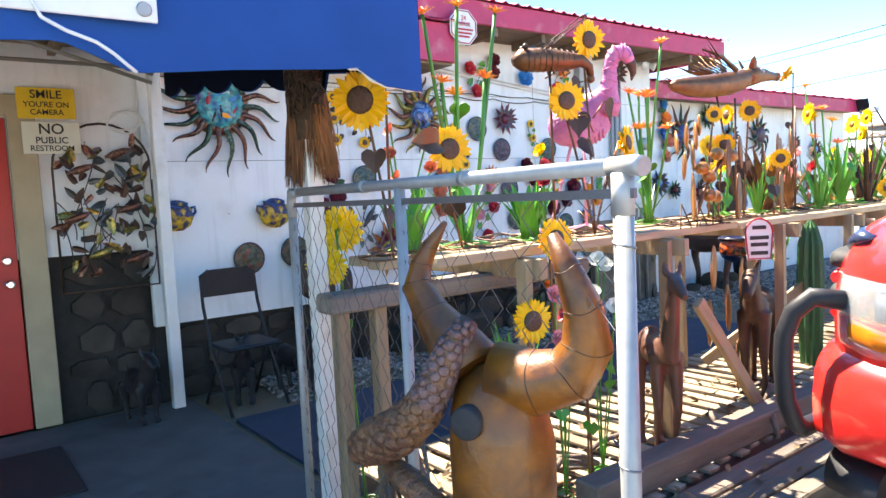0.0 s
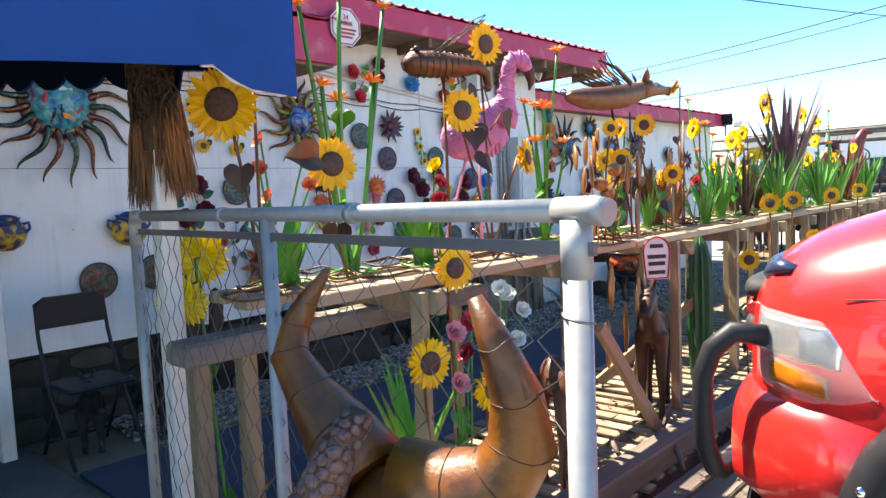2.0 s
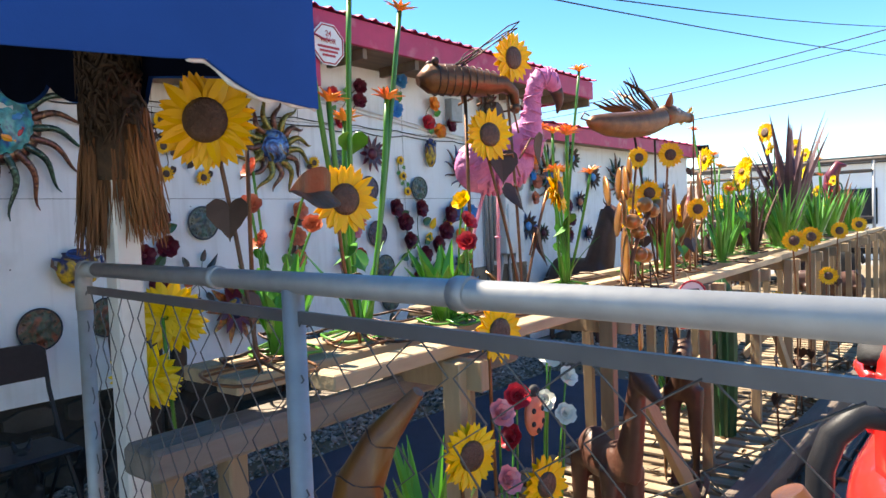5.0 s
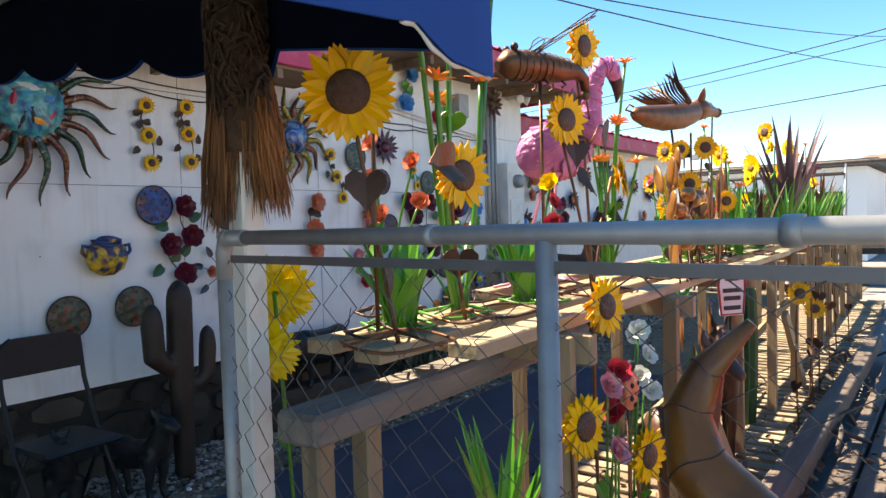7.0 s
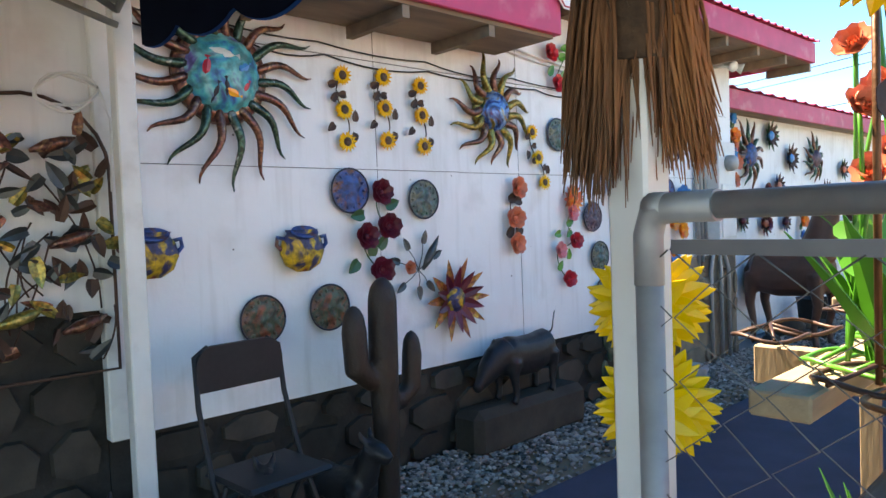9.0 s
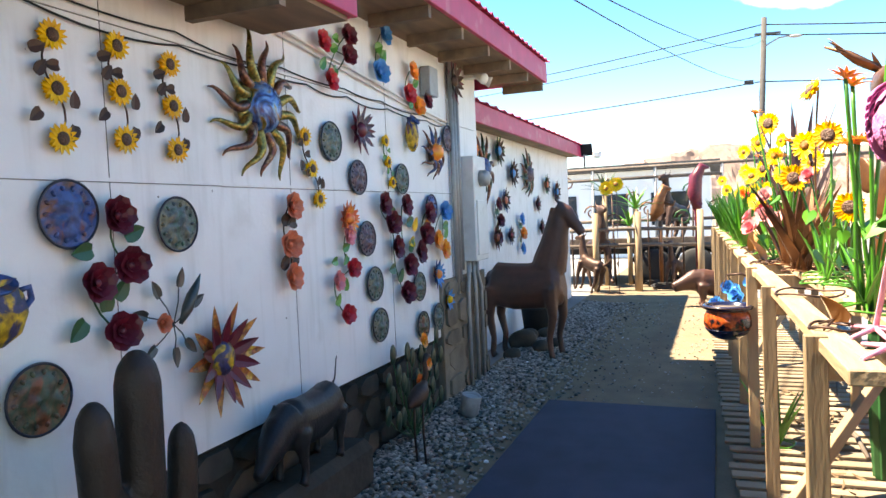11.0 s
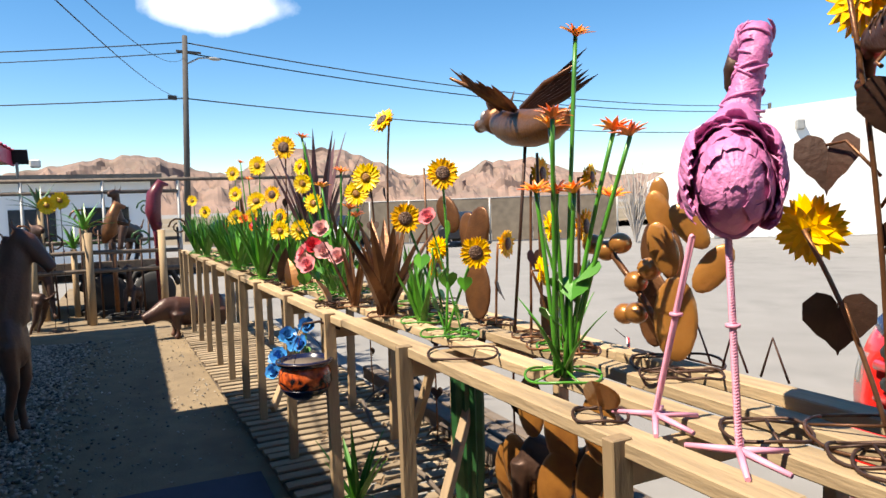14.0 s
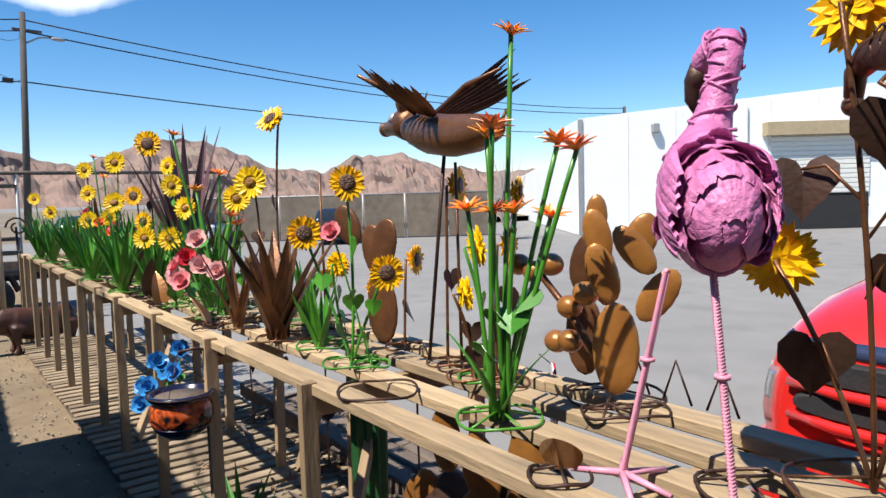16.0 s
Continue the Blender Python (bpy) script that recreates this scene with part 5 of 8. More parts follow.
for k in range(9):
    # ribbed breast bands under the body
    u = 0.62 - 0.13 * k
    part("breast_band", tube(B(), [hull(u, a, 0.003) for a in range(112, 249, 12)], [0.004] + [0.0085] * 10 + [0.004], 6), M_flam, fl)
neck = [bc + ax * 0.13 + Vector((0, 0, 0.03)), (3.975, 3.775, 1.9), (3.968, 3.757, 1.955), (3.96, 3.74, 2.02), (3.952, 3.728, 2.08), (3.952, 3.715, 2.125), (3.965, 3.698, 2.152), (3.995, 3.684, 2.155), (4.03, 3.675, 2.13), (4.045, 3.672, 2.105)]
NR = [0.085, 0.074, 0.05, 0.037, 0.034, 0.036, 0.039, 0.038, 0.034, 0.028]
part("neck", tube(B(), neck, NR, 14), M_flam, fl)
for k in range(26):
    # wrapped sheet folds down the neck
    f_ = 0.6 + 6.6 * k / 25
    i = int(f_)
    p = Vector(neck[i]).lerp(Vector(neck[i + 1]), f_ - i)
    rad = NR[i] + (NR[i + 1] - NR[i]) * (f_ - i)
    d = (Vector(neck[i + 1]) - Vector(neck[i])).normalized()
    e1 = d.cross(Vector((0.3, 0.9, 0.1))).normalized()
    e2 = d.cross(e1)
    a0 = r.uniform(0, 6.28)
    arc = [p + (e1 * math.cos(a0 + j * 0.35) + e2 * math.sin(a0 + j * 0.35)) * (rad + 0.001) + d * ((0.07 if k % 2 else -0.05) * (j / 11 - 0.5)) for j in range(12)]
    part("neck_fold", tube(B(), arc, [0.001] + [0.0042] * 10 + [0.001], 5), M_flam, fl)
part("beak", tube(B(), [(4.04, 3.675, 2.115), (4.062, 3.672, 2.085), (4.07, 3.672, 2.045), (4.056, 3.674, 2.005)], [0.031, 0.027, 0.018, 0.004], 10), M_rustd, fl, "dark hooked beak")
for k, (fx, fy, hx) in enumerate(((4.02, 3.99, 3.95), (3.74, 4.01, 3.84))):
    a, b = Vector((hx, 3.93, 1.66)), Vector((fx, fy, ZB + 0.02))
    bm = tube(B(), [a, a.lerp(b, 0.5), b], 0.0068, 8)
    for s in range(70):
        p = a.lerp(b, s / 70)
        tube(bm, [p + Vector((0.004, 0, 0.004)), p + Vector((-0.004, 0, 0.0))], 0.0076, 7)
    tube(bm, [a.lerp(b, 0.42) + Vector((0, 0, 0.004)), a.lerp(b, 0.42) - Vector((0, 0, 0.004))], 0.016, 8)
    part("leg", bm, M_flamleg, fl, "pink ribbed steel leg")
    bm = B()
    for ang in (20, 140, 185, 260, 310):
        d = Vector((math.cos(radians(ang)), math.sin(radians(ang)), 0))
        tube(bm, [b + Vector((0, 0, 0.004)), b + d * 0.12 + Vector((0, 0, -0.012))], [0.009, 0.006], 6)
    part("foot", bm, M_flamleg, fl)

# ---------------------------------------------------------------- flying pig
pig = thing("flying_pig", "rusted sheet-metal flying pig with raised feathered wings on a rod", "metal animal", T(5.05, 3.74, 2.06) @ rot("Z", -10) @ rot("Y", -6.5) @ Matrix.Scale(0.86, 4))
part("body", tube(B(), [(-0.52, 0, 0.02), (-0.47, 0, 0.02), (-0.34, 0, 0.0), (-0.15, 0, -0.015), (0.06, 0, -0.012), (0.2, 0, 0.005), (0.3, 0, 0.02)], [0.018, 0.045, 0.07, 0.083, 0.085, 0.076, 0.06], 16), M_rust, pig)
part("head", tube(B(), [(0.24, 0, 0.012), (0.33, 0, 0.026), (0.42, 0, 0.022), (0.5, 0, 0.008), (0.585, 0, -0.004)], [0.07, 0.074, 0.058, 0.04, 0.03], 14), M_rust, pig)
part("snout", tube(B(), [(0.58, 0, -0.004), (0.602, 0, -0.005)], [0.033, 0.036], 14), M_rust, pig)
for s in (1, -1):
    part("eye", lathe(B(), [(0.024, 0), (0.022, 0.008), (0.01, 0.014), (0.002, 0.015)], 12, T(0.37, 0.055 * s, 0.05) @ rot("X", -62 * s)), M_galv, pig, "pale bolt eye")
    part("ear", blade(B(), T(0.29, 0.045 * s, 0.07) @ rot("Z", 110 * s) @ rot("Y", -62), 0.1, 0.065, 0.2, 0.6, 0.4), M_rust, pig)
    root = Vector((0.1, 0.05 * s, 0.075))
    tipv = Vector((0.1, 0.24, 0.15)) if s > 0 else Vector((-0.42, -0.07, 0.17))
    for k in range(7):
        f_ = k / 6
        d = (tipv * (1 - 0.48 * f_) + Vector((-0.2, 0.02 * s, 0.0)) * f_)
        m = T(*(root + Vector((-0.03 * k, 0, -0.003 * k)))) @ d.to_track_quat("X", "Z").to_matrix().to_4x4() @ rot("X", 40 * s)
        part("wing_feather", blade(B(), m, d.length * r.uniform(0.85, 1.12), 0.036, 0.16, 0.75, 0.3, 7, 0.002, 0.004), M_rustd if s < 0 else M_rust, pig)
    part("wing_arm", tube(B(), [root, root + tipv * 0.5 + Vector((0.03, 0, 0.02)), root + tipv * 0.95], [0.02, 0.014, 0.006], 8), M_rust, pig)
part("tail", tube(B(), [(-0.51, 0, 0.03), (-0.56, 0.02, 0.05), (-0.55, 0, 0.08), (-0.53, -0.02, 0.06)], 0.006, 6), M_rust, pig)
part("rod", tube(B(), [(-0.07, 0, -0.08), (0.04, 0.0, -0.99)], 0.008, 7), M_rustd, pig)

# ---------------------------------------------------------------- winged insect on a rod
ins = thing("metal_dragonfly", "brown sheet-metal dragonfly sculpture with wire wings on a rusty rod", "metal insect", T(3.52, 3.76, 2.08) @ rot("Z", -28))
part("body", tube(B(), [(-0.19, 0, 0.0), (-0.15, 0, 0.01), (-0.05, 0, 0.01), (0.08, 0, 0.0), (0.17, 0, 0.0), (0.21, 0, -0.03), (0.215, 0, -0.075)], [0.02, 0.055, 0.06, 0.05, 0.032, 0.022, 0.018], 12), M_rust, ins)
for k in range(9):
    x = -0.12 + 0.03 * k
    rad = 0.058 if x < 0 else 0.06 - 0.16 * x
    part("body_ring", tube(B(), [(x, (rad + 0.001) * math.cos(j * math.pi / 6), 0.008 + (rad + 0.001) * math.sin(j * math.pi / 6)) for j in range(13)], 0.0028, 5), M_rustd, ins)
part("nose", ball(B(), (0.215, 0, -0.09), 0.022, 10, 8), M_rust, ins)
for s in (1, -1):
    part("eye", ball(B(), (-0.13, 0.03 * s, 0.07), 0.016, 8, 6), M_rustd, ins)
    for k in range(2):
        a = radians(60 + 25 * k) * s
        p0 = Vector((-0.06 + 0.03 * k, 0.02 * s, 0.05))
        d = Vector((math.cos(a) * 0.5 + 0.5, math.sin(a) * 0.6, 0.45)).normalized()
        w = d.cross(Vector((0, 0, 1))).normalized() * 0.03
        part("wire_wing", tube(B(), [p0, p0 + d * 0.1 + w, p0 + d * 0.24 + w, p0 + d * 0.28, p0 + d * 0.22 - w * 0.6, p0 + d * 0.1 - w * 0.5, p0], 0.0025, 5), M_rustd, ins)
    for x in (0.0, 0.08):
        part("leg", tube(B(), [(x, 0.03 * s, -0.045), (x + 0.01, 0.045 * s, -0.065), (x - 0.01, 0.045 * s, -0.075)], 0.005, 6), M_rust, ins)
part("rod", tube(B(), [(0.0, 0, -0.04), (0, 0, -0.875)], 0.007, 7), M_rust, ins)
wire_ring(ins, (0, 0, -0.876), 0.12, M_rustd)
for x, y in ((2.5, 3.72), (6.0, 3.75), (5.05, 3.66)):
    st = thing("steel_stake", "bare rusty steel stake standing on the bench", "stake", T(x, y, ZT))
    part("rod", tube(B(), [(0, 0, 0), (0.01, 0.0, 0.75)], 0.006, 7), M_rust, st)
    wire_ring(st, (0, 0, 0), 0.09, M_rustd)
# loose wire hoops on the bench top
rng = random.Random(77)
for i in range(17):
    x = rng.uniform(2.7, 10.5)
    y = rng.uniform(3.45, 4.05) + by(x)
    hp = thing("wire_hoop", "loose dark wire hoop lying on the bench rails", "wire hoop", T(x, y, ZT), "wire hoops")
    wire_ring(hp, (0, 0, 0.0), rng.uniform(0.07, 0.13), M_rustd, rng.choice((0, 3, 4)))

# more growth along the far bench
for i, (x, y, z, rr, yaw) in enumerate(((7.4, 4.1, 1.62, 0.075, 150), (7.6, 3.95, 1.8, 0.08, 130), (8.1, 4.1, 1.6, 0.08, 150), (9.2, 4.1, 1.85, 0.085, 150), (10.2, 4.15, 1.7, 0.085, 150), (10.5, 4.1, 1.95, 0.085, 140), (8.2, 3.9, 2.1, 0.07, 120), (7.05, 3.8, 1.85, 0.085, 150))):
    sunflower("yellow metal sunflower crowded among green blades", (x + 0.02, y - 0.02, ZT), [(x, y, z, rr, yaw, 8)], M_green, M_greenl, 3, 0.08, M_yellowb, seed=60 + i)
for i, (x, y, h, mt) in enumerate(((6.45, 4.02, 0.42, M_rust), (7.35, 3.8, 0.6, M_rustd), (8.1, 4.05, 0.45, M_green), (8.4, 3.9, 0.5, M_greenl), (9.2, 4.05, 0.5, M_rust), (6.3, 3.72, 0.35, M_green), (5.75, 3.9, 0.3, M_greenl), (11.4, 4.15, 0.55, M_green), (10.6, 4.05, 0.5, M_rust), (13.2, 4.2, 0.6, M_green))):
    agave("slender-bladed metal plant among the bench flowers", (x, y, ZT), 14, h, 0.04, mt, 80 + i, 26, "metal_grass_clump")
for i, (x, y, z, mt) in enumerate(((7.5, 4.15, 1.42, M_rustl), (6.55, 4.15, 1.36, M_rustl), (4.12, 4.08, 1.3, M_rustl), (7.95, 4.12, 1.5, M_rustd), (8.6, 4.12, 1.62, M_rustd))):
    lf = thing("metal_leaf_cup", "curled bronze-brown metal leaf on a short wire stand", "metal leaf", T(x, y, ZT), "metal leaf cups")
    part("leaf", blade(B(), T(0, 0, 0.02) @ rot("Z", 60 * i) @ rot("Y", -70), z - ZT, 0.1, -0.15, 0.7, 0.5, 7, 0.002), mt, lf)
    wire_ring(lf, (0, 0, 0), 0.07, M_rustd)
# crowded growth at the far bench
rng = random.Random(91)
for i in range(16):
    x = 8.2 + 0.34 * i + rng.uniform(-0.1, 0.1)
    y = 3.95 + by(x) + rng.uniform(-0.35, 0.12)
    if i % 4 == 3:
        sunflower("yellow metal sunflower rising from the crowded far bench", (x, y, ZT), [(x + 0.02, y + 0.03, 1.75 + rng.uniform(-0.1, 0.45), 0.085, 145, 8)], M_green, M_green, 2, 0.08, M_yellowb, seed=120 + i)
    else:
        agave("broad-bladed green metal plant on the far bench", (x, y, ZT), 18, rng.uniform(0.42, 0.62), 0.06, (M_green, M_greenl, M_green)[i % 3], 140 + i, 22, "metal_grass_clump")
# weathered sticks and scraps lying on the pallets
rng = random.Random(57)
for i in range(22):
    x, y = rng.uniform(2.9, 8.5), rng.uniform(2.95, 3.75)
    a, L = rng.uniform(0, math.pi), rng.uniform(0.3, 0.8)
    d = Vector((math.cos(a), 0.4 * math.sin(a), 0)) * L / 2
    c = Vector((x, y, 0.135))
    w = Vector((rng.uniform(-0.06, 0.06), rng.uniform(-0.06, 0.06), rng.uniform(0.0, 0.12)))
    solid("dry_branch", tube(B(), [c - d, c - d * 0.3 + w, c + d * 0.4 + w * 0.6, c + d], [0.012, 0.016, 0.012, 0.005], 6), M_beam, "dry grey-brown branch lying on the pallet slats", "branch", group="dry branches")


# dry fronds heaped by the gate, and leaf litter on the pallets
rng = random.Random(63)
for k, (x, y) in enumerate(((2.28, 3.36), (2.4, 3.5), (2.2, 3.52))):
    fr_ = thing("dry_palm_frond", "grey-brown dry palm frond slumped by the gate post", "dry frond", T(x, y, 0.0), "dry fronds")
    tip = Vector((rng.uniform(-0.1, 0.15), rng.uniform(-0.1, 0.1), rng.uniform(0.5, 0.7)))
    part("rib", tube(B(), [(0, 0, 0.01), tip * 0.5 + Vector((0.03, 0, 0)), tip], [0.014, 0.01, 0.004], 6), M_beam, fr_)
    for j in range(16):
        q = tip * (0.25 + 0.75 * j / 15)
        part("leaflet", blade(B(), T(*q) @ rot("Z", 137 * j) @ rot("Y", rng.uniform(15, 60)), rng.uniform(0.16, 0.3), 0.022, -0.35, 0.7, 0.4, 5, 0.002), rng.choice((M_beam, M_fibre, M_bark)), fr_)
bm = B()
for k in range(420):
    x, y = rng.uniform(2.7, 7.6), rng.uniform(2.75, 4.05)
    blade(bm, T(x, y, rng.choice((0.122, 0.122, 0.008))) @ rot("Z", rng.uniform(0, 360)) @ rot("X", rng.uniform(-50, 50)) @ rot("Y", rng.uniform(-25, 5)), rng.uniform(0.03, 0.075), rng.uniform(0.014, 0.034), rng.uniform(0.1, 0.5), 0.8, rng.uniform(0.2, 0.7), 3, 0.0015)
litter = new("leaf_litter", bpy.data.meshes.new("leaf_litter"))
bm.to_mesh(litter.data)
bm.free()
litter.data.materials.append(mat("dead_leaf", (0.2, 0.13, 0.07), 0.85, second=(0.09, 0.055, 0.03), scale=20))
tagged(litter, "dry curled brown leaves strewn over the pallets", "leaf litter", kind="stuff")

# ---------------------------------------------------------------- art on the wall
def painted(name, colours, scale=18.0, rough=0.5, metal=0.0):
    """Hand-painted glaze: irregular cells of a palette with fine speckle."""
    m = bpy.data.materials.new(name)
    m.use_nodes = True
    t = m.node_tree
    b = t.nodes["Principled BSDF"]
    co = t.nodes.new("ShaderNodeTexCoord")
    nz = t.nodes.new("ShaderNodeTexNoise")
    nz.inputs["Scale"].default_value, nz.inputs["Detail"].default_value = scale, 3
    nz.inputs["Distortion"].default_value = 1.2
    t.links.new(co.outputs["Object"], nz.inputs["Vector"])
    rp = t.nodes.new("ShaderNodeValToRGB")
    cr_ = rp.color_ramp
    while len(cr_.elements) < len(colours):
        cr_.elements.new(0.5)
    for i, c in enumerate(colours):
        cr_.elements[i].position = 0.28 + 0.44 * i / (len(colours) - 1)
        cr_.elements[i].color = (*c, 1)
    t.links.new(nz.outputs["Fac"], rp.inputs["Fac"])
    t.links.new(rp.outputs[0], b.inputs["Base Color"])
    b.inputs["Roughness"].default_value, b.inputs["Metallic"].default_value = rough, metal
    b.inputs["Coat Weight"].default_value = 0.05
    n2 = t.nodes.new("ShaderNodeTexNoise")
    n2.inputs["Scale"].default_value, n2.inputs["Detail"].default_value = scale * 4, 5
    t.links.new(co.outputs["Object"], n2.inputs["Vector"])
    bu = t.nodes.new("ShaderNodeBump")
    bu.inputs["Strength"].default_value, bu.inputs["Distance"].default_value = 0.4, 0.006
    t.links.new(n2.outputs["Fac"], bu.inputs["Height"])
    t.links.new(bu.outputs[0], b.inputs["Normal"])
    mu = t.nodes.new("ShaderNodeMix")
    mu.data_type, mu.blend_type = "RGBA", "MULTIPLY"
    mu.inputs["Factor"].default_value = 0.75
    r2 = t.nodes.new("ShaderNodeMapRange")
    r2.inputs["From Min"].default_value, r2.inputs["From Max"].default_value = 0.38, 0.6
    r2.inputs["To Min"].default_value, r2.inputs["To Max"].default_value = 0.35, 1.35
    t.links.new(n2.outputs["Fac"], r2.inputs["Value"])
    t.links.new(rp.outputs[0], mu.inputs["A"])
    t.links.new(r2.outputs[0], mu.inputs["B"])
    t.links.new(mu.outputs["Result"], b.inputs["Base Color"])
    return m


M_navyp = mat("navy_paint", (0.01, 0.012, 0.03), 0.4, vary=0.3)
M_ocean = painted("ocean_scene_glaze", [(0.05, 0.015, 0.02), (0.02, 0.13, 0.34), (0.03, 0.34, 0.36), (0.16, 0.42, 0.4), (0.12, 0.1, 0.3), (0.02, 0.02, 0.05)], 5)
M_desert = painted("desert_scene_glaze", [(0.03, 0.016, 0.02), (0.05, 0.025, 0.025), (0.04, 0.1, 0.3), (0.16, 0.3, 0.5), (0.3, 0.17, 0.03), (0.03, 0.07, 0.02), (0.04, 0.02, 0.03)], 7, 0.25, 0.3)
M_platebl = painted("blue_terracotta_glaze", [(0.012, 0.03, 0.10), (0.025, 0.075, 0.24), (0.02, 0.06, 0.2), (0.2, 0.07, 0.025), (0.03, 0.08, 0.2)], 6)
M_plategr = painted("green_blue_glaze", [(0.025, 0.045, 0.035), (0.050, 0.110, 0.080), (0.080, 0.110, 0.110), (0.150, 0.140, 0.080), (0.030, 0.060, 0.080)], 9)
M_platered = painted("red_brown_glaze", [(0.070, 0.025, 0.015), (0.250, 0.070, 0.030), (0.060, 0.085, 0.050), (0.200, 0.100, 0.060), (0.030, 0.045, 0.070)], 6)
M_platepur = painted("purple_glaze", [(0.050, 0.025, 0.040), (0.125, 0.065, 0.080), (0.060, 0.050, 0.090), (0.150, 0.125, 0.125)], 11)
M_goldray = painted("gold_green_patina", [(0.14, 0.07, 0.02), (0.4, 0.26, 0.05), (0.16, 0.16, 0.05), (0.5, 0.35, 0.1)], 14, 0.3, 0.6)
M_browray = painted("copper_patina", [(0.05, 0.02, 0.015), (0.22, 0.09, 0.05), (0.12, 0.05, 0.05), (0.45, 0.27, 0.14)], 14, 0.3, 0.6)
M_greenray = painted("green_black_patina", [(0.012, 0.02, 0.015), (0.06, 0.12, 0.08), (0.02, 0.04, 0.03), (0.35, 0.4, 0.35)], 14, 0.3, 0.6)
M_tal = painted("talavera_glaze", [(0.012, 0.015, 0.07), (0.02, 0.025, 0.1), (0.03, 0.03, 0.09), (0.55, 0.33, 0.015), (0.5, 0.3, 0.015), (0.25, 0.03, 0.02)], 8)
M_talo = painted("orange_talavera_glaze", [(0.01, 0.008, 0.01), (0.012, 0.01, 0.012), (0.42, 0.07, 0.015), (0.46, 0.09, 0.02), (0.012, 0.01, 0.012)], 7, 0.2)
M_cacleaf = mat("dark_leaf_enamel", (0.02, 0.05, 0.025), 0.4, vary=0.5, scale=20)
M_steelleaf = mat("blued_steel_leaf", (0.10, 0.11, 0.11), 0.4, 0.7, vary=0.5, scale=20)
WY = 6.574


def wx(x):
    return x + (x - 1.6) * 0.026


def wz(z):
    return z + (z - 1.59) * 0.026


WALLM = rot("X", 90)          # local z looks away from the wall


def on_wall(x, z, d=0.0):
    return T(wx(x), WY - d, wz(z)) @ WALLM


def wall_plate(x, z, r, mtl, label):
    p = thing("wall_plate", label, "plate", on_wall(x, z), "wall plates")
    bm = lathe(B(), [(r * 0.3, 0.001), (r * 0.94, 0.02), (r, 0.035), (r * 0.97, 0.042), (r * 0.86, 0.036), (r * 0.75, 0.036), (r * 0.65, 0.042), (r * 0.55, 0.048), (r * 0.42, 0.054), (r * 0.3, 0.06), (r * 0.15, 0.064), (r * 0.03, 0.066)], 32)
    for v in bm.verts:
        if v.co.z > 0.041 and v.co.xy.length < r * 0.8:
            v.co.z += 0.034 * noise.noise(Vector((v.co.x * 28 + x, v.co.y * 28 + z, 0)))
    for v in bm.verts:
        v.co.z *= 0.6
    part("dish", bm, mtl, p)
    part("rim", tube(B(), [(r * 0.975 * math.cos(j * math.pi / 16), r * 0.975 * math.sin(j * math.pi / 16), 0.023) for j in range(33)], 0.0055, 6), M_navyp, p, "dark glazed rim")
    for j in range(14):
        a = 2 * math.pi * j / 14
        part("relief_bead", ball(B(), (r * 0.74 * math.cos(a), r * 0.74 * math.sin(a), 0.023), (r * 0.1, r * 0.07, 0.008), 8, 5, rot("Z", math.degrees(a))), mtl, p)
    return p


GR, RE, PU, BL = M_plategr, M_platered, M_platepur, M_platebl
for x, z, r, mtl, lab in ((3.49, 1.66, 0.125, BL, "blue and terracotta painted wall plate with moulded relief"),
                          (4.01, 1.61, 0.118, GR, "grey-green painted wall plate with moulded relief"),
                          (3.33, 1.05, 0.125, RE, "red-brown painted wall plate with moulded relief"),
                          (2.945, 1.03, 0.125, RE, "rust and green painted wall plate above the folding chair"),
                          (5.29, 2.06, 0.118, GR, "dark green painted wall plate"), (5.6, 1.86, 0.112, PU, "purple-grey painted wall plate"),
                          (6.25, 1.87, 0.112, GR, "dark green painted wall plate"), (7.2, 2.24, 0.11, PU, "purple-brown painted wall plate"),
                          (6.78, 1.66, 0.11, BL, "blue painted wall plate"), (5.68, 1.47, 0.115, PU, "purple-grey painted wall plate"),
                          (5.76, 1.17, 0.115, GR, "dark green painted wall plate"), (5.81, 0.89, 0.115, GR, "dark green painted wall plate"),
                          (6.48, 1.07, 0.112, GR, "dark green painted wall plate"), (6.52, 0.77, 0.11, RE, "brown painted wall plate"),
                          (6.83, 0.79, 0.11, GR, "dark green painted wall plate")):
    wall_plate(x, z, r, mtl, lab)


def ray(parent, a, r0, r1, w, mtl, amp=0.05, z0=0.03):
    bm = B()
    pts, rad = [], []
    for k in range(11):
        s = k / 10
        r = r0 + (r1 - r0) * s
        off = amp * math.sin(s * 5.2) * (0.3 + s)
        ca, sa = math.cos(a), math.sin(a)
        pts.append((r * ca - off * sa, r * sa + off * ca, z0 + 0.02 * math.sin(s * 4)))
        rad.append(max(0.003, w * (1 - s) ** 0.6))
    tube(bm, pts, rad, 8, True, (1, 0.5) if abs(math.cos(a)) > 2 else None)
    return part("ray", bm, mtl, parent)


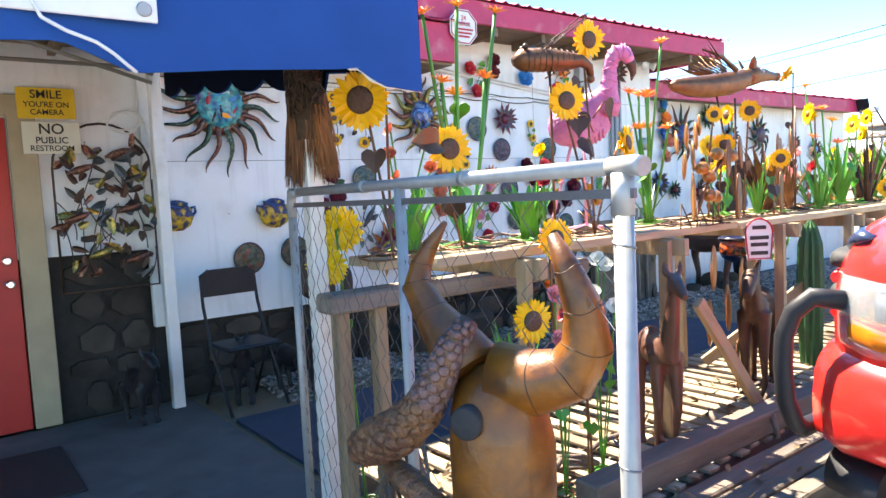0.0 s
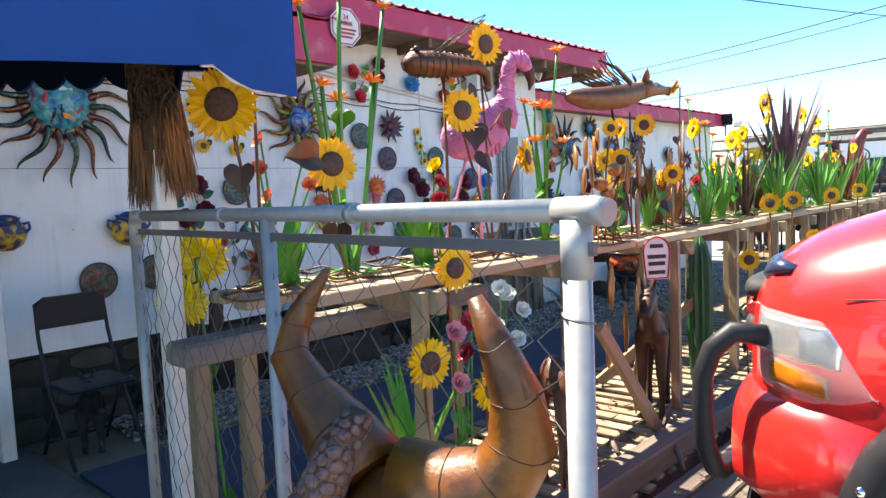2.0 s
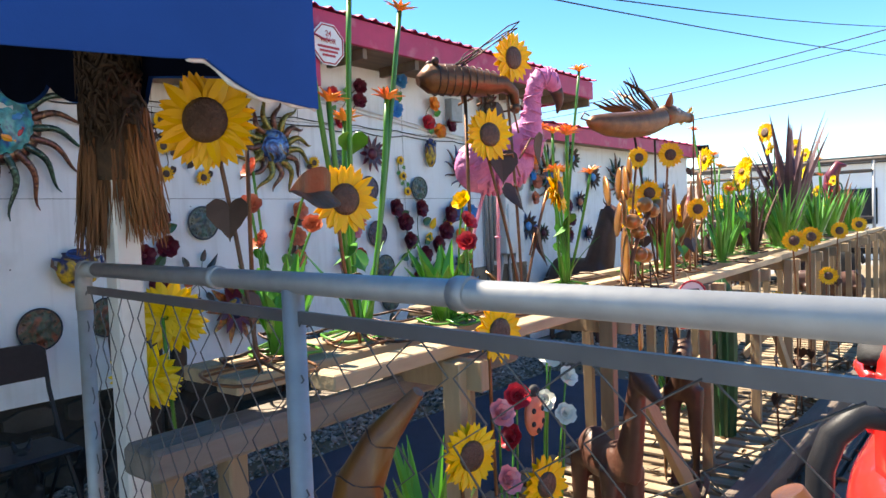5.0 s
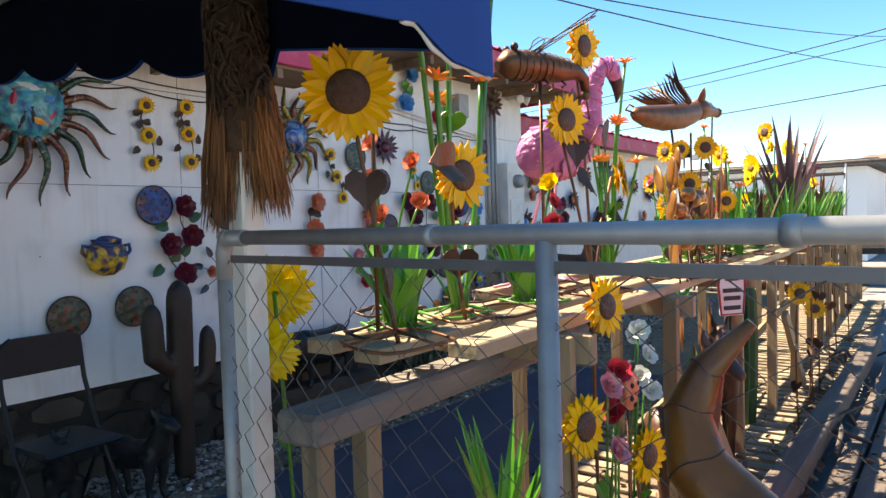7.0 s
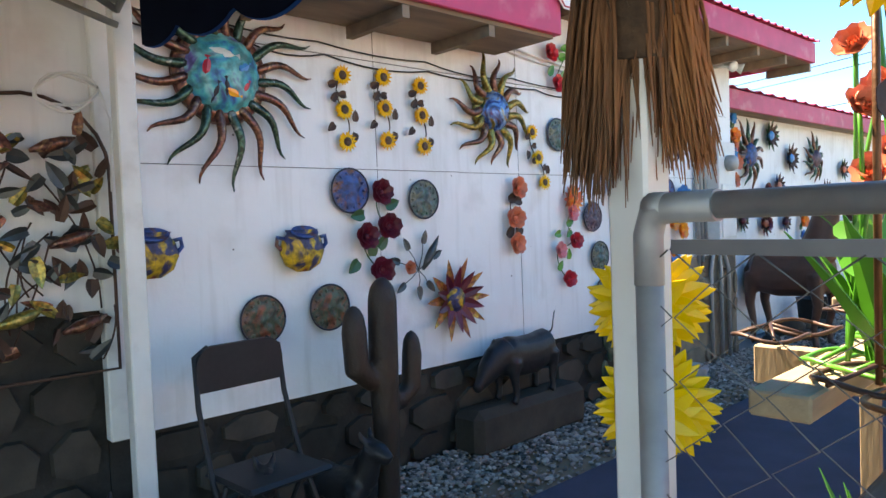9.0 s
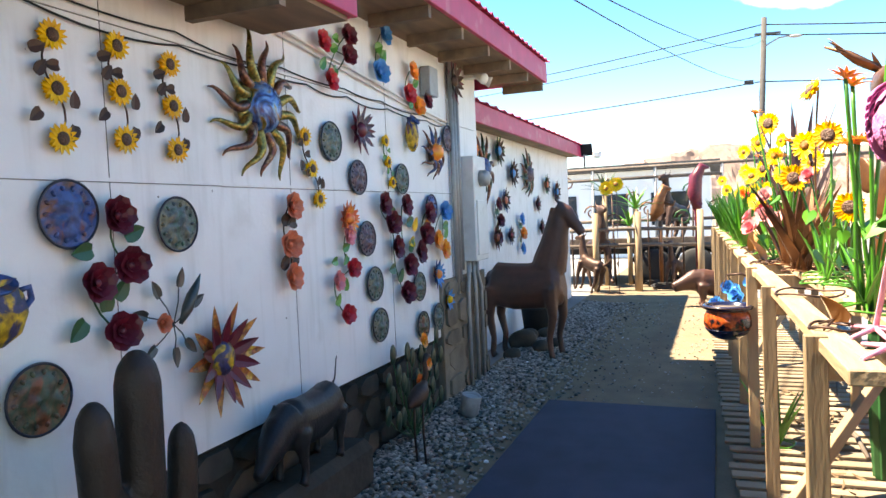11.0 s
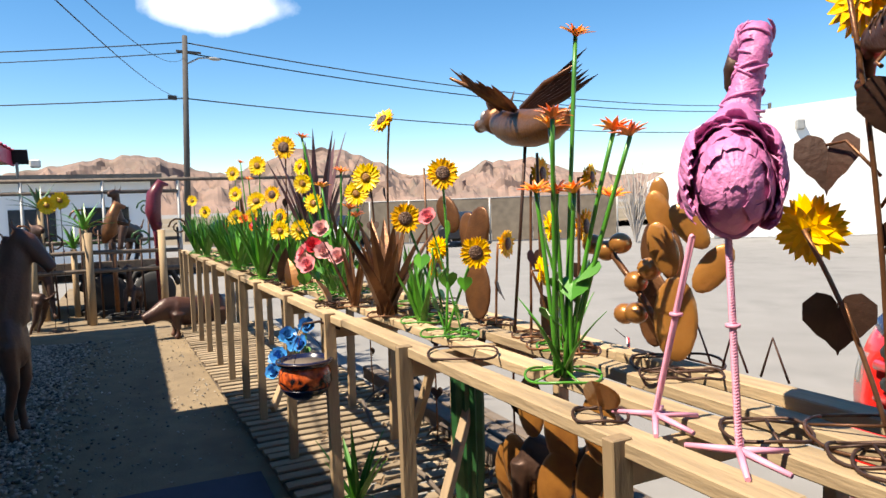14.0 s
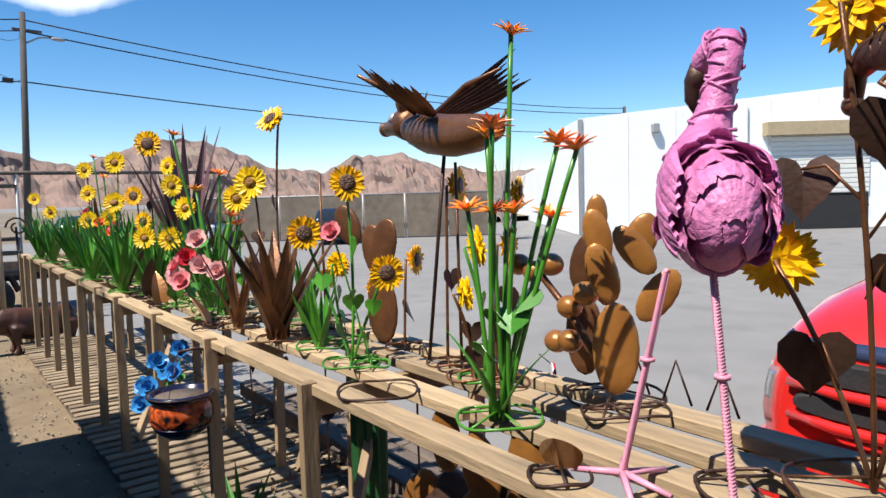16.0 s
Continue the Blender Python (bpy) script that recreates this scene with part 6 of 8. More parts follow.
def wall_sun(x, z, r, r1, n, mtls, face, label, w=0.03, face_mtl=None, amp=0.04):
    s = thing("wall_sun", label, "wall ornament", on_wall(x, z), "wall suns")
    rg = random.Random(int(x * 100))
    for k in range(n):
        ray(s, 2 * math.pi * (k + 0.5) / n, r * 0.85, r1 * rg.uniform(0.85, 1.05), w, mtls[k % len(mtls)], amp)
    part("face", lathe(B(), [(r * 0.9, 0.004), (r, 0.02), (r * 0.93, 0.05), (r * 0.7, 0.085), (r * 0.4, 0.105), (r * 0.05, 0.11)], 28), face, s, "domed painted face")
    part("collar", lathe(B(), [(r * 0.9, 0.003), (r * 1.22, 0.012), (r * 1.16, 0.034), (r * 0.98, 0.046)], 28), mtls[0], s, "hammered dark collar")
    return s


big = wall_sun(2.79, 2.2, 0.2, 0.54, 20, [M_browray, M_greenray], M_ocean, "large metal sun with painted ocean dome and dark wavy rays", 0.026)


def on_dome(x, y, out=0.004):
    q = math.hypot(x, y) / 0.2
    return 0.11 * math.sqrt(max(0.05, 1 - q * q)) + out


for nm, x, y, L, w, a, mt in (("painted_fish", -0.1, 0.02, 0.09, 0.055, 80, M_redpet), ("painted_fish", 0.09, 0.03, 0.085, 0.045, 30, M_bluepet), ("painted_dolphin", -0.01, 0.085, 0.15, 0.045, -10, M_whitepet), ("painted_fish", 0.03, -0.1, 0.09, 0.05, -20, M_flame), ("painted_coral", -0.06, -0.1, 0.1, 0.03, 75, M_navyp), ("painted_coral", -0.01, -0.07, 0.09, 0.025, 95, M_navyp), ("painted_fish", 0.1, -0.06, 0.06, 0.035, 60, M_redpet)):
    ca, sa = math.cos(radians(a)), math.sin(radians(a))
    bm = B()
    rows = []
    for i in range(7):
        t = i / 6 - 0.5
        hw = w / 2 * (math.sin(math.pi * min(1, i / 5)) ** 0.7 if i < 6 else 0.7) + 0.002
        rows.append([bm.verts.new((x + ca * L * t - sa * q, y + sa * L * t + ca * q, on_dome(x + ca * L * t - sa * q, y + sa * L * t + ca * q, o))) for q, o in ((-hw, 0.002), (0, 0.007), (hw, 0.002))])
    for g, h in zip(rows, rows[1:]):
        for j in range(2):
            bm.faces.new((g[j], h[j], h[j + 1], g[j + 1]))
    part(nm, bm, mt, big, "raised painted sea creature")
wall_sun(4.62, 2.17, 0.145, 0.39, 15, [M_goldray, M_browray], M_desert, "metal sun with dark blue-brown painted dome and gold wavy rays", 0.029, amp=0.045)
wall_sun(6.86, 2.1, 0.08, 0.24, 11, [M_browray, M_platebl], M_flame, "small orange metal sun with curling dark rays", 0.02, amp=0.03)
wall_sun(8.9 + 0.35, 2.1, 0.15, 0.42, 13, [M_browray, M_greenray], M_platebl, "blue-domed metal sun on the annex wall", 0.03).matrix_basis = T(9.3, 6.91, 2.1) @ WALLM
wall_sun(11.6, 2.1, 0.13, 0.36, 12, [M_greenray, M_browray], M_platepur, "dark metal sun on the annex wall", 0.028).matrix_basis = T(11.3, 6.91, 2.12) @ WALLM


def wall_flower(x, z, r, n, petal, centre, label, w=0.3, bend=0.15, y=None):
    f = thing("wall_flower", label, "wall ornament", on_wall(x, z) if y is None else T(x, y, z) @ WALLM, "wall flowers")
    for ring in (0, 1):
        for k in range(n):
            bm = blade(B(), T(0, 0, 0.02 + 0.012 * ring) @ rot("Z", 360 * (k + 0.5 * ring) / n) @ T(r * 0.2, 0, 0) @ rot("Y", -6 - 8 * ring), r * (0.82 - 0.2 * ring), r * w, bend, 0.7, 0.35, 6, 0.002)
            part("petal", bm, petal[ring % len(petal)], f)
    part("centre", lathe(B(), [(r * 0.3, 0.01), (r * 0.31, 0.04), (r * 0.2, 0.065), (r * 0.02, 0.07)], 18), centre, f)
    return f


M_burnt = painted("burnt_orange_patina", [(0.12, 0.03, 0.03), (0.55, 0.22, 0.03), (0.3, 0.06, 0.03), (0.7, 0.42, 0.05)], 9)
wall_flower(4.22, 1.0, 0.265, 10, [M_burnt, M_maroon], M_tal, "large orange and maroon metal flower with a blue-yellow domed centre", 0.235)
wall_flower(5.64, 2.16, 0.17, 10, [M_maroon, M_platepur], M_maroon, "spiky purple-maroon metal flower", 0.25)
wall_flower(5.43, 1.6, 0.12, 14, [M_peach, M_orange], M_orange, "orange metal daisy with layered petals", 0.3)
wall_flower(6.82, 1.13, 0.13, 10, [M_platebl, M_bluepet], M_flame, "blue metal daisy with an orange centre", 0.32)
wall_flower(7.36, 2.74, 0.2, 9, [M_maroon, M_rustd], M_rustd, "dark maroon bat-like metal flower under the eave", 0.3)
wall_flower(7.03, 0.9, 0.12, 8, [M_rustd, M_bluepet], M_yellow, "dark blue metal flower low on the wall", 0.32)
for i, (x, z) in enumerate(((9.1, 1.35), (9.7, 1.3), (10.5, 2.1), (10.3, 1.3), (12.4, 2.0), (13.1, 1.9), (12.0, 1.35), (10.1, 1.75), (9.9, 2.35), (11.8, 1.7), (13.6, 1.4), (8.75, 1.45))):
    wall_flower(x, z, 0.14 + 0.03 * (i % 3), 9, [(M_greend, M_maroon, M_rustd, M_platebl)[i % 4], M_rustd], (M_maroon, M_peach, M_bluepet)[i % 3], "dark painted metal flower on the annex wall", 0.33, y=6.91)


def wall_vine(heads, kind, leaves, label, leaf_mtl, r=0.05, y=None):
    """heads: (x, z) from the top down; leaves: (x, z)."""
    f = thing("wall_vine", label, "wall ornament", T(0, 0, 0), "wall vines")
    yy = (WY if y is None else y) - 0.02
    if y is None:
        heads = [(wx(x), wz(z)) for x, z in heads]
        leaves = [(wx(x), wz(z)) for x, z in leaves]
    hs = [Vector((x, yy, z)) for x, z in heads]
    if len(hs) > 1:
        pts = []
        for a, b in zip(hs, hs[1:]):
            bow = Vector((-0.04 if len(pts) % 2 == 0 else 0.03, 0, 0))
            pts += curve_pts(a, b, bow, 5)[:-1]
        pts.append(hs[-1])
        part("stem", tube(B(), pts, 0.004, 6), M_rustd if leaf_mtl is M_rustd else M_greend, f)
    for i, h in enumerate(hs):
        p = (h.x, h.y - 0.012, h.z)
        if kind == "sun":
            sunflower_head(f, p, r, 270, 0, M_yellow, 14, i)
        else:
            rose(f, p, r * 1.2, kind[i % len(kind)], 268 - 14 * (i % 2), 5, i, "bloom", 0.6)
    for i, (x, z) in enumerate(leaves):
        bm = blade(B(), T(x, yy - 0.008, z) @ rot("X", 90) @ rot("Z", 20 + 150 * (i % 2) + 17 * i), r * (1.15 if kind == "sun" else 1.5), r * (0.8 if kind == "sun" else 1.05), 0.1, 0.8, 0.3, 5, 0.002)
        part("leaf", bm, leaf_mtl, f)
    return f


for x, zs in ((3.465, (2.27, 2.09, 1.92)), (3.74, (2.29, 2.12, 1.94)), (4.01, (2.27, 2.10, 1.92))):
    wall_vine([(x, zs[0]), (x + 0.005, zs[1]), (x + 0.015, zs[2])], "sun", [(x - 0.09, zs[0] - 0.06), (x + 0.02, zs[0] - 0.1), (x - 0.07, zs[1] + 0.04), (x - 0.06, zs[1] - 0.08), (x + 0.07, zs[1] - 0.06), (x + 0.07, zs[2] + 0.05)], "three small yellow metal sunflowers on a dark vine", M_rustd, 0.056)
wall_vine([(5.0, 2.06), (5.06, 1.89), (5.12, 1.72)], "sun", [(4.93, 2.02), (5.04, 1.97), (5.0, 1.85), (5.14, 1.84), (5.15, 1.78), (4.96, 1.93)], "three small yellow metal sunflowers on a dark vine", M_rustd, 0.056)
wall_vine([(6.0, 2.12), (6.03, 1.98), (6.08, 1.84)], "sun", [(5.95, 2.0), (6.06, 2.06), (6.0, 1.9), (6.1, 1.92)], "small yellow metal sunflowers on a green vine", M_green, 0.045)
wall_vine([(3.68, 1.65), (3.73, 1.46), (3.57, 1.41), (3.67, 1.22)], (M_maroon,), [(3.72, 1.57), (3.57, 1.53), (3.66, 1.34), (3.52, 1.28), (3.61, 1.3)], "dark red metal roses on a stem with green leaves", M_greend, 0.066)
wall_vine([(4.82, 1.68), (4.79, 1.48), (4.79, 1.31)], (M_peach,), [(4.74, 1.6), (4.87, 1.6), (4.72, 1.36), (4.86, 1.42)], "peach metal roses on a stem with rusty leaves", M_rustd, 0.066)
wall_vine([(5.4, 1.5), (5.44, 1.30), (5.25, 1.24), (5.35, 1.03)], (M_pinkpet, M_redpet), [(5.35, 1.42), (5.28, 1.36), (5.24, 1.1), (5.4, 1.38), (5.36, 1.17)], "pink metal roses on a stem with green leaves", M_green, 0.055)
wall_vine([(5.21, 2.62), (5.51, 2.6), (5.28, 2.41), (5.52, 2.72)], (M_redpet, M_maroon), [(5.32, 2.6), (5.42, 2.68), (5.2, 2.47), (5.38, 2.5)], "red metal roses high on the wall", M_green, 0.06)
wall_vine([(6.01, 2.84), (5.93, 2.57)], (M_bluepet,), [(5.9, 2.72), (6.05, 2.7), (5.98, 2.65)], "blue metal blooms on a short vine", M_green, 0.075)
wall_vine([(6.47, 2.67), (6.39, 2.49), (6.72, 2.49), (6.55, 2.42)], (M_orange, M_redpet, M_maroon), [(6.5, 2.58), (6.6, 2.45), (6.42, 2.4)], "orange and red metal blooms in a bunch", M_green, 0.065)
wall_vine([(5.89, 1.69), (6.01, 1.56), (6.06, 1.39), (6.2, 1.06)], (M_maroon,), [(5.98, 1.62), (6.05, 1.25), (6.1, 1.15)], "dark maroon metal roses on a thin stem", M_greend, 0.075)
wall_vine([(6.23, 1.68), (6.26, 1.25)], (M_maroon,), [(6.28, 1.55), (6.2, 1.4), (6.3, 1.35)], "dark maroon metal roses on a thin stem", M_greend, 0.075)
wall_vine([(6.65, 1.62), (6.58, 1.46), (6.45, 1.33)], (M_maroon,), [(6.6, 1.52), (6.4, 1.42), (6.38, 1.5)], "dark maroon metal roses with yellow-green leaves", M_yellow, 0.08)
wall_vine([(6.80, 1.40), (6.99, 1.63), (6.95, 1.32)], (M_flame, M_bluepet), [(6.98, 1.5), (6.9, 1.45), (7.0, 1.42)], "orange and blue metal blooms by the conduit", M_green, 0.075)
for i, (x, z) in enumerate(((8.85, 2.5), (8.9, 2.2), (9.75, 1.7), (10.8, 1.5), (12.8, 1.5))):
    wall_vine([(x, z), (x + 0.06, z - 0.2), (x, z - 0.4)], ((M_bluepet, M_orange), (M_peach,), (M_maroon,))[i % 3], [(x - 0.07, z - 0.1), (x + 0.1, z - 0.1), (x - 0.05, z - 0.3)], "painted metal blooms on a vine, annex wall", M_greend, 0.075, 6.91)

hum = thing("wall_hummingbird", "blued steel hummingbird among leafy twigs", "wall ornament", T(wx(3.94), WY - 0.03, wz(1.2)))
bm = B()
for a, L in ((30, 0.13), (75, 0.16), (120, 0.14), (160, 0.15), (215, 0.13), (270, 0.1), (310, 0.1)):
    d = Vector((math.cos(radians(a)), 0, math.sin(radians(a))))
    tube(bm, [Vector((0, 0, 0)), d * L * 0.6 + Vector((0.01, 0, 0)), d * L], 0.003, 5)
part("twig", bm, M_steelleaf, hum)
for a, L in ((30, 0.13), (75, 0.16), (120, 0.14), (160, 0.15), (215, 0.13), (270, 0.1), (310, 0.1)):
    d = Vector((math.cos(radians(a)), 0, math.sin(radians(a)))) * L
    part("leaf", blade(B(), T(*d) @ rot("Y", -a) @ rot("X", 90), 0.085, 0.045, 0.1, 0.8, 0.3, 5, 0.002), M_steelleaf, hum)
part("bird", tube(B(), [(0.02, -0.02, 0.0), (0.06, -0.025, 0.06), (0.09, -0.025, 0.11), (0.12, -0.025, 0.15), (0.15, -0.025, 0.2)], [0.008, 0.025, 0.024, 0.016, 0.002], 8), M_steelleaf, hum)
rose(hum, (-0.1, -0.03, 0.02), 0.045, M_peach, 270, 5, 2, "bloom")


def wall_pot(x, z, s=1.0, label="yellow and blue painted wall pocket pot with side handles"):
    p = thing("wall_pot", label, "pot", T(wx(x), WY - 0.055 * s, wz(z)), "wall pots")
    bm = lathe(B(), [(0.04 * s, -0.11 * s), (0.1 * s, -0.075 * s), (0.128 * s, -0.01 * s), (0.115 * s, 0.05 * s), (0.085 * s, 0.085 * s), (0.095 * s, 0.105 * s), (0.08 * s, 0.105 * s), (0.07 * s, 0.07 * s)], 22)
    for v in bm.verts:
        v.co.y *= 0.42
    part("pot_body", bm, M_tal, p)
    part("mouth", lathe(B(), [(0.01 * s, 0.0), (0.06 * s, 0.004), (0.075 * s, 0.012), (0.078 * s, 0.004), (0.07 * s, -0.006)], 20, T(0, -0.028 * s, 0.088 * s) @ rot("X", 38) @ Matrix.Diagonal((1, 0.62, 1, 1))), M_platebl, p, "blue glazed mouth")
    for sg in (1, -1):
        part("handle", tube(B(), [(0.1 * s * sg, 0, 0.06 * s), (0.14 * s * sg, 0, 0.07 * s), (0.145 * s * sg, 0, 0.03 * s), (0.12 * s * sg, 0, 0.005 * s)], 0.011 * s, 7), M_platebl, p)
    return p


wall_pot(3.16, 1.36)
wall_pot(2.42, 1.38, 0.95)
wall_pot(6.4, 2.2, 0.9, "slender ochre guitar-shaped wall pocket").scale = (0.55, 1, 1.3)

# cables and electric gear
rg = random.Random(71)
for z0, z1, r in ((2.40, 2.36, 0.0045), (2.47, 2.39, 0.004)):
    pts, x = [], 2.4
    while x < 7.3:
        step = rg.uniform(0.45, 0.8)
        za = z0 + (z1 - z0) * (x - 2.4) / 4.9
        zb = z0 + (z1 - z0) * (x + step - 2.4) / 4.9
        pts += curve_pts((x, WY - 0.01, za), (min(x + step, 7.3), WY - 0.01, zb), (0, 0, -rg.uniform(0.008, 0.035)), 6)[:-1]
        x += step
    solid("wall_cable", tube(B(), pts, r, 6), M_black, "slack dark cable tacked along the wall", "cable", group="wall cables")
for dz in (0.0, 0.035):
    solid("conduit", tube(B(), [(4.3, WY - 0.012, 2.70 - dz), (6.95, WY - 0.012, 2.43 - dz), (7.36, WY - 0.012, 2.40 - dz)], 0.008, 8), M_whitepost, "thin white painted conduit across the wall", "conduit", group="conduits")
for i, x in enumerate((7.42, 7.49, 7.57)):
    solid("conduit", tube(B(), [(x, WY - 0.03, 0.9 + 0.1 * i), (x, WY - 0.03, 2.92)], 0.022 - 0.004 * (i == 2), 10), M_galv, "grey vertical electric conduit", "conduit", group="conduits")
pan = thing("electric_panel", "tall white-grey electric meter panel on the wall corner", "electric panel", T(7.78, WY - 0.08, 1.62))
part("box_body", box(B(), -0.16, -0.07, -0.45, 0.18, 0.078, 0.5, 0.008), M_whitepost, pan)
part("cover", box(B(), -0.13, -0.085, -0.4, 0.15, -0.071, 0.1, 0.004), M_whitepost, pan)
part("meter", lathe(B(), [(0.075, 0), (0.075, 0.05), (0.06, 0.08), (0.01, 0.085)], 18, T(0.02, -0.071, 0.3) @ rot("X", 90)), M_galv, pan)
for i, x in enumerate((7.66, 7.8, 7.9)):
    solid("conduit", tube(B(), [(x, WY - 0.05, 1.17), (x, WY - 0.05, 1.05), (x + 0.06 * (i - 1), WY - 0.06, 0.9), (x + 0.06 * (i - 1), WY - 0.06, 0.05)], 0.02, 9), M_galv, "grey conduit running into the ground", "conduit", group="conduits")
solid("junction_box", box(B(), 6.83, WY - 0.09, 2.55, 7.0, WY - 0.002, 2.78, 0.006), M_galv, "small grey junction box high on the wall", "junction box")
cam_ = thing("security_camera", "small white bullet security camera under the fascia", "camera", T(5.05, 6.42, 2.86) @ rot("Z", -150) @ rot("Y", 12))
part("housing", tube(B(), [(-0.06, 0, 0), (0.08, 0, 0)], 0.032, 14), M_whitepost, cam_)
part("lens", tube(B(), [(0.079, 0, 0), (0.085, 0, 0)], 0.024, 12), M_black, cam_)
part("bracket", tube(B(), [(-0.03, 0, 0.02), (-0.06, 0, 0.07), (-0.09, 0.0, 0.1)], 0.01, 8), M_whitepost, cam_)
fl_ = thing("flood_light", "white twin flood light at the eave corner", "lamp", T(7.9, 6.47, 2.88))
part("bracket", box(B(), -0.04, -0.02, -0.03, 0.04, 0.115, 0.046, 0.005), M_whitepost, fl_)
for s in (1, -1):
    part("lamp_head", lathe(B(), [(0.025, 0), (0.03, 0.05), (0.05, 0.1), (0.052, 0.11), (0.01, 0.112)], 14, T(0.05 * s, -0.03, -0.02) @ rot("X", 115) @ rot("Y", 25 * s)), M_whitepost, fl_)


# ---------------------------------------------------------------- signs
def words(parent, txt, p, size, mtl, m=None):
    cu = bpy.data.curves.new("lettering", "FONT")
    cu.body = txt
    cu.size = size
    cu.align_x, cu.align_y = "CENTER", "CENTER"
    cu.extrude = 0.0008
    cu.offset = size * 0.012
    tmp = bpy.data.objects.new("lettering", cu)
    scene.collection.objects.link(tmp)
    me = bpy.data.meshes.new_from_object(tmp.evaluated_get(bpy.context.evaluated_depsgraph_get()))
    bpy.data.objects.remove(tmp)
    me.materials.clear()
    me.materials.append(mtl)
    ob = new("lettering", me)
    ob.parent = parent
    ob.matrix_basis = T(*p) @ (m or rot("X", 90))
    return ob


M_signy = mat("yellow_sign", (0.75, 0.48, 0.02), 0.5, vary=0.1, scale=10)
M_signw = mat("ivory_sign", (0.68, 0.64, 0.5), 0.5, vary=0.1, scale=10)
M_ink = mat("black_ink", (0.015, 0.015, 0.015), 0.6)
sg1 = thing("camera_sign", "yellow warning sign with black lettering beside the door", "sign", T(1.66, 6.5, 2.165))
part("plate", box(B(), -0.17, 0, -0.1, 0.17, 0.006, 0.1, 0.003), M_signy, sg1)
for t_, z, s in (("SMILE", 0.055, 0.075), ("YOU'RE ON", -0.01, 0.05), ("CAMERA", -0.06, 0.05)):
    words(sg1, t_, (0, -0.002, z), s, M_ink)
sg2 = thing("restroom_sign", "ivory sign with black lettering beside the door", "sign", T(1.675, 6.5, 1.94))
part("plate", box(B(), -0.17, 0, -0.105, 0.17, 0.006, 0.105, 0.003), M_signw, sg2)
for t_, z, s in (("NO", 0.055, 0.095), ("PUBLIC", -0.018, 0.06), ("RESTROOM", -0.07, 0.05)):
    words(sg2, t_, (0, -0.002, z), s, M_ink)
M_signr = mat("red_print", (0.5, 0.03, 0.04), 0.5)
sg3 = thing("surveillance_sign", "white octagonal surveillance sign with red border on the pink fascia", "sign", T(4.78, 5.96, 2.86))
part("plate", lathe(B(), [(0.16, 0), (0.16, 0.006)], 8, rot("X", 90) @ rot("Z", 22.5)), M_whitepost, sg3)
part("border", tube(B(), [(0.145 * math.cos(math.pi / 8 + k * math.pi / 4), -0.008, 0.145 * math.sin(math.pi / 8 + k * math.pi / 4)) for k in range(9)], 0.005, 5), M_signr, sg3)
for t_, z, s in (("24", 0.075, 0.055), ("HOUR", 0.025, 0.05)):
    words(sg3, t_, (0, -0.009, z), s, M_signr)
for z, w in ((-0.02, 0.1), (-0.05, 0.085), (-0.08, 0.06)):
    part("text_bar", box(B(), -w, -0.01, z - 0.008, w, -0.0062, z + 0.008), M_signr, sg3)

# iron garden panel by the door
gpn = thing("wall_art_panel", "arched iron wall panel with painted metal birds and leaves", "wall ornament", T(1.97, 6.51, 0.0))
arch = [(-0.31, 0, 0.9), (-0.31, 0, 1.72)] + [(-0.31 * math.cos(math.pi * k / 12), 0, 1.74 + 0.3 * math.sin(math.pi * k / 12)) for k in range(13)] + [(0.31, 0, 1.72), (0.31, 0, 0.9), (-0.31, 0, 0.9)]
part("frame", tube(B(), arch, 0.008, 7), M_rustd, gpn)
rg = random.Random(12)
for k in range(12):
    a = Vector((rg.uniform(-0.3, 0.3), -0.005, rg.uniform(0.92, 1.4)))
    b = a + Vector((rg.uniform(-0.25, 0.25), 0, rg.uniform(0.2, 0.55)))
    b.x, b.z = max(-0.3, min(0.3, b.x)), min(b.z, 1.95)
    part("branch", tube(B(), curve_pts(a, b, (rg.uniform(-0.06, 0.06), 0, 0), 6), 0.004, 5), M_rustd, gpn)
for k in range(95):
    p = (rg.uniform(-0.28, 0.28), -0.012 - rg.uniform(0, 0.02), rg.uniform(0.95, 1.9))
    bm = blade(B(), T(*p) @ rot("X", 90) @ rot("Z", rg.uniform(0, 360)) @ rot("X", rg.uniform(-30, 30)), rg.uniform(0.07, 0.13), rg.uniform(0.035, 0.06), 0.15, 0.8, 0.4, 5, 0.002)
    part("leaf", bm, rg.choice((M_rustd, M_rustd, M_steelleaf, M_steelleaf, M_browray, M_goldray)), gpn)
for k, (x, z) in enumerate(((-0.14, 1.72), (0.1, 1.83), (0.15, 1.45), (-0.05, 1.15), (-0.18, 1.4), (0.18, 1.1))):
    bm = tube(B(), [(x - 0.09, -0.03, z - 0.02), (x - 0.03, -0.04, z), (x + 0.03, -0.04, z + 0.02), (x + 0.08, -0.035, z + 0.04)], [0.008, 0.028, 0.024, 0.004], 8)
    part("bird", bm, rg.choice((M_browray, M_steelleaf, M_goldray)), gpn)

cord = thing("cord_coil", "loose white extension cord coiled on the wall by the post", "cord", T(2.12, 6.5, 2.05))
part("cord", tube(B(), [((0.11 + 0.02 * math.sin(j * 0.9)) * math.cos(j * 0.45), -0.02 - 0.001 * j, (0.07 + 0.015 * math.sin(j * 0.7)) * math.sin(j * 0.45)) for j in range(44)] + [(0.16, -0.05, -0.1), (0.15, -0.05, -0.4)], 0.006, 6), M_whitepost, cord)

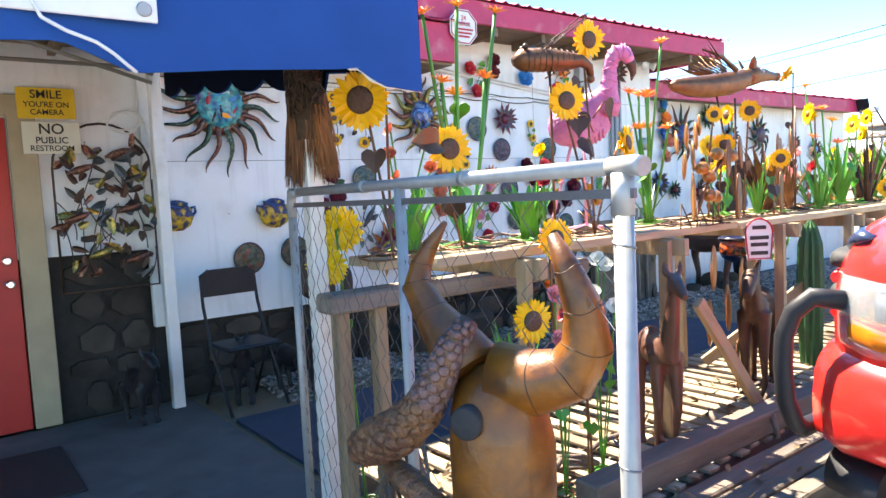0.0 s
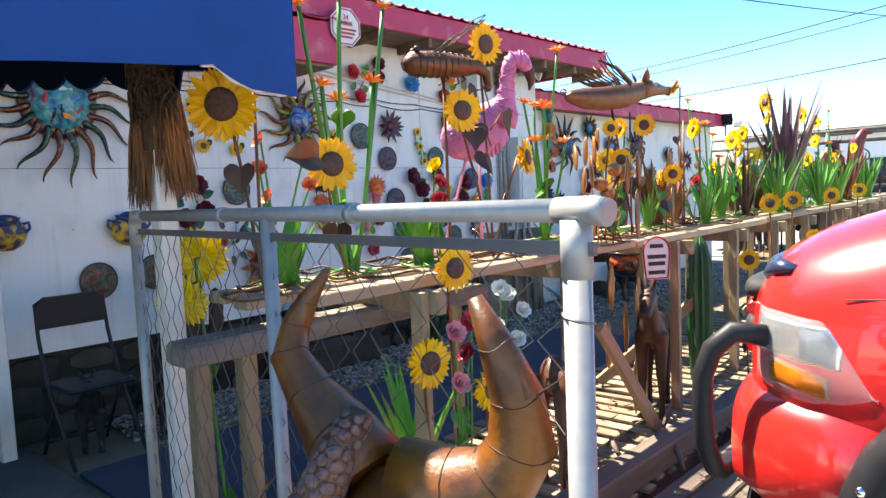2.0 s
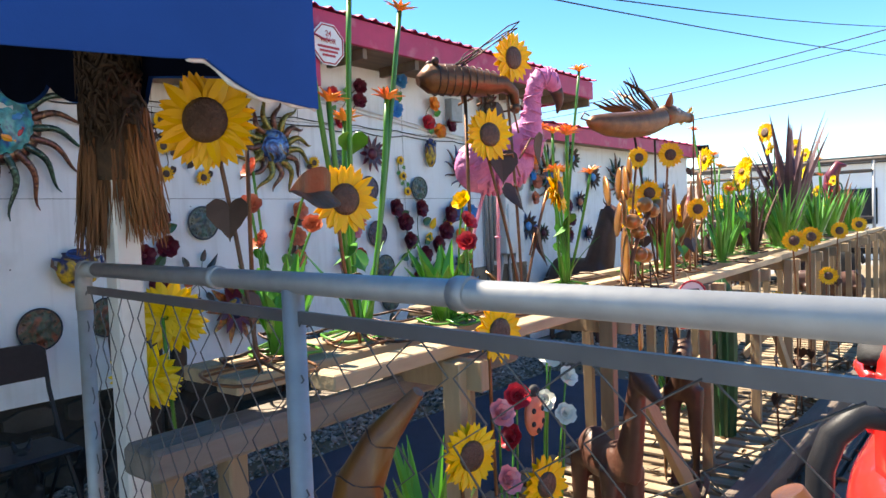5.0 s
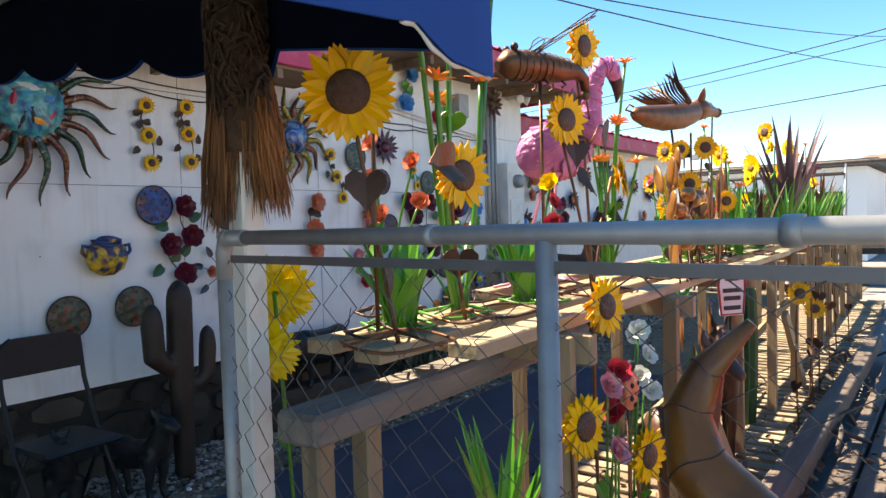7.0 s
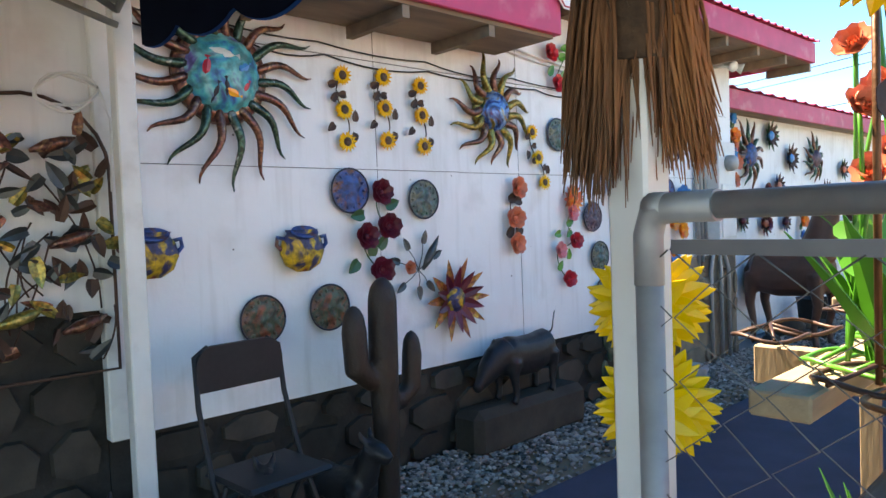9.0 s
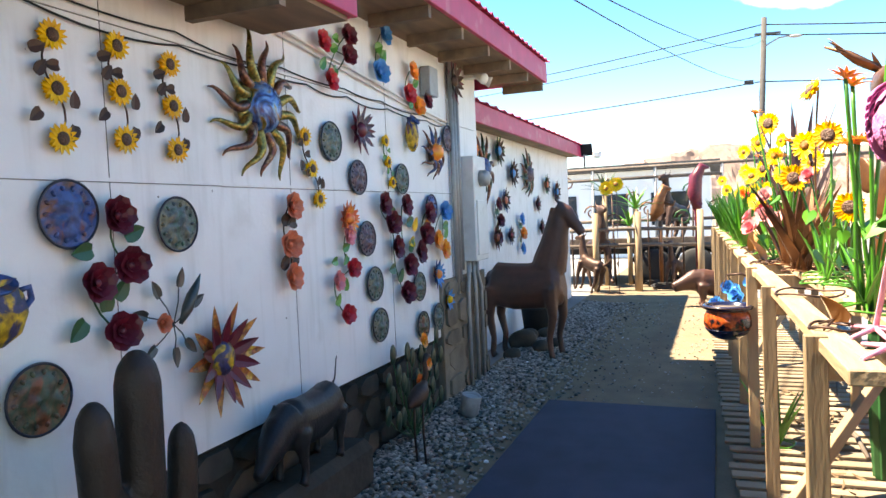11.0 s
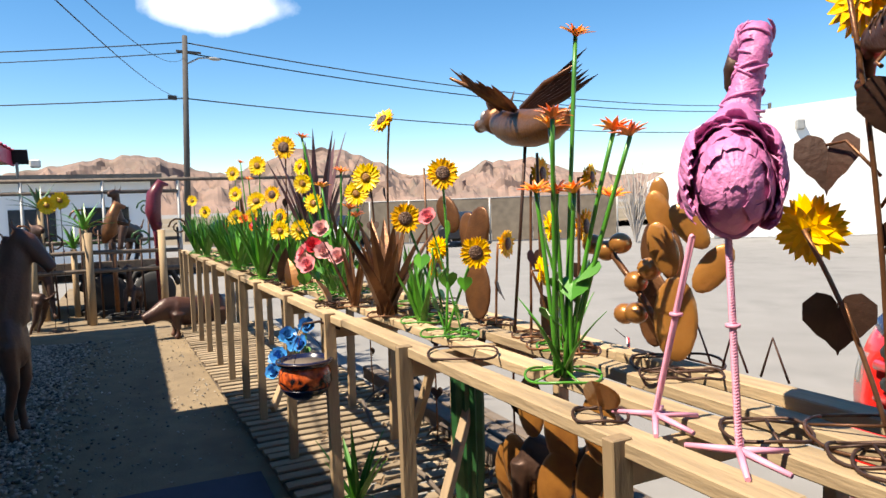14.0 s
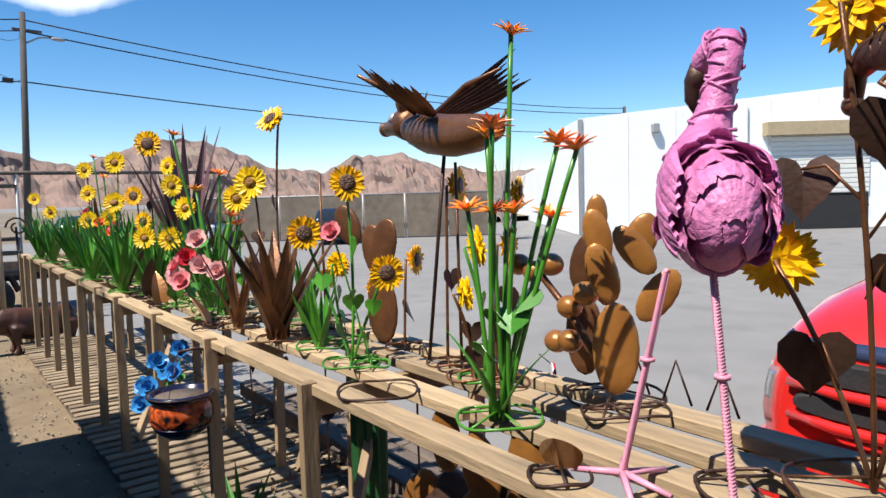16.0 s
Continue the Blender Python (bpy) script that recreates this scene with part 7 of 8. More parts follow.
# leafy cactus ornament at the foot of the wall
lc = thing("leaf_ornament", "dark green oval metal leaves with orange blooms leaning on the wall", "wall ornament", T(6.12, 6.40, 0.0))
for k in range(26):
    x, z = -0.45 + 0.075 * (k % 13) + 0.03 * (k // 13), 0.32 + 0.26 * (k // 13) + 0.12 * math.sin(k * 1.9)
    part("leaf", ball(B(), (x, 0.0, z), (0.042, 0.012, 0.07), 10, 6), M_cacleaf, lc)
    part("stem", tube(B(), [(0, 0.03, 0.03), (x * 0.7, 0.02, z * 0.6), (x, 0.008, z)], 0.004, 5), M_greend, lc)
for x, z in ((0.05, 0.72), (0.1, 0.55), (-0.05, 0.45)):
    rose(lc, (x, -0.03, z), 0.06, M_flame, 270, 10, 3, "bloom")


# ---------------------------------------------------------------- red truck
car = thing("red_truck", "glossy red off-road truck with black fender flares and front guard", "truck", T(4.07, 2.43, 0) @ Matrix.Diagonal((0.82, 1, 1, 1)))


def loft(bm, secs, e=3.2, n=28):
    """secs: (y, half width, low z, high z)."""
    rings = []
    for y, hw, lo, hi in secs:
        ring = []
        for k in range(n):
            a = 2 * math.pi * k / n
            c, s = math.cos(a), math.sin(a)
            x = hw * math.copysign(abs(c) ** (2 / e), c)
            z = (lo + hi) / 2 + (hi - lo) / 2 * math.copysign(abs(s) ** (2 / e), s)
            x *= 1 - 0.1 * max(0, (z - (lo + hi) / 2) / (hi - lo))
            ring.append(bm.verts.new((x, y, z)))
        rings.append(ring)
    for a, b in zip(rings, rings[1:]):
        for k in range(n):
            f = bm.faces.new((a[k], b[k], b[(k + 1) % n], a[(k + 1) % n]))
            f.smooth = True
    bm.faces.new(rings[0])
    bm.faces.new(rings[-1][::-1])
    return bm


BODY = [(0.02, 0.55, 0.62, 1.2), (-0.05, 0.68, 0.52, 1.28), (-0.18, 0.76, 0.42, 1.35), (-0.4, 0.80, 0.38, 1.42), (-0.8, 0.82, 0.36, 1.48), (-1.5, 0.83, 0.36, 1.52), (-2.6, 0.83, 0.36, 1.52), (-4.3, 0.82, 0.38, 1.45)]


def skin(y, z, side, out=0.006):
    """The point of the body's side at y and z, pushed out a little."""
    for (ya, ha, la, ta), (yb, hb, lb, tb) in zip(BODY, BODY[1:]):
        if yb <= y <= ya:
            f = (ya - y) / (ya - yb)
            hw, lo, hi = ha + (hb - ha) * f, la + (lb - la) * f, ta + (tb - ta) * f
            break
    s_ = min(0.97, abs(z - (lo + hi) / 2) / ((hi - lo) / 2))
    x = hw * (1 - s_ ** 3.2) ** (1 / 3.2) * (1 - 0.1 * max(0, (z - (lo + hi) / 2) / (hi - lo)))
    return Vector(((x + out) * side, y, z))


def lens_patch(side, y0, y1, top, low, out, depth=0.03, nu=14, nv=8):
    """A lens laid on the body's side between the curves low(u) and top(u)."""
    bm = B()
    g, h = [], []
    for i in range(nu + 1):
        u = i / nu
        y = y0 + (y1 - y0) * u
        zs = [low(u) + (top(u) - low(u)) * j / nv for j in range(nv + 1)]
        bulge = [math.sin(math.pi * j / nv) ** 0.5 * math.sin(math.pi * min(1, u * 0.9 + 0.1)) ** 0.5 if 0 < j < nv else 0 for j in range(nv + 1)]
        g.append([bm.verts.new(skin(y, z, side, out * (0.3 + 0.7 * w))) for z, w in zip(zs, bulge)])
        h.append([bm.verts.new(skin(y, z, side, -depth)) for z in zs])
    for i in range(nu):
        for j in range(nv):
            bm.faces.new((g[i][j], g[i + 1][j], g[i + 1][j + 1], g[i][j + 1]))
            bm.faces.new((h[i][j], h[i][j + 1], h[i + 1][j + 1], h[i + 1][j]))
        for j in (0, nv):
            bm.faces.new((g[i][j], h[i][j], h[i + 1][j], g[i + 1][j]))
    for i in (0, nu):
        for j in range(nv):
            bm.faces.new((g[i][j], g[i][j + 1], h[i][j + 1], h[i][j]))
    bmesh.ops.recalc_face_normals(bm, faces=bm.faces[:])
    return smooth(bm)


part("body", loft(B(), BODY), M_car, car)
part("bumper", loft(B(), [(0.1, 0.52, 0.46, 0.78), (0.06, 0.66, 0.42, 0.83), (-0.06, 0.79, 0.40, 0.87), (-0.25, 0.86, 0.40, 0.87), (-0.42, 0.865, 0.42, 0.84)], 4), M_car, car, "bulging red front bumper")
part("lower_valance", loft(B(), [(0.06, 0.5, 0.26, 0.42), (0.02, 0.66, 0.25, 0.43), (-0.2, 0.8, 0.25, 0.44)], 4), M_plastic, car)
M_cabglass = mat("tinted_glass", (0.02, 0.025, 0.03), 0.08, vary=0.1, coat=0.5)
part("cabin", loft(B(), [(-1.35, 0.7, 1.44, 1.50), (-1.9, 0.68, 1.44, 1.92), (-3.2, 0.68, 1.44, 1.95), (-3.9, 0.68, 1.44, 1.6)], 5), M_cabglass, car, "dark tinted cabin glass")
part("cabin_roof", loft(B(), [(-1.85, 0.6, 1.9, 1.95), (-2.3, 0.66, 1.9, 1.99), (-3.3, 0.66, 1.9, 1.98)], 5), M_car, car)
half = [skin(y, z, 1, 0.012) for y, z in ((-0.12, 1.21), (-0.06, 1.195), (-0.02, 1.175))] + [Vector((0.36, 0.012, 1.18)), Vector((0.18, 0.018, 1.185)), Vector((0, 0.02, 1.185))]
GUARD = [Vector((-p.x, p.y, p.z)) for p in half] + half[-2::-1]
bm = B()
rings = []
for k, p in enumerate(GUARD):
    t_ = 0.3 if k in (0, len(GUARD) - 1) else 1.0
    inw = Vector((-p.x, -0.6, 0)).normalized()
    up = Vector((0, 0, 1))
    rings.append([bm.verts.new(p - up * 0.012 * t_), bm.verts.new(p - inw * 0.014 + up * 0.012 * t_), bm.verts.new(p - inw * 0.006 + up * 0.035 * t_), bm.verts.new(p + inw * 0.02 + up * 0.058 * t_), bm.verts.new(p + inw * 0.045 + up * 0.04 * t_)])
for a, b in zip(rings, rings[1:]):
    for j in range(5):
        bm.faces.new((a[j], b[j], b[(j + 1) % 5], a[(j + 1) % 5]))
bm.faces.new(rings[0])
bm.faces.new(rings[-1][::-1])
part("bug_guard", smooth(bm), mat("smoked_plastic", (0.03, 0.04, 0.085), 0.25, vary=0.2, coat=0.5), car, "smoked plastic hood guard")
for z in (1.13, 1.0):
    part("grille_opening", loft(B(), [(0.075, 0.44, z - 0.045, z + 0.035), (0.05, 0.47, z - 0.05, z + 0.04), (-0.1, 0.47, z - 0.05, z + 0.04)], 4), M_black, car, "black mesh grille opening")
    part("grille_bar", tube(B(), [(-0.5, 0.03, z - 0.07), (-0.25, 0.09, z - 0.07), (0.25, 0.09, z - 0.07), (0.5, 0.03, z - 0.07)], 0.022, 8), M_car, car)
part("guard_bar", tube(B(), [(-0.68, -0.06, 1.0), (-0.73, 0.03, 1.01), (-0.755, 0.09, 0.95), (-0.765, 0.12, 0.86), (-0.765, 0.125, 0.74), (-0.755, 0.12, 0.62), (-0.72, 0.1, 0.53), (-0.6, 0.12, 0.48), (-0.4, 0.14, 0.46), (0.3, 0.14, 0.46), (0.5, 0.11, 0.46), (0.6, 0.02, 0.47)], 0.036, 12), M_plastic, car, "black tubular brush guard")
for s in (-1, 1):
    top = lambda u: 1.09 - 0.03 * u if u < 0.6 else 1.072 - 0.56 * (u - 0.6)
    low = lambda u: 0.865 - 0.06 * math.sin(math.pi * min(1, u * 0.8 + 0.05)) + 0.03 * u
    hl = part("headlight", lens_patch(s, -0.02, -0.4, top, low, 0.016), M_lens, car, "clear wraparound headlight")
    part("reflector", lens_patch(s, -0.03, -0.3, lambda u: top(u * 0.7) - 0.02, lambda u: 0.95 - 0.02 * u, 0.003), M_chrome, hl)
    part("turn_lamp", lens_patch(s, -0.08, -0.27, lambda u: 0.945 - 0.04 * u, lambda u: 0.865 - 0.03 * u, 0.021), M_amber, hl, "amber turn lamp")
    fb = B()
    tube(fb, [(0.84 * s, -0.95 + 0.60 * math.cos(a), 0.40 + 0.58 * math.sin(a)) for a in [math.pi * (0.04 + 0.92 * k / 14) for k in range(15)]], 0.075, 10, True, (1, 1))
    flare = part("fender_flare", fb, M_plastic, car, "black plastic fender flare with bolts")
    for k in range(6):
        a = math.pi * (0.12 + 0.76 * k / 5)
        part("bolt", ball(B(), (0.905 * s, -0.95 + 0.62 * math.cos(a), 0.40 + 0.60 * math.sin(a)), 0.016, 8, 6), M_chrome, flare)
    for y in (-0.95, -3.4):
        wl = part("wheel", lathe(B(), [(0.2, -0.11), (0.36, -0.11), (0.385, -0.08), (0.385, 0.08), (0.36, 0.11), (0.2, 0.11)], 28, T(0.72 * s, y, 0.385) @ rot("Y", 90)), M_black, car)
        part("rim", lathe(B(), [(0.02, -0.08), (0.2, -0.1), (0.21, 0.09), (0.12, 0.06), (0.04, 0.1), (0.01, 0.1)], 18, T(0.73 * s, y, 0.385) @ rot("Y", 90 * s)), M_galv, wl)
part("hood_seam", tube(B(), [skin(-0.3, 1.14, -1, 0.002), skin(-0.5, 1.16, -1, 0.002), skin(-0.9, 1.18, -1, 0.002), skin(-1.5, 1.2, -1, 0.002)], 0.0025, 5), M_black, car)


# ---------------------------------------------------------------- sculptures
def fused(ob, voxel=0.018):
    md = ob.modifiers.new("fuse", "REMESH")
    md.mode, md.voxel_size, md.use_smooth_shade = "VOXEL", voxel, True
    sm = ob.modifiers.new("soften", "SMOOTH")
    sm.factor, sm.iterations = 0.5, 3
    return ob


def beast(name, label, cat, m, h, L, body_r, neck, head, leg_r, mtl, tail=None, ears=0.06, mane=False, hump=0.0, voxel=0.018, group=""):
    """Four-legged figure facing local +x, standing on local z = 0, h its back height, L its body length."""
    bm = B()
    bz = h - body_r
    tube(bm, [(-L / 2, 0, bz + 0.01), (-L * 0.42, 0, bz + 0.02), (-L * 0.15, 0, bz - 0.01 + hump), (L * 0.2, 0, bz), (L * 0.42, 0, bz + 0.03), (L / 2, 0, bz + 0.04)], [body_r * 0.5, body_r * 0.95, body_r, body_r * 0.97, body_r * 0.95, body_r * 0.6], 14, True, (0.8, 1))
    tube(bm, neck[0], neck[1], 12, True, (0.75, 1))
    tube(bm, head[0], head[1], 12, True, (0.8, 1))
    for x, y, f in ((L * 0.4, 0.55, 1), (L * 0.36, -0.55, 0.9), (-L * 0.4, 0.55, -1), (-L * 0.44, -0.55, -0.8)):
        y *= body_r
        tube(bm, [(x, y, bz), (x + 0.03 * f * h, y, h * 0.42), (x - 0.02 * f * h, y, h * 0.2), (x, y, 0.03), (x + 0.03, y, 0.0)], [leg_r * 2.2, leg_r * 1.3, leg_r * 0.9, leg_r * 0.9, leg_r * 1.2], 8)
    hp = Vector(head[0][0])
    for s in (1, -1):
        tube(bm, [hp + Vector((0.0, 0.03 * s, head[1][0] * 0.7)), hp + Vector((-0.01, 0.045 * s, head[1][0] * 0.7 + ears))], [0.022, 0.004], 6)
    if tail:
        tube(bm, tail[0], tail[1], 8)
    if mane:
        for k in range(len(neck[0]) - 1):
            a, b = Vector(neck[0][k]), Vector(neck[0][k + 1])
            tube(bm, [a + Vector((-neck[1][k] * 0.8, 0, neck[1][k] * 0.5)), b + Vector((-neck[1][k + 1] * 0.8, 0, neck[1][k + 1] * 0.5))], 0.03, 6)
    ob = solid(name, bm, mtl, label, cat, group=group)
    ob.matrix_basis = m
    return fused(ob, voxel)


M_horse = mat("red_brown_statue_paint", (0.115, 0.045, 0.028), 0.45, 0.1, second=(0.05, 0.022, 0.016), scale=5, bump=0.3, bscale=40)
M_boar = mat("blackened_steel", (0.012, 0.012, 0.015), 0.4, 0.2, second=(0.03, 0.028, 0.03), scale=9, bump=0.3, spec=0.3)
beast("horse_statue", "life-size rusty brown sheet-metal horse standing out from the wall", "statue", T(9.2, 6.4, 0.0) @ rot("Z", -93) @ Matrix.Scale(0.98, 4), 1.06, 0.86, 0.27,
      ([(0.27, 0, 0.98), (0.34, 0, 1.22), (0.39, 0, 1.46), (0.41, 0, 1.62)], [0.2, 0.16, 0.12, 0.09]),
      ([(0.38, 0, 1.66), (0.49, 0, 1.6), (0.6, 0, 1.45), (0.66, 0, 1.36)], [0.09, 0.088, 0.062, 0.052]), 0.042, M_horse,
      ([(-0.42, 0, 0.95), (-0.5, 0, 0.8), (-0.5, 0, 0.45)], [0.04, 0.05, 0.015]), 0.12, True, 0, 0.02)
beast("boar_statue", "black metal boar statue on the gravel by the wall", "statue", T(4.8, 6.43, 0.30) @ rot("Z", 186) @ Matrix.Scale(0.82, 4), 0.5, 0.66, 0.17,
      ([(0.28, 0, 0.37), (0.4, 0, 0.34)], [0.16, 0.13]), ([(0.38, 0, 0.35), (0.5, 0, 0.27), (0.58, 0, 0.2), (0.64, 0, 0.16)], [0.13, 0.1, 0.06, 0.045]), 0.032, M_boar,
      ([(-0.33, 0, 0.42), (-0.42, 0, 0.48), (-0.45, 0, 0.6), (-0.49, 0, 0.66)], [0.018, 0.014, 0.012, 0.008]), 0.08)
beast("pig_statue", "rusty brown metal pig statue lying by the bench", "statue", T(13.3, 4.35, 0.0) @ rot("Z", 105) @ Matrix.Scale(1.35, 4), 0.42, 0.6, 0.16,
      ([(0.25, 0, 0.3), (0.36, 0, 0.3)], [0.14, 0.12]), ([(0.34, 0, 0.3), (0.45, 0, 0.26), (0.56, 0, 0.22)], [0.12, 0.08, 0.06]), 0.035, M_horse)
for x, y, yw, lab in ((2.02, 6.2, -80, "dark brown metal dog statue beside the door"), (2.72, 6.15, -110, "dark metal dog statue under the chair"), (3.1, 6.1, -70, "dark metal puppy statue on the gravel")):
    beast("dog_statue", lab, "statue", T(x, y, 0.02) @ rot("Z", yw), 0.34, 0.3, 0.085,
          ([(0.12, 0, 0.28), (0.17, 0, 0.4)], [0.075, 0.06]), ([(0.15, 0, 0.43), (0.22, 0, 0.42), (0.28, 0, 0.39)], [0.06, 0.05, 0.028]), 0.022, M_boar,
          ([(-0.15, 0, 0.3), (-0.2, 0, 0.36)], [0.014, 0.008]), 0.06, voxel=0.012, group="dog statues")
# saguaro
bm = B()
tube(bm, [(0, 0, 0), (0, 0, 0.3), (0, 0, 0.75), (0.01, 0, 1.1), (0.01, 0, 1.16), (0.01, 0, 1.2), (0.01, 0, 1.215)], [0.07, 0.075, 0.09, 0.087, 0.072, 0.04, 0.01], 18)
tube(bm, [(0, 0, 0.70), (-0.1, 0, 0.69), (-0.19, 0, 0.76), (-0.2, 0, 0.95), (-0.2, 0, 1.03), (-0.2, 0, 1.07), (-0.2, 0, 1.085)], [0.05, 0.06, 0.075, 0.074, 0.06, 0.035, 0.01], 16)
tube(bm, [(0, 0, 0.56), (0.12, 0, 0.55), (0.205, 0, 0.61), (0.22, 0, 0.78), (0.22, 0, 0.86), (0.22, 0, 0.895), (0.22, 0, 0.91)], [0.05, 0.055, 0.062, 0.062, 0.052, 0.03, 0.01], 16)
ob = solid("saguaro_statue", bm, mat("burnt_brown_steel", (0.04, 0.022, 0.014), 0.55, 0.1, second=(0.018, 0.011, 0.009), scale=9, bump=0.4, bscale=50), "dark rusted metal saguaro cactus on the gravel", "statue")
ob.matrix_basis = T(3.45, 6.2, 0.02) @ Matrix.Diagonal((0.86, 0.86, 0.975, 1))
fused(ob, 0.014)
# dark boulders under the horse
rg = random.Random(21)
for x, y, r in ((9.5, 6.55, 0.2), (9.9, 6.6, 0.16), (9.35, 6.3, 0.12), (10.15, 6.45, 0.13), (9.65, 6.2, 0.1), (8.9, 6.5, 0.11)):
    bm = ball(B(), (0, 0, 0), (r, r * 0.8, r * 0.62), 12, 8)
    for v in bm.verts:
        v.co *= 1 + 0.35 * noise.noise(v.co * 6 + Vector((x, y, 0)))
    ob = solid("boulder", bm, M_stone, "dark rough boulder lying against the wall foot", "rock", group="boulders")
    ob.matrix_basis = T(x, y, r * 0.45)
# heron-like bird by the wall
bm = B()
tube(bm, [(-0.16, 0, 0.4), (-0.08, 0, 0.42), (0.02, 0, 0.45), (0.09, 0, 0.5)], [0.01, 0.05, 0.06, 0.025], 10)
tube(bm, [(0.07, 0, 0.48), (0.12, 0, 0.55), (0.1, 0, 0.63), (0.14, 0, 0.66), (0.22, 0, 0.65)], [0.025, 0.018, 0.016, 0.022, 0.003], 8)
for s in (1, -1):
    tube(bm, [(-0.02, 0.03 * s, 0.42), (-0.03, 0.03 * s, 0.2), (-0.01, 0.03 * s, 0.0), (0.06, 0.03 * s, 0.0)], 0.008, 6)
ob = solid("bird_statue", bm, M_rustd, "small dark metal wading bird standing on the gravel", "statue")
ob.matrix_basis = T(5.72, 6.2, 0.02)
# giraffe-necked deer below the bench, lit from behind
beast("deer_statue", "slim rusted metal deer standing on the pallets", "statue", T(3.78, 3.35, 0.12) @ rot("Z", 235), 0.6, 0.3, 0.08,
      ([(0.14, 0, 0.5), (0.2, 0, 0.66), (0.24, 0, 0.84)], [0.07, 0.05, 0.04]), ([(0.23, 0, 0.88), (0.3, 0, 0.86), (0.38, 0, 0.82)], [0.045, 0.038, 0.02]), 0.02, M_horse, None, 0.08, voxel=0.012)
beast("calf_statue", "rusted metal calf statue under the bench", "statue", T(5.1, 3.55, 0.12) @ rot("Z", 200), 0.62, 0.4, 0.1,
      ([(0.16, 0, 0.56), (0.24, 0, 0.7)], [0.08, 0.065]), ([(0.23, 0, 0.74), (0.32, 0, 0.7), (0.4, 0, 0.64)], [0.07, 0.055, 0.035]), 0.024, M_rustd, None, 0.07, voxel=0.014)
bm = B()
rings = []
for z, rad in ((0, 0.07), (0.3, 0.085), (0.6, 0.09), (0.85, 0.082), (0.97, 0.05), (1.02, 0.012)):
    rings.append([bm.verts.new((rad * (1 if k % 2 else 0.78) * math.cos(k * math.pi / 11), rad * (1 if k % 2 else 0.78) * math.sin(k * math.pi / 11), z)) for k in range(22)])
for a, b in zip(rings, rings[1:]):
    for k in range(22):
        bm.faces.new((a[k], a[(k + 1) % 22], b[(k + 1) % 22], b[k]))
bm.faces.new(rings[0][::-1])
bm.faces.new(rings[-1])
c = solid("metal_cactus_column", bm, M_greend, "dark green ribbed metal cactus column by the bench", "metal cactus")
c.matrix_basis = T(5.9, 3.6, 0.118)
lady = thing("metal_ladybird", "red-orange metal ladybird with black spots on a stake", "metal insect", T(3.2, 3.3, 0.12))
part("shell", ball(B(), (0, -0.01, 0.83), (0.05, 0.02, 0.065), 14, 10), M_peach, lady)
part("head", ball(B(), (0, -0.01, 0.905), (0.025, 0.015, 0.02), 10, 8), M_black, lady)
for x, z in ((-0.022, 0.85), (0.022, 0.85), (-0.025, 0.81), (0.025, 0.81), (0.0, 0.785)):
    part("spot", ball(B(), (x - 0.004, -0.026, z), (0.009, 0.006, 0.009), 8, 6), M_black, lady)
part("rod", tube(B(), [(0, 0, 0), (0, 0, 0.82)], 0.005, 6), M_rust, lady)
price = thing("price_sign", "round-topped white price sign with red border hung on the bench", "sign", T(4.846, 3.40, 1.13) @ rot("Z", -38))
bm = B()
rim = [(0.085 * math.cos(a), 0.085 * math.sin(a)) for a in [math.pi * k / 10 for k in range(11)]] + [(-0.07, -0.16), (0.07, -0.16)]
f = [bm.verts.new((x, 0, z)) for x, z in rim]
b = [bm.verts.new((x, 0.006, z)) for x, z in rim]
bm.faces.new(f)
bm.faces.new(b[::-1])
for k in range(len(rim)):
    bm.faces.new((f[k], b[k], b[(k + 1) % len(rim)], f[(k + 1) % len(rim)]))
part("plate", bm, M_whitepost, price)
part("border", tube(B(), [(x * 0.94, -0.002, z * 0.96) for x, z in rim + rim[:1]], 0.006, 5), M_signr, price, "red border")
for z, w in ((0.03, 0.04), (-0.03, 0.055), (-0.07, 0.05), (-0.12, 0.05)):
    part("text_bar", box(B(), -w, -0.004, z - 0.011, w, -0.001, z + 0.011), M_ink, price)
part("hanger", tube(B(), [(0, 0.003, 0.08), (0, 0.05, 0.12)], 0.002, 5), M_rustd, price)

# bull head on a barrel trunk before the gate
U, V = Vector((0.04, -1.0, 0)), Vector((0, 0, 1))
BO = Vector((1.916, 2.487, 0.966))
DV = Vector((1.0, 0.04, 0))


def bp(u, v, d=0.0):
    return BO + U * u + V * v + DV * d


M_hide = mat("scaly_hide", (0.2, 0.09, 0.035), 0.5, second=(0.06, 0.022, 0.016), scale=45, bump=0.9, bscale=90)
bull = thing("bull_sculpture", "big golden-brown lacquered metal bull head with tall horns", "sculpture", T(0, 0, 0))
part("head", tube(B(), [bp(0.08, -0.95), bp(0.08, -0.5), bp(0.08, -0.25), bp(0.08, -0.08), bp(0.07, 0.0), bp(0.06, 0.06), bp(0.055, 0.1)], [0.1, 0.105, 0.115, 0.118, 0.108, 0.085, 0.03], 26), M_bull, bull)
LHORN = [bp(0.0, 0.06), bp(-0.07, 0.125), bp(-0.145, 0.185), bp(-0.205, 0.25), bp(-0.222, 0.3, 0.03), bp(-0.205, 0.35, 0.05), bp(-0.155, 0.407, 0.06)], [0.085, 0.066, 0.047, 0.036, 0.028, 0.02, 0.007]
RHORN = [bp(0.08, 0.07), bp(0.17, 0.07, 0.03), bp(0.235, 0.095, 0.06), bp(0.266, 0.155, 0.075), bp(0.27, 0.235, 0.06), bp(0.25, 0.315, 0.04), bp(0.22, 0.385, 0.03)], [0.08, 0.07, 0.062, 0.054, 0.041, 0.028, 0.012]
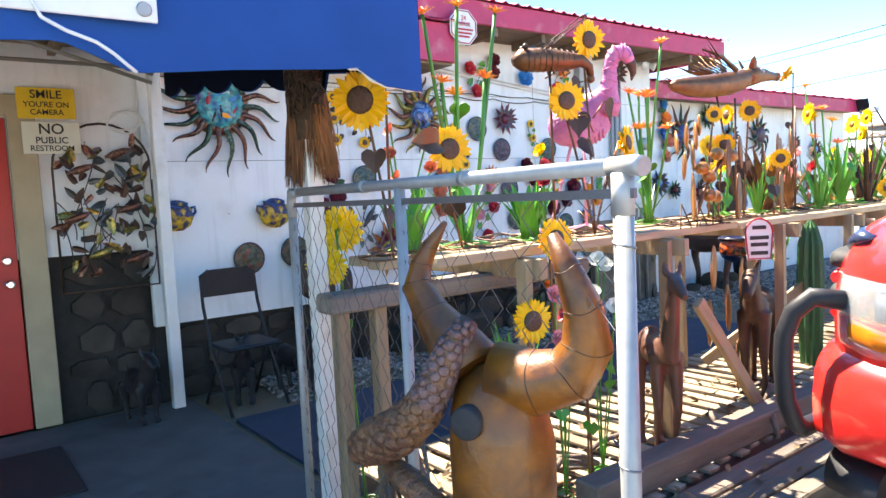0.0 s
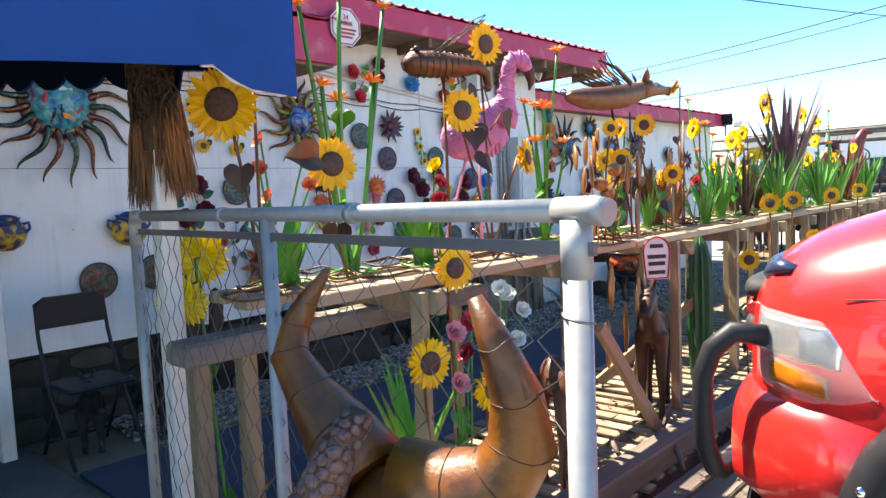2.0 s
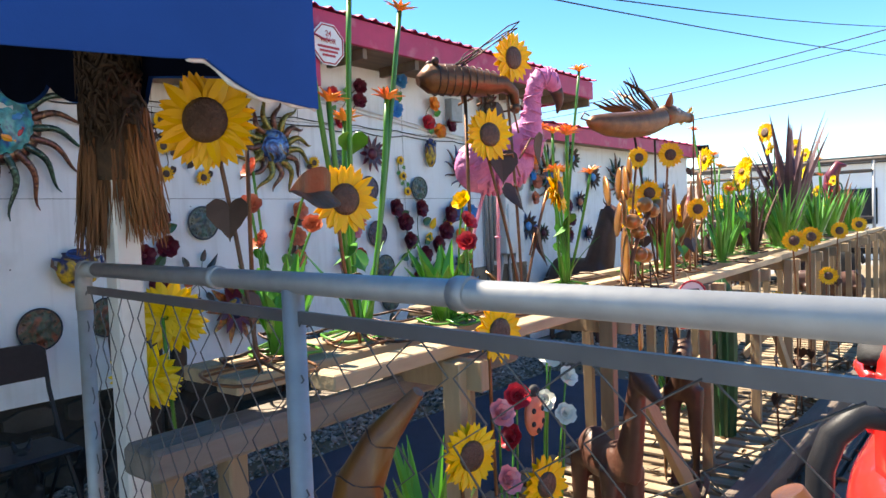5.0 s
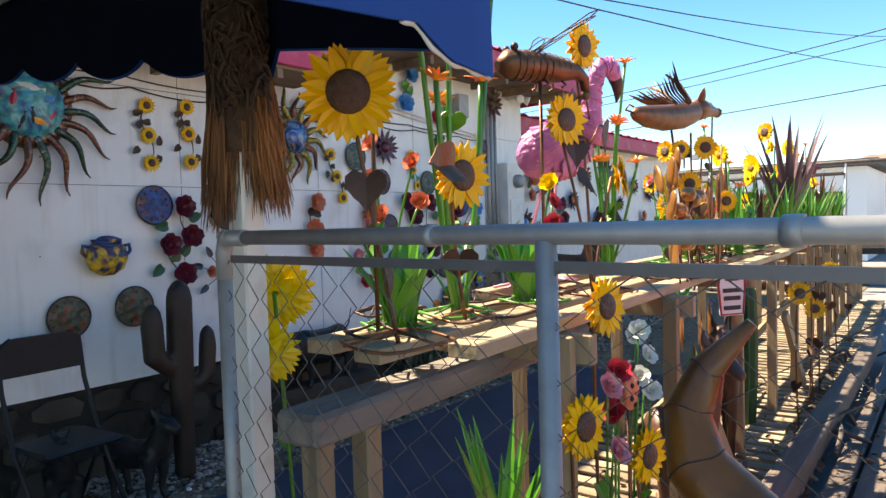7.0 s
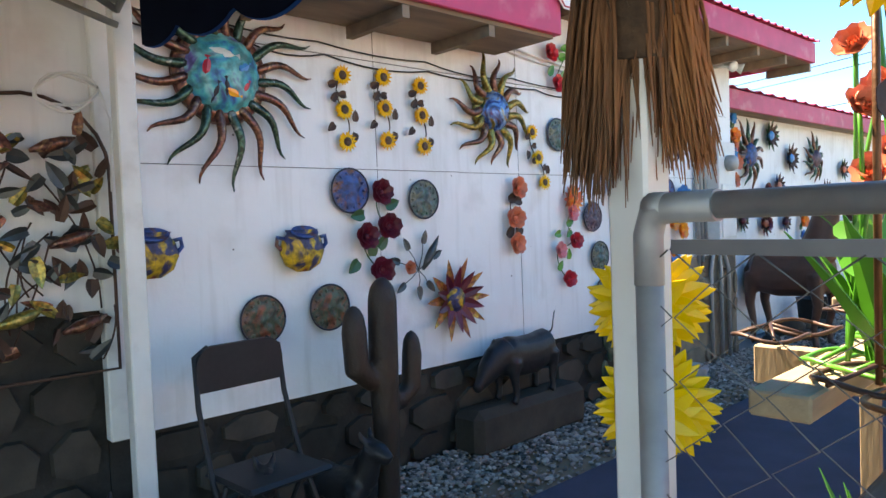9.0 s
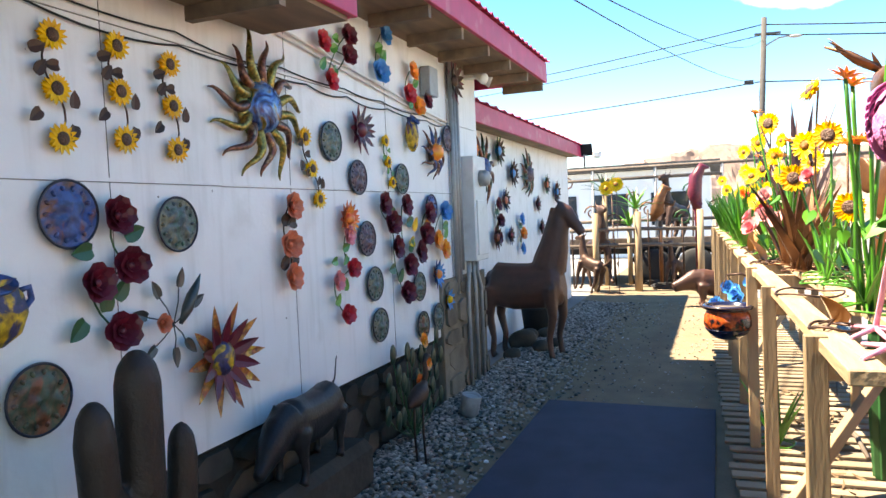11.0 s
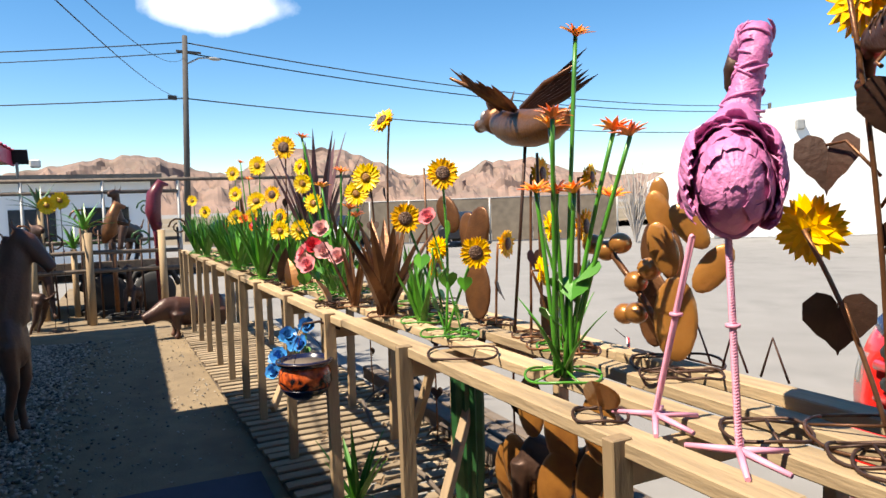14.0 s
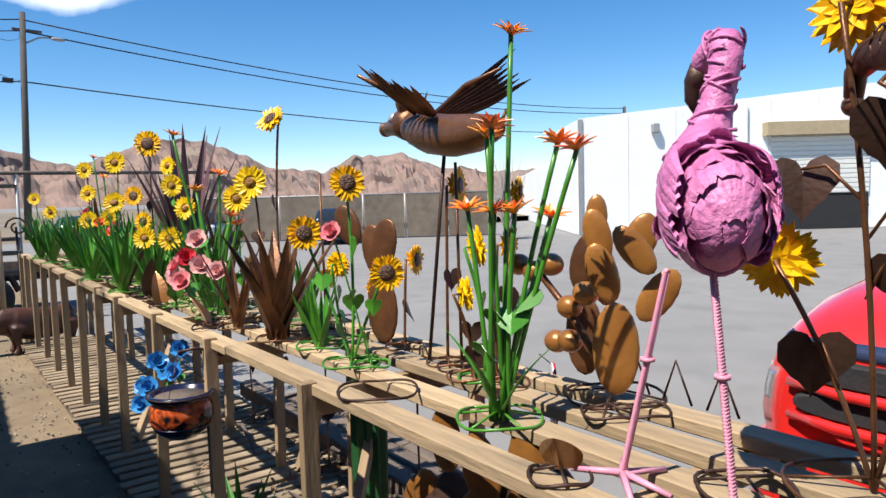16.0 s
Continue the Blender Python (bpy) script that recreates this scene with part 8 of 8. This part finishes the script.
for pts, rad in (LHORN, RHORN):
    horn = part("horn", tube(B(), pts, rad, 18), M_bull, bull, "tapering curved horn of welded plates")
    for i in range(1, len(pts) - 1):
        # weld beads where the plates of the horn meet
        a, b = Vector(pts[i]), Vector(pts[i + 1])
        d = (Vector(pts[i + 1]) - Vector(pts[i - 1])).normalized()
        e1 = d.cross(DV).normalized()
        e2 = d.cross(e1)
        part("weld_bead", tube(B(), [a + (e1 * math.cos(j * math.pi / 9) + e2 * math.sin(j * math.pi / 9)) * (rad[i] + 0.0005) + d * 0.003 * math.sin(j * 1.1 + i) for j in range(19)], 0.001, 5), M_rustd, horn, "dark weld bead")
# closed black disc; the dark of the eye hole is its colour
part("eye", lathe(B(), [(0.034, -0.04), (0.036, 0.006), (0.03, 0.01), (0.0005, 0.007)], 18, T(*bp(0.095, 0.0, -0.115)) @ Vector((-0.9, -0.42, 0)).to_track_quat("Z", "Y").to_matrix().to_4x4()), M_black, bull, "solid black disc drawn for the dark eye hole")
part("ear", blade(B(), T(*bp(-0.02, 0.07, -0.09)) @ Matrix((-U, V, DV)).transposed().to_4x4() @ rot("Z", -55), 0.17, 0.075, 0.1, 0.7, 0.4), M_bull, bull)
STRIP = [bp(0.045, 0.2, -0.05), bp(0.04, 0.15, -0.1), bp(0.02, 0.08, -0.125), bp(-0.02, 0.01, -0.14), bp(-0.09, -0.05, -0.15), bp(-0.17, -0.09, -0.16), bp(-0.235, -0.125, -0.165), bp(-0.25, -0.135, -0.165)]
MUZ = (0.022, 0.03, 0.036, 0.044, 0.052, 0.054, 0.042, 0.018)
M_dusty = mat("dusty_mauve_scales", (0.2, 0.11, 0.09), 0.55, second=(0.1, 0.045, 0.04), scale=40, bump=0.8, bscale=90)
part("muzzle", tube(B(), STRIP, MUZ, 16), M_hide, bull, "scaly brown hide muzzle")
r = random.Random(17)
for row in range(26):
    # overlapping rows of hammered scales round the muzzle
    f_ = 0.3 + row * 0.235
    i = int(f_)
    c = Vector(STRIP[i]).lerp(Vector(STRIP[i + 1]), f_ - i)
    rad = MUZ[i] + (MUZ[i + 1] - MUZ[i]) * (f_ - i)
    d = (Vector(STRIP[i + 1]) - Vector(STRIP[i])).normalized()
    e1 = d.cross(Vector((0, 0.2, 1))).normalized()
    for k in range(7):
        a = 2 * math.pi * (k + 0.5 * (row % 2)) / 7 + r.uniform(-0.15, 0.15)
        nrm = (e1 * math.cos(a) + d.cross(e1) * math.sin(a) - d * 0.25).normalized()
        part("scale", ball(B(), c + nrm * rad * 0.98, (rad * 0.42 * r.uniform(0.8, 1.15), rad * 0.38, 0.005), 8, 4, nrm.to_track_quat("Z", "Y").to_matrix().to_4x4()), M_dusty if row < 11 else M_hide, bull)
part("jaw_strip", tube(B(), [bp(-0.16, -0.15, -0.14), bp(-0.09, -0.18, -0.13), bp(-0.0, -0.22, -0.12), bp(0.06, -0.25, -0.11)], [0.024, 0.034, 0.03, 0.014], 12), M_hide, bull, "scaly lower jaw strip")

# folding chair
ch = thing("folding_chair", "black folding chair with an open back standing against the wall", "chair", T(2.68, 6.08, 0.02) @ rot("Z", 4))
bm = B()
rim = [(-0.205, 0.78), (0.205, 0.78), (0.205, 0.88)] + [(0.125 + 0.08 * math.cos(math.pi * k / 12), 0.88 + 0.09 * math.sin(math.pi * k / 12)) for k in range(1, 7)] + [(-0.125 - 0.08 * math.sin(math.pi * k / 12), 0.88 + 0.09 * math.cos(math.pi * k / 12)) for k in range(7)]
fr = [bm.verts.new((x, 0.1, z)) for x, z in rim]
bk_ = [bm.verts.new((x, 0.125, z)) for x, z in rim]
bm.faces.new(fr)
bm.faces.new(bk_[::-1])
for k in range(len(rim)):
    bm.faces.new((fr[k], bk_[k], bk_[(k + 1) % len(rim)], fr[(k + 1) % len(rim)]))
part("back_panel", bm, M_plastic, ch)
part("seat", box(B(), -0.2, -0.26, 0.43, 0.2, 0.1, 0.46, 0.015), M_plastic, ch)
for s in (1, -1):
    part("side_frame", tube(B(), [(0.21 * s, -0.28, 0.0), (0.21 * s, 0.0, 0.44), (0.205 * s, 0.1, 0.72), (0.2 * s, 0.125, 0.93), (0.14 * s, 0.125, 0.965)], 0.012, 8), M_plastic, ch)
    part("rear_leg", tube(B(), [(0.19 * s, 0.2, 0.0), (0.19 * s, -0.08, 0.44)], 0.011, 8), M_plastic, ch)
part("stretcher", tube(B(), [(-0.19, 0.17, 0.07), (0.19, 0.17, 0.07)], 0.009, 7), M_plastic, ch)

# painted pot hung at the bench
M_navy = mat("navy_glaze", (0.012, 0.014, 0.045), 0.2, vary=0.3, scale=20, coat=0.5)
ps = thing("pot_hanger", "dark iron arm and wires holding the painted pot", "hanger", T(6.27, 4.36, 0.0))
part("arm", tube(B(), [(-0.03, -0.19, 1.12), (-0.02, -0.08, 1.17), (0, 0, 1.16)], 0.007, 7), M_rustd, ps)
for k in range(3):
    a = 2.1 * k + 0.4
    part("wire", tube(B(), [(0, 0, 1.16), (0.13 * math.cos(a), 0.13 * math.sin(a), 0.975)], 0.0018, 5), M_rustd, ps)
part("cradle", tube(B(), [(0.149 * math.cos(j * math.pi / 10), 0.149 * math.sin(j * math.pi / 10), 0.972) for j in range(21)], 0.003, 5), M_rustd, ps)
pt = thing("painted_pot", "orange talavera pot with black flourishes and a dark rim", "pot", T(6.27, 4.36, 0.775) @ Matrix.Scale(0.7, 4))
part("pot_body", lathe(B(), [(0.1, 0), (0.16, 0.05), (0.2, 0.12), (0.195, 0.2), (0.17, 0.245), (0.165, 0.25), (0.02, 0.23)], 26), M_talo, pt)
part("rim", lathe(B(), [(0.168, 0.246), (0.205, 0.26), (0.21, 0.285), (0.195, 0.295), (0.18, 0.285), (0.17, 0.25)], 26), M_navy, pt, "dark blue glazed rim")
part("foot_band", lathe(B(), [(0.1, -0.002), (0.165, 0.048), (0.187, 0.085), (0.189, 0.088), (0.165, 0.05)], 26), M_navy, pt, "dark blue glazed foot")
part("soil", lathe(B(), [(0.172, 0.24), (0.17, 0.262), (0.01, 0.264)], 20), M_beam, pt)

# scraps on the ground by the wall
bm = B()
lathe(bm, [(0.06, 0), (0.075, 0.02), (0.08, 0.16), (0.075, 0.165), (0.06, 0.15)], 16)
c = solid("tin_can", bm, M_galv, "dented grey tin can on the gravel", "can")
c.matrix_basis = T(6.75, 6.25, 0.03) @ rot("X", 12)
bk = thing("cable_spool", "black plastic tub against the annex wall", "tub", T(10.4, 6.6, 0.0))
part("tub_body", lathe(B(), [(0.16, 0), (0.2, 0.35), (0.21, 0.36), (0.19, 0.36), (0.15, 0.04)], 18), M_black, bk)

# ---------------------------------------------------------------- far end of the yard
fence = thing("rail_fence", "rough timber rail fence closing the end of the alley", "fence", T(15.2, 0, 0))
for y in (4.7, 5.8, 6.6, 7.6):
    part("post", tube(B(), [(0, y, 0), (0.02, y, 1.5)], 0.06, 9), M_woodv, fence)
for z in (0.85, 1.15):
    part("rail", tube(B(), [(0.05, 4.4, z), (0.06, 6.0, z + 0.03), (0.05, 8.4, z)], 0.035, 8), M_beam, fence)
rack = thing("pipe_rack", "tall steel pipe rack for hanging yard art", "rack", T(16.9, 0, 0))
for y in (4.3, 5.6, 6.9, 8.2):
    part("upright", tube(B(), [(0, y, 0), (0, y, 2.42)], 0.03, 8), M_galv, rack)
for z in (2.42, 2.2, 1.3):
    part("crossbar", tube(B(), [(0, 0.8 if z > 2.3 else 4.3, z), (0, 8.4, z)], 0.035, 8), M_beam, rack)
tr = thing("flat_trailer", "low black twin-axle trailer parked behind the fence", "trailer", T(17.4, 0, 0))
part("deck", box(B(), -0.9, 3.6, 0.62, 0.9, 8.2, 0.74, 0.01), M_black, tr)
part("side_rail", box(B(), -0.95, 3.6, 0.75, -0.9, 8.2, 0.95, 0.01), M_beam, tr)
for y in (4.82, 5.62):
    w = part("wheel", lathe(B(), [(0.18, -0.1), (0.33, -0.1), (0.36, -0.07), (0.36, 0.07), (0.33, 0.1), (0.18, 0.1)], 24, T(-0.95, y, 0.36) @ rot("Y", 90)), M_black, tr)
    part("rim", lathe(B(), [(0.02, -0.06), (0.18, -0.105), (0.19, 0.05), (0.02, 0.05)], 16, T(-0.96, y, 0.36) @ rot("Y", -90)), M_galv, w)
    part("mudguard", tube(B(), [(-0.95, y - 0.42, 0.45), (-0.95, y - 0.3, 0.72), (-0.95, y, 0.8), (-0.95, y + 0.3, 0.72), (-0.95, y + 0.42, 0.45)], 0.05, 8), M_black, tr)
for x, y, z, yw, hh, lab in ((15.9, 6.62, 0.0, -150, 1.5, "dark brown metal donkey statue leaning at the yard end"), (16.75, 5.36, 0.745, 150, 1.35, "brown metal hound statue rearing on the trailer"), (15.4, 5.23, 0.0, 160, 0.85, "rusty metal wolf statue by the fence"), (15.0, 6.79, 0.0, 60, 1.0, "dark metal goat statue beside the annex")):
    beast("yard_statue", lab, "statue", T(x, y, z) @ rot("Z", yw) @ rot("Y", -18) @ Matrix.Scale(hh, 4), 0.7, 0.5, 0.13,
          ([(0.2, 0, 0.62), (0.3, 0, 0.8), (0.34, 0, 0.95)], [0.1, 0.08, 0.06]), ([(0.33, 0, 0.98), (0.42, 0, 0.97), (0.52, 0, 0.92)], [0.07, 0.06, 0.035]), 0.03, M_rustd, ([(-0.24, 0, 0.6), (-0.36, 0, 0.72), (-0.42, 0, 0.9)], [0.03, 0.025, 0.01]), 0.1, voxel=0.02)
rg = random.Random(31)
for k in range(14):
    y = 4.5 + 0.3 * k + rg.uniform(-0.1, 0.1)
    st = thing("garden_stake", "thin dark garden stake with a wire curl at the yard end", "garden stake", T(15.4 + rg.uniform(0, 2.2), y, 0), "garden stakes")
    h = rg.uniform(1.1, 2.2)
    part("rod", tube(B(), [(0, 0, 0), (0, rg.uniform(-0.05, 0.05), h)], 0.018, 6), M_rustd, st)
    part("curl", tube(B(), [(0, 0.16 * math.cos(2 * math.pi * j / 10) * (1 - 0.05 * j), h + 0.16 * math.sin(2 * math.pi * j / 10) * (1 - 0.05 * j)) for j in range(13)], 0.016, 6), rg.choice((M_rust, M_rustd, M_greend)), st)
bm = B()
tube(bm, [(0, 0, 0), (0, 0.02, 1.4), (0, 0.0, 1.62)], [0.05, 0.04, 0.1], 9)
tube(bm, [(0, 0, 1.5), (0, 0.05, 1.8), (0, 0.02, 2.1), (0, -0.1, 2.3), (0, -0.22, 2.26)], [0.08, 0.13, 0.12, 0.08, 0.02], 10)
ob = solid("parrot_statue", bm, M_maroon, "tall reddish metal parrot statue on a pole", "statue")
ob.matrix_basis = T(15.6, 4.75, 0)
bm = B()
tube(bm, [(0, 0, 0), (0, 0.0, 1.3)], 0.04, 8)
tube(bm, [(0, 0.15, 1.3), (0, 0.05, 1.5), (0, 0, 1.75), (0, -0.1, 1.95), (0, -0.22, 1.9)], [0.04, 0.14, 0.1, 0.09, 0.03], 10)
tube(bm, [(0, -0.05, 1.65), (0, -0.25, 1.6), (0, -0.28, 1.68)], [0.04, 0.03, 0.02], 7)
ob = solid("dinosaur_statue", bm, M_rust, "small rusty metal dinosaur statue on a post", "statue")
ob.matrix_basis = T(15.9, 5.45, 0)
for x, y, h in ((16.2, 6.55, 1.9), (15.3, 5.85, 1.55), (16.4, 6.1, 1.2)):
    t_ = thing("potted_yucca", "green metal yucca on a timber post at the yard end", "metal plant", T(x, y, 0))
    part("post", tube(B(), [(0, 0, 0), (0, 0, h)], 0.05, 8), M_woodv, t_)
    for k in range(12):
        part("blade", blade(B(), T(0, 0, h) @ rot("Z", 30 * k) @ rot("Y", -75 + 4 * (k % 5) * 3), 0.5, 0.06, -0.3, 0.6, 0.4, 5, 0.003), M_greend if h > 1.6 else M_greenl, t_)
for y, z in ((6.3, 1.95), (6.12, 2.02)):
    sunflower("yellow metal flower on a tall stake at the yard end", (14.75, y, 0.0), [(14.72, y, z, 0.14, 185, 0)], M_rustd, M_rustd, 2, 0.1, M_yellowb, seed=int(y * 50))
sp = thing("solar_lamp", "dark solar panel and flood lamp on the annex roof corner", "lamp", T(14.15, 6.58, 2.36))
part("bracket", tube(B(), [(0, 0, -0.02), (0, 0, 0.2)], 0.02, 8), M_galv, sp)
part("panel", box(B(), -0.02, -0.15, -0.11, 0.0, 0.15, 0.11, 0.004, T(-0.03, 0, 0.28) @ rot("Y", -25)), M_plastic, sp, "dark blue solar panel")
part("lamp_head", box(B(), -0.1, -0.3, 0.12, 0.02, -0.16, 0.24, 0.02), M_whitepost, sp)
rg = random.Random(44)
for k in range(4):
    hs = thing("hose_coil", "dark hose coil lying on the pale ground", "hose", T(15.6 + 0.5 * k, 5.3 + rg.uniform(-0.5, 0.6), 0.0), "hose coils")
    part("hose", tube(B(), [((0.36 + 0.03 * math.sin(j)) * math.cos(j * 0.5), (0.36 + 0.03 * math.sin(j * 1.3)) * math.sin(j * 0.5), 0.02 + 0.002 * j) for j in range(36)], 0.016, 6), M_black, hs)
bl = thing("white_shed", "low white metal building behind the yard", "building", T(24, 0, 0))
part("wall", box(B(), 0, 4.6, 0, 6, 10, 2.7), M_metal_w, bl)
part("roof", box(B(), -0.3, 4.3, 2.72, 6.3, 10.3, 2.9), M_concrete, bl)
for y in (5.2, 7.0, 8.6):
    part("window", box(B(), -0.03, y, 1.0, -0.005, y + 1.1, 2.0), M_cabglass, bl)

# lot boundary: chain-link fence with dark screen, parked cars, bare bush
lot = thing("boundary_fence", "long chain-link lot fence with brown privacy screen", "fence", T(0, 0, 0))
FA, FB = Vector((36.0, -2.0, 0)), Vector((27.5, -14.5, 0))
M_screen = mat("brown_privacy_screen", (0.2, 0.16, 0.12), 0.9, vary=0.4, scale=3)
fd = (FB - FA)
for k in range(9):
    p = FA + fd * k / 8
    part("post", tube(B(), [(p.x, p.y, 0), (p.x, p.y, 2.0)], 0.04, 8), M_galv, lot)
part("rail", tube(B(), [(FA.x, FA.y, 1.98), (FB.x, FB.y, 1.98)], 0.03, 6), M_galv, lot)
for k in range(8):
    a, b = FA + fd * k / 8, FA + fd * (k + 1) / 8
    d = (b - a).normalized() * 0.06
    nrm = Vector((-fd.y, fd.x, 0)).normalized() * 0.01
    bm = B()
    q = [a + d, b - d, b - d + Vector((0, 0, 1.92)), a + d + Vector((0, 0, 1.92))]
    v1 = [bm.verts.new(c + nrm + Vector((0, 0, 0.03))) for c in q]
    v2 = [bm.verts.new(c - nrm + Vector((0, 0, 0.03))) for c in q]
    bm.faces.new(v1)
    bm.faces.new(v2[::-1])
    for i in range(4):
        bm.faces.new((v1[i], v2[i], v2[(i + 1) % 4], v1[(i + 1) % 4]))
    part("screen_panel", bm, M_screen, lot)
field = B()
bmesh.ops.create_grid(field, x_segments=40, y_segments=40, size=1)
for v in field.verts:
    v.co = Vector((150 + v.co.x * 112, v.co.y * 190 - 40, 0.1 + 0.5 * noise.noise(Vector((v.co.x * 6, v.co.y * 6, 0)))))
M_scrub = mat("dry_scrub", (0.23, 0.18, 0.12), 0.95, vary=0.4, scale=0.2, stain=(0.1, 0.1, 0.06), stain_amt=0.6)
solid("ground_desert", smooth(field), M_scrub, "dry brown desert scrub beyond the lot", "ground", "structure")
for i, (x, y, c) in enumerate(((30.0, -8.0, M_plastic), (33.5, -3.5, M_metal_w), (34.5, 1.0, M_beam))):
    pc = thing("parked_car", "parked car by the lot fence", "car", T(x, y, 0) @ rot("Z", 60))
    part("body", loft(B(), [(-2.1, 0.7, 0.35, 0.75), (-1.9, 0.85, 0.3, 0.9), (1.7, 0.85, 0.3, 0.95), (2.1, 0.75, 0.35, 0.8)], 4), c, pc)
    part("cabin", loft(B(), [(-1.3, 0.7, 0.85, 0.95), (-0.7, 0.68, 0.85, 1.42), (0.8, 0.68, 0.85, 1.42), (1.4, 0.7, 0.85, 0.95)], 4), M_cabglass, pc)
    for sx in (-0.78, 0.78):
        for sy in (-1.3, 1.3):
            part("wheel", lathe(B(), [(0.15, -0.1), (0.31, -0.1), (0.31, 0.1), (0.15, 0.1)], 14, T(sx, sy, 0.31) @ rot("Y", 90)), M_black, pc)
bush = thing("bare_bush", "grey leafless bush before the warehouse", "bush", T(24.5, -13.0, 0))
rg = random.Random(3)
bm = B()
for k in range(60):
    a, l = rg.uniform(0, 6.3), rg.uniform(0.3, 1.0)
    h = rg.uniform(1.6, 3.6)
    tube(bm, [(0, 0, 0), (l * 0.4 * math.cos(a), l * 0.4 * math.sin(a), h * 0.5), (l * math.cos(a + 0.4), l * math.sin(a + 0.4), h)], [0.03, 0.02, 0.006], 4, False)
M_twig = mat("grey_twigs", (0.45, 0.4, 0.36), 0.9, vary=0.2)
tagged(part("twig_mass", bm, M_twig, bush), kind="stuff")
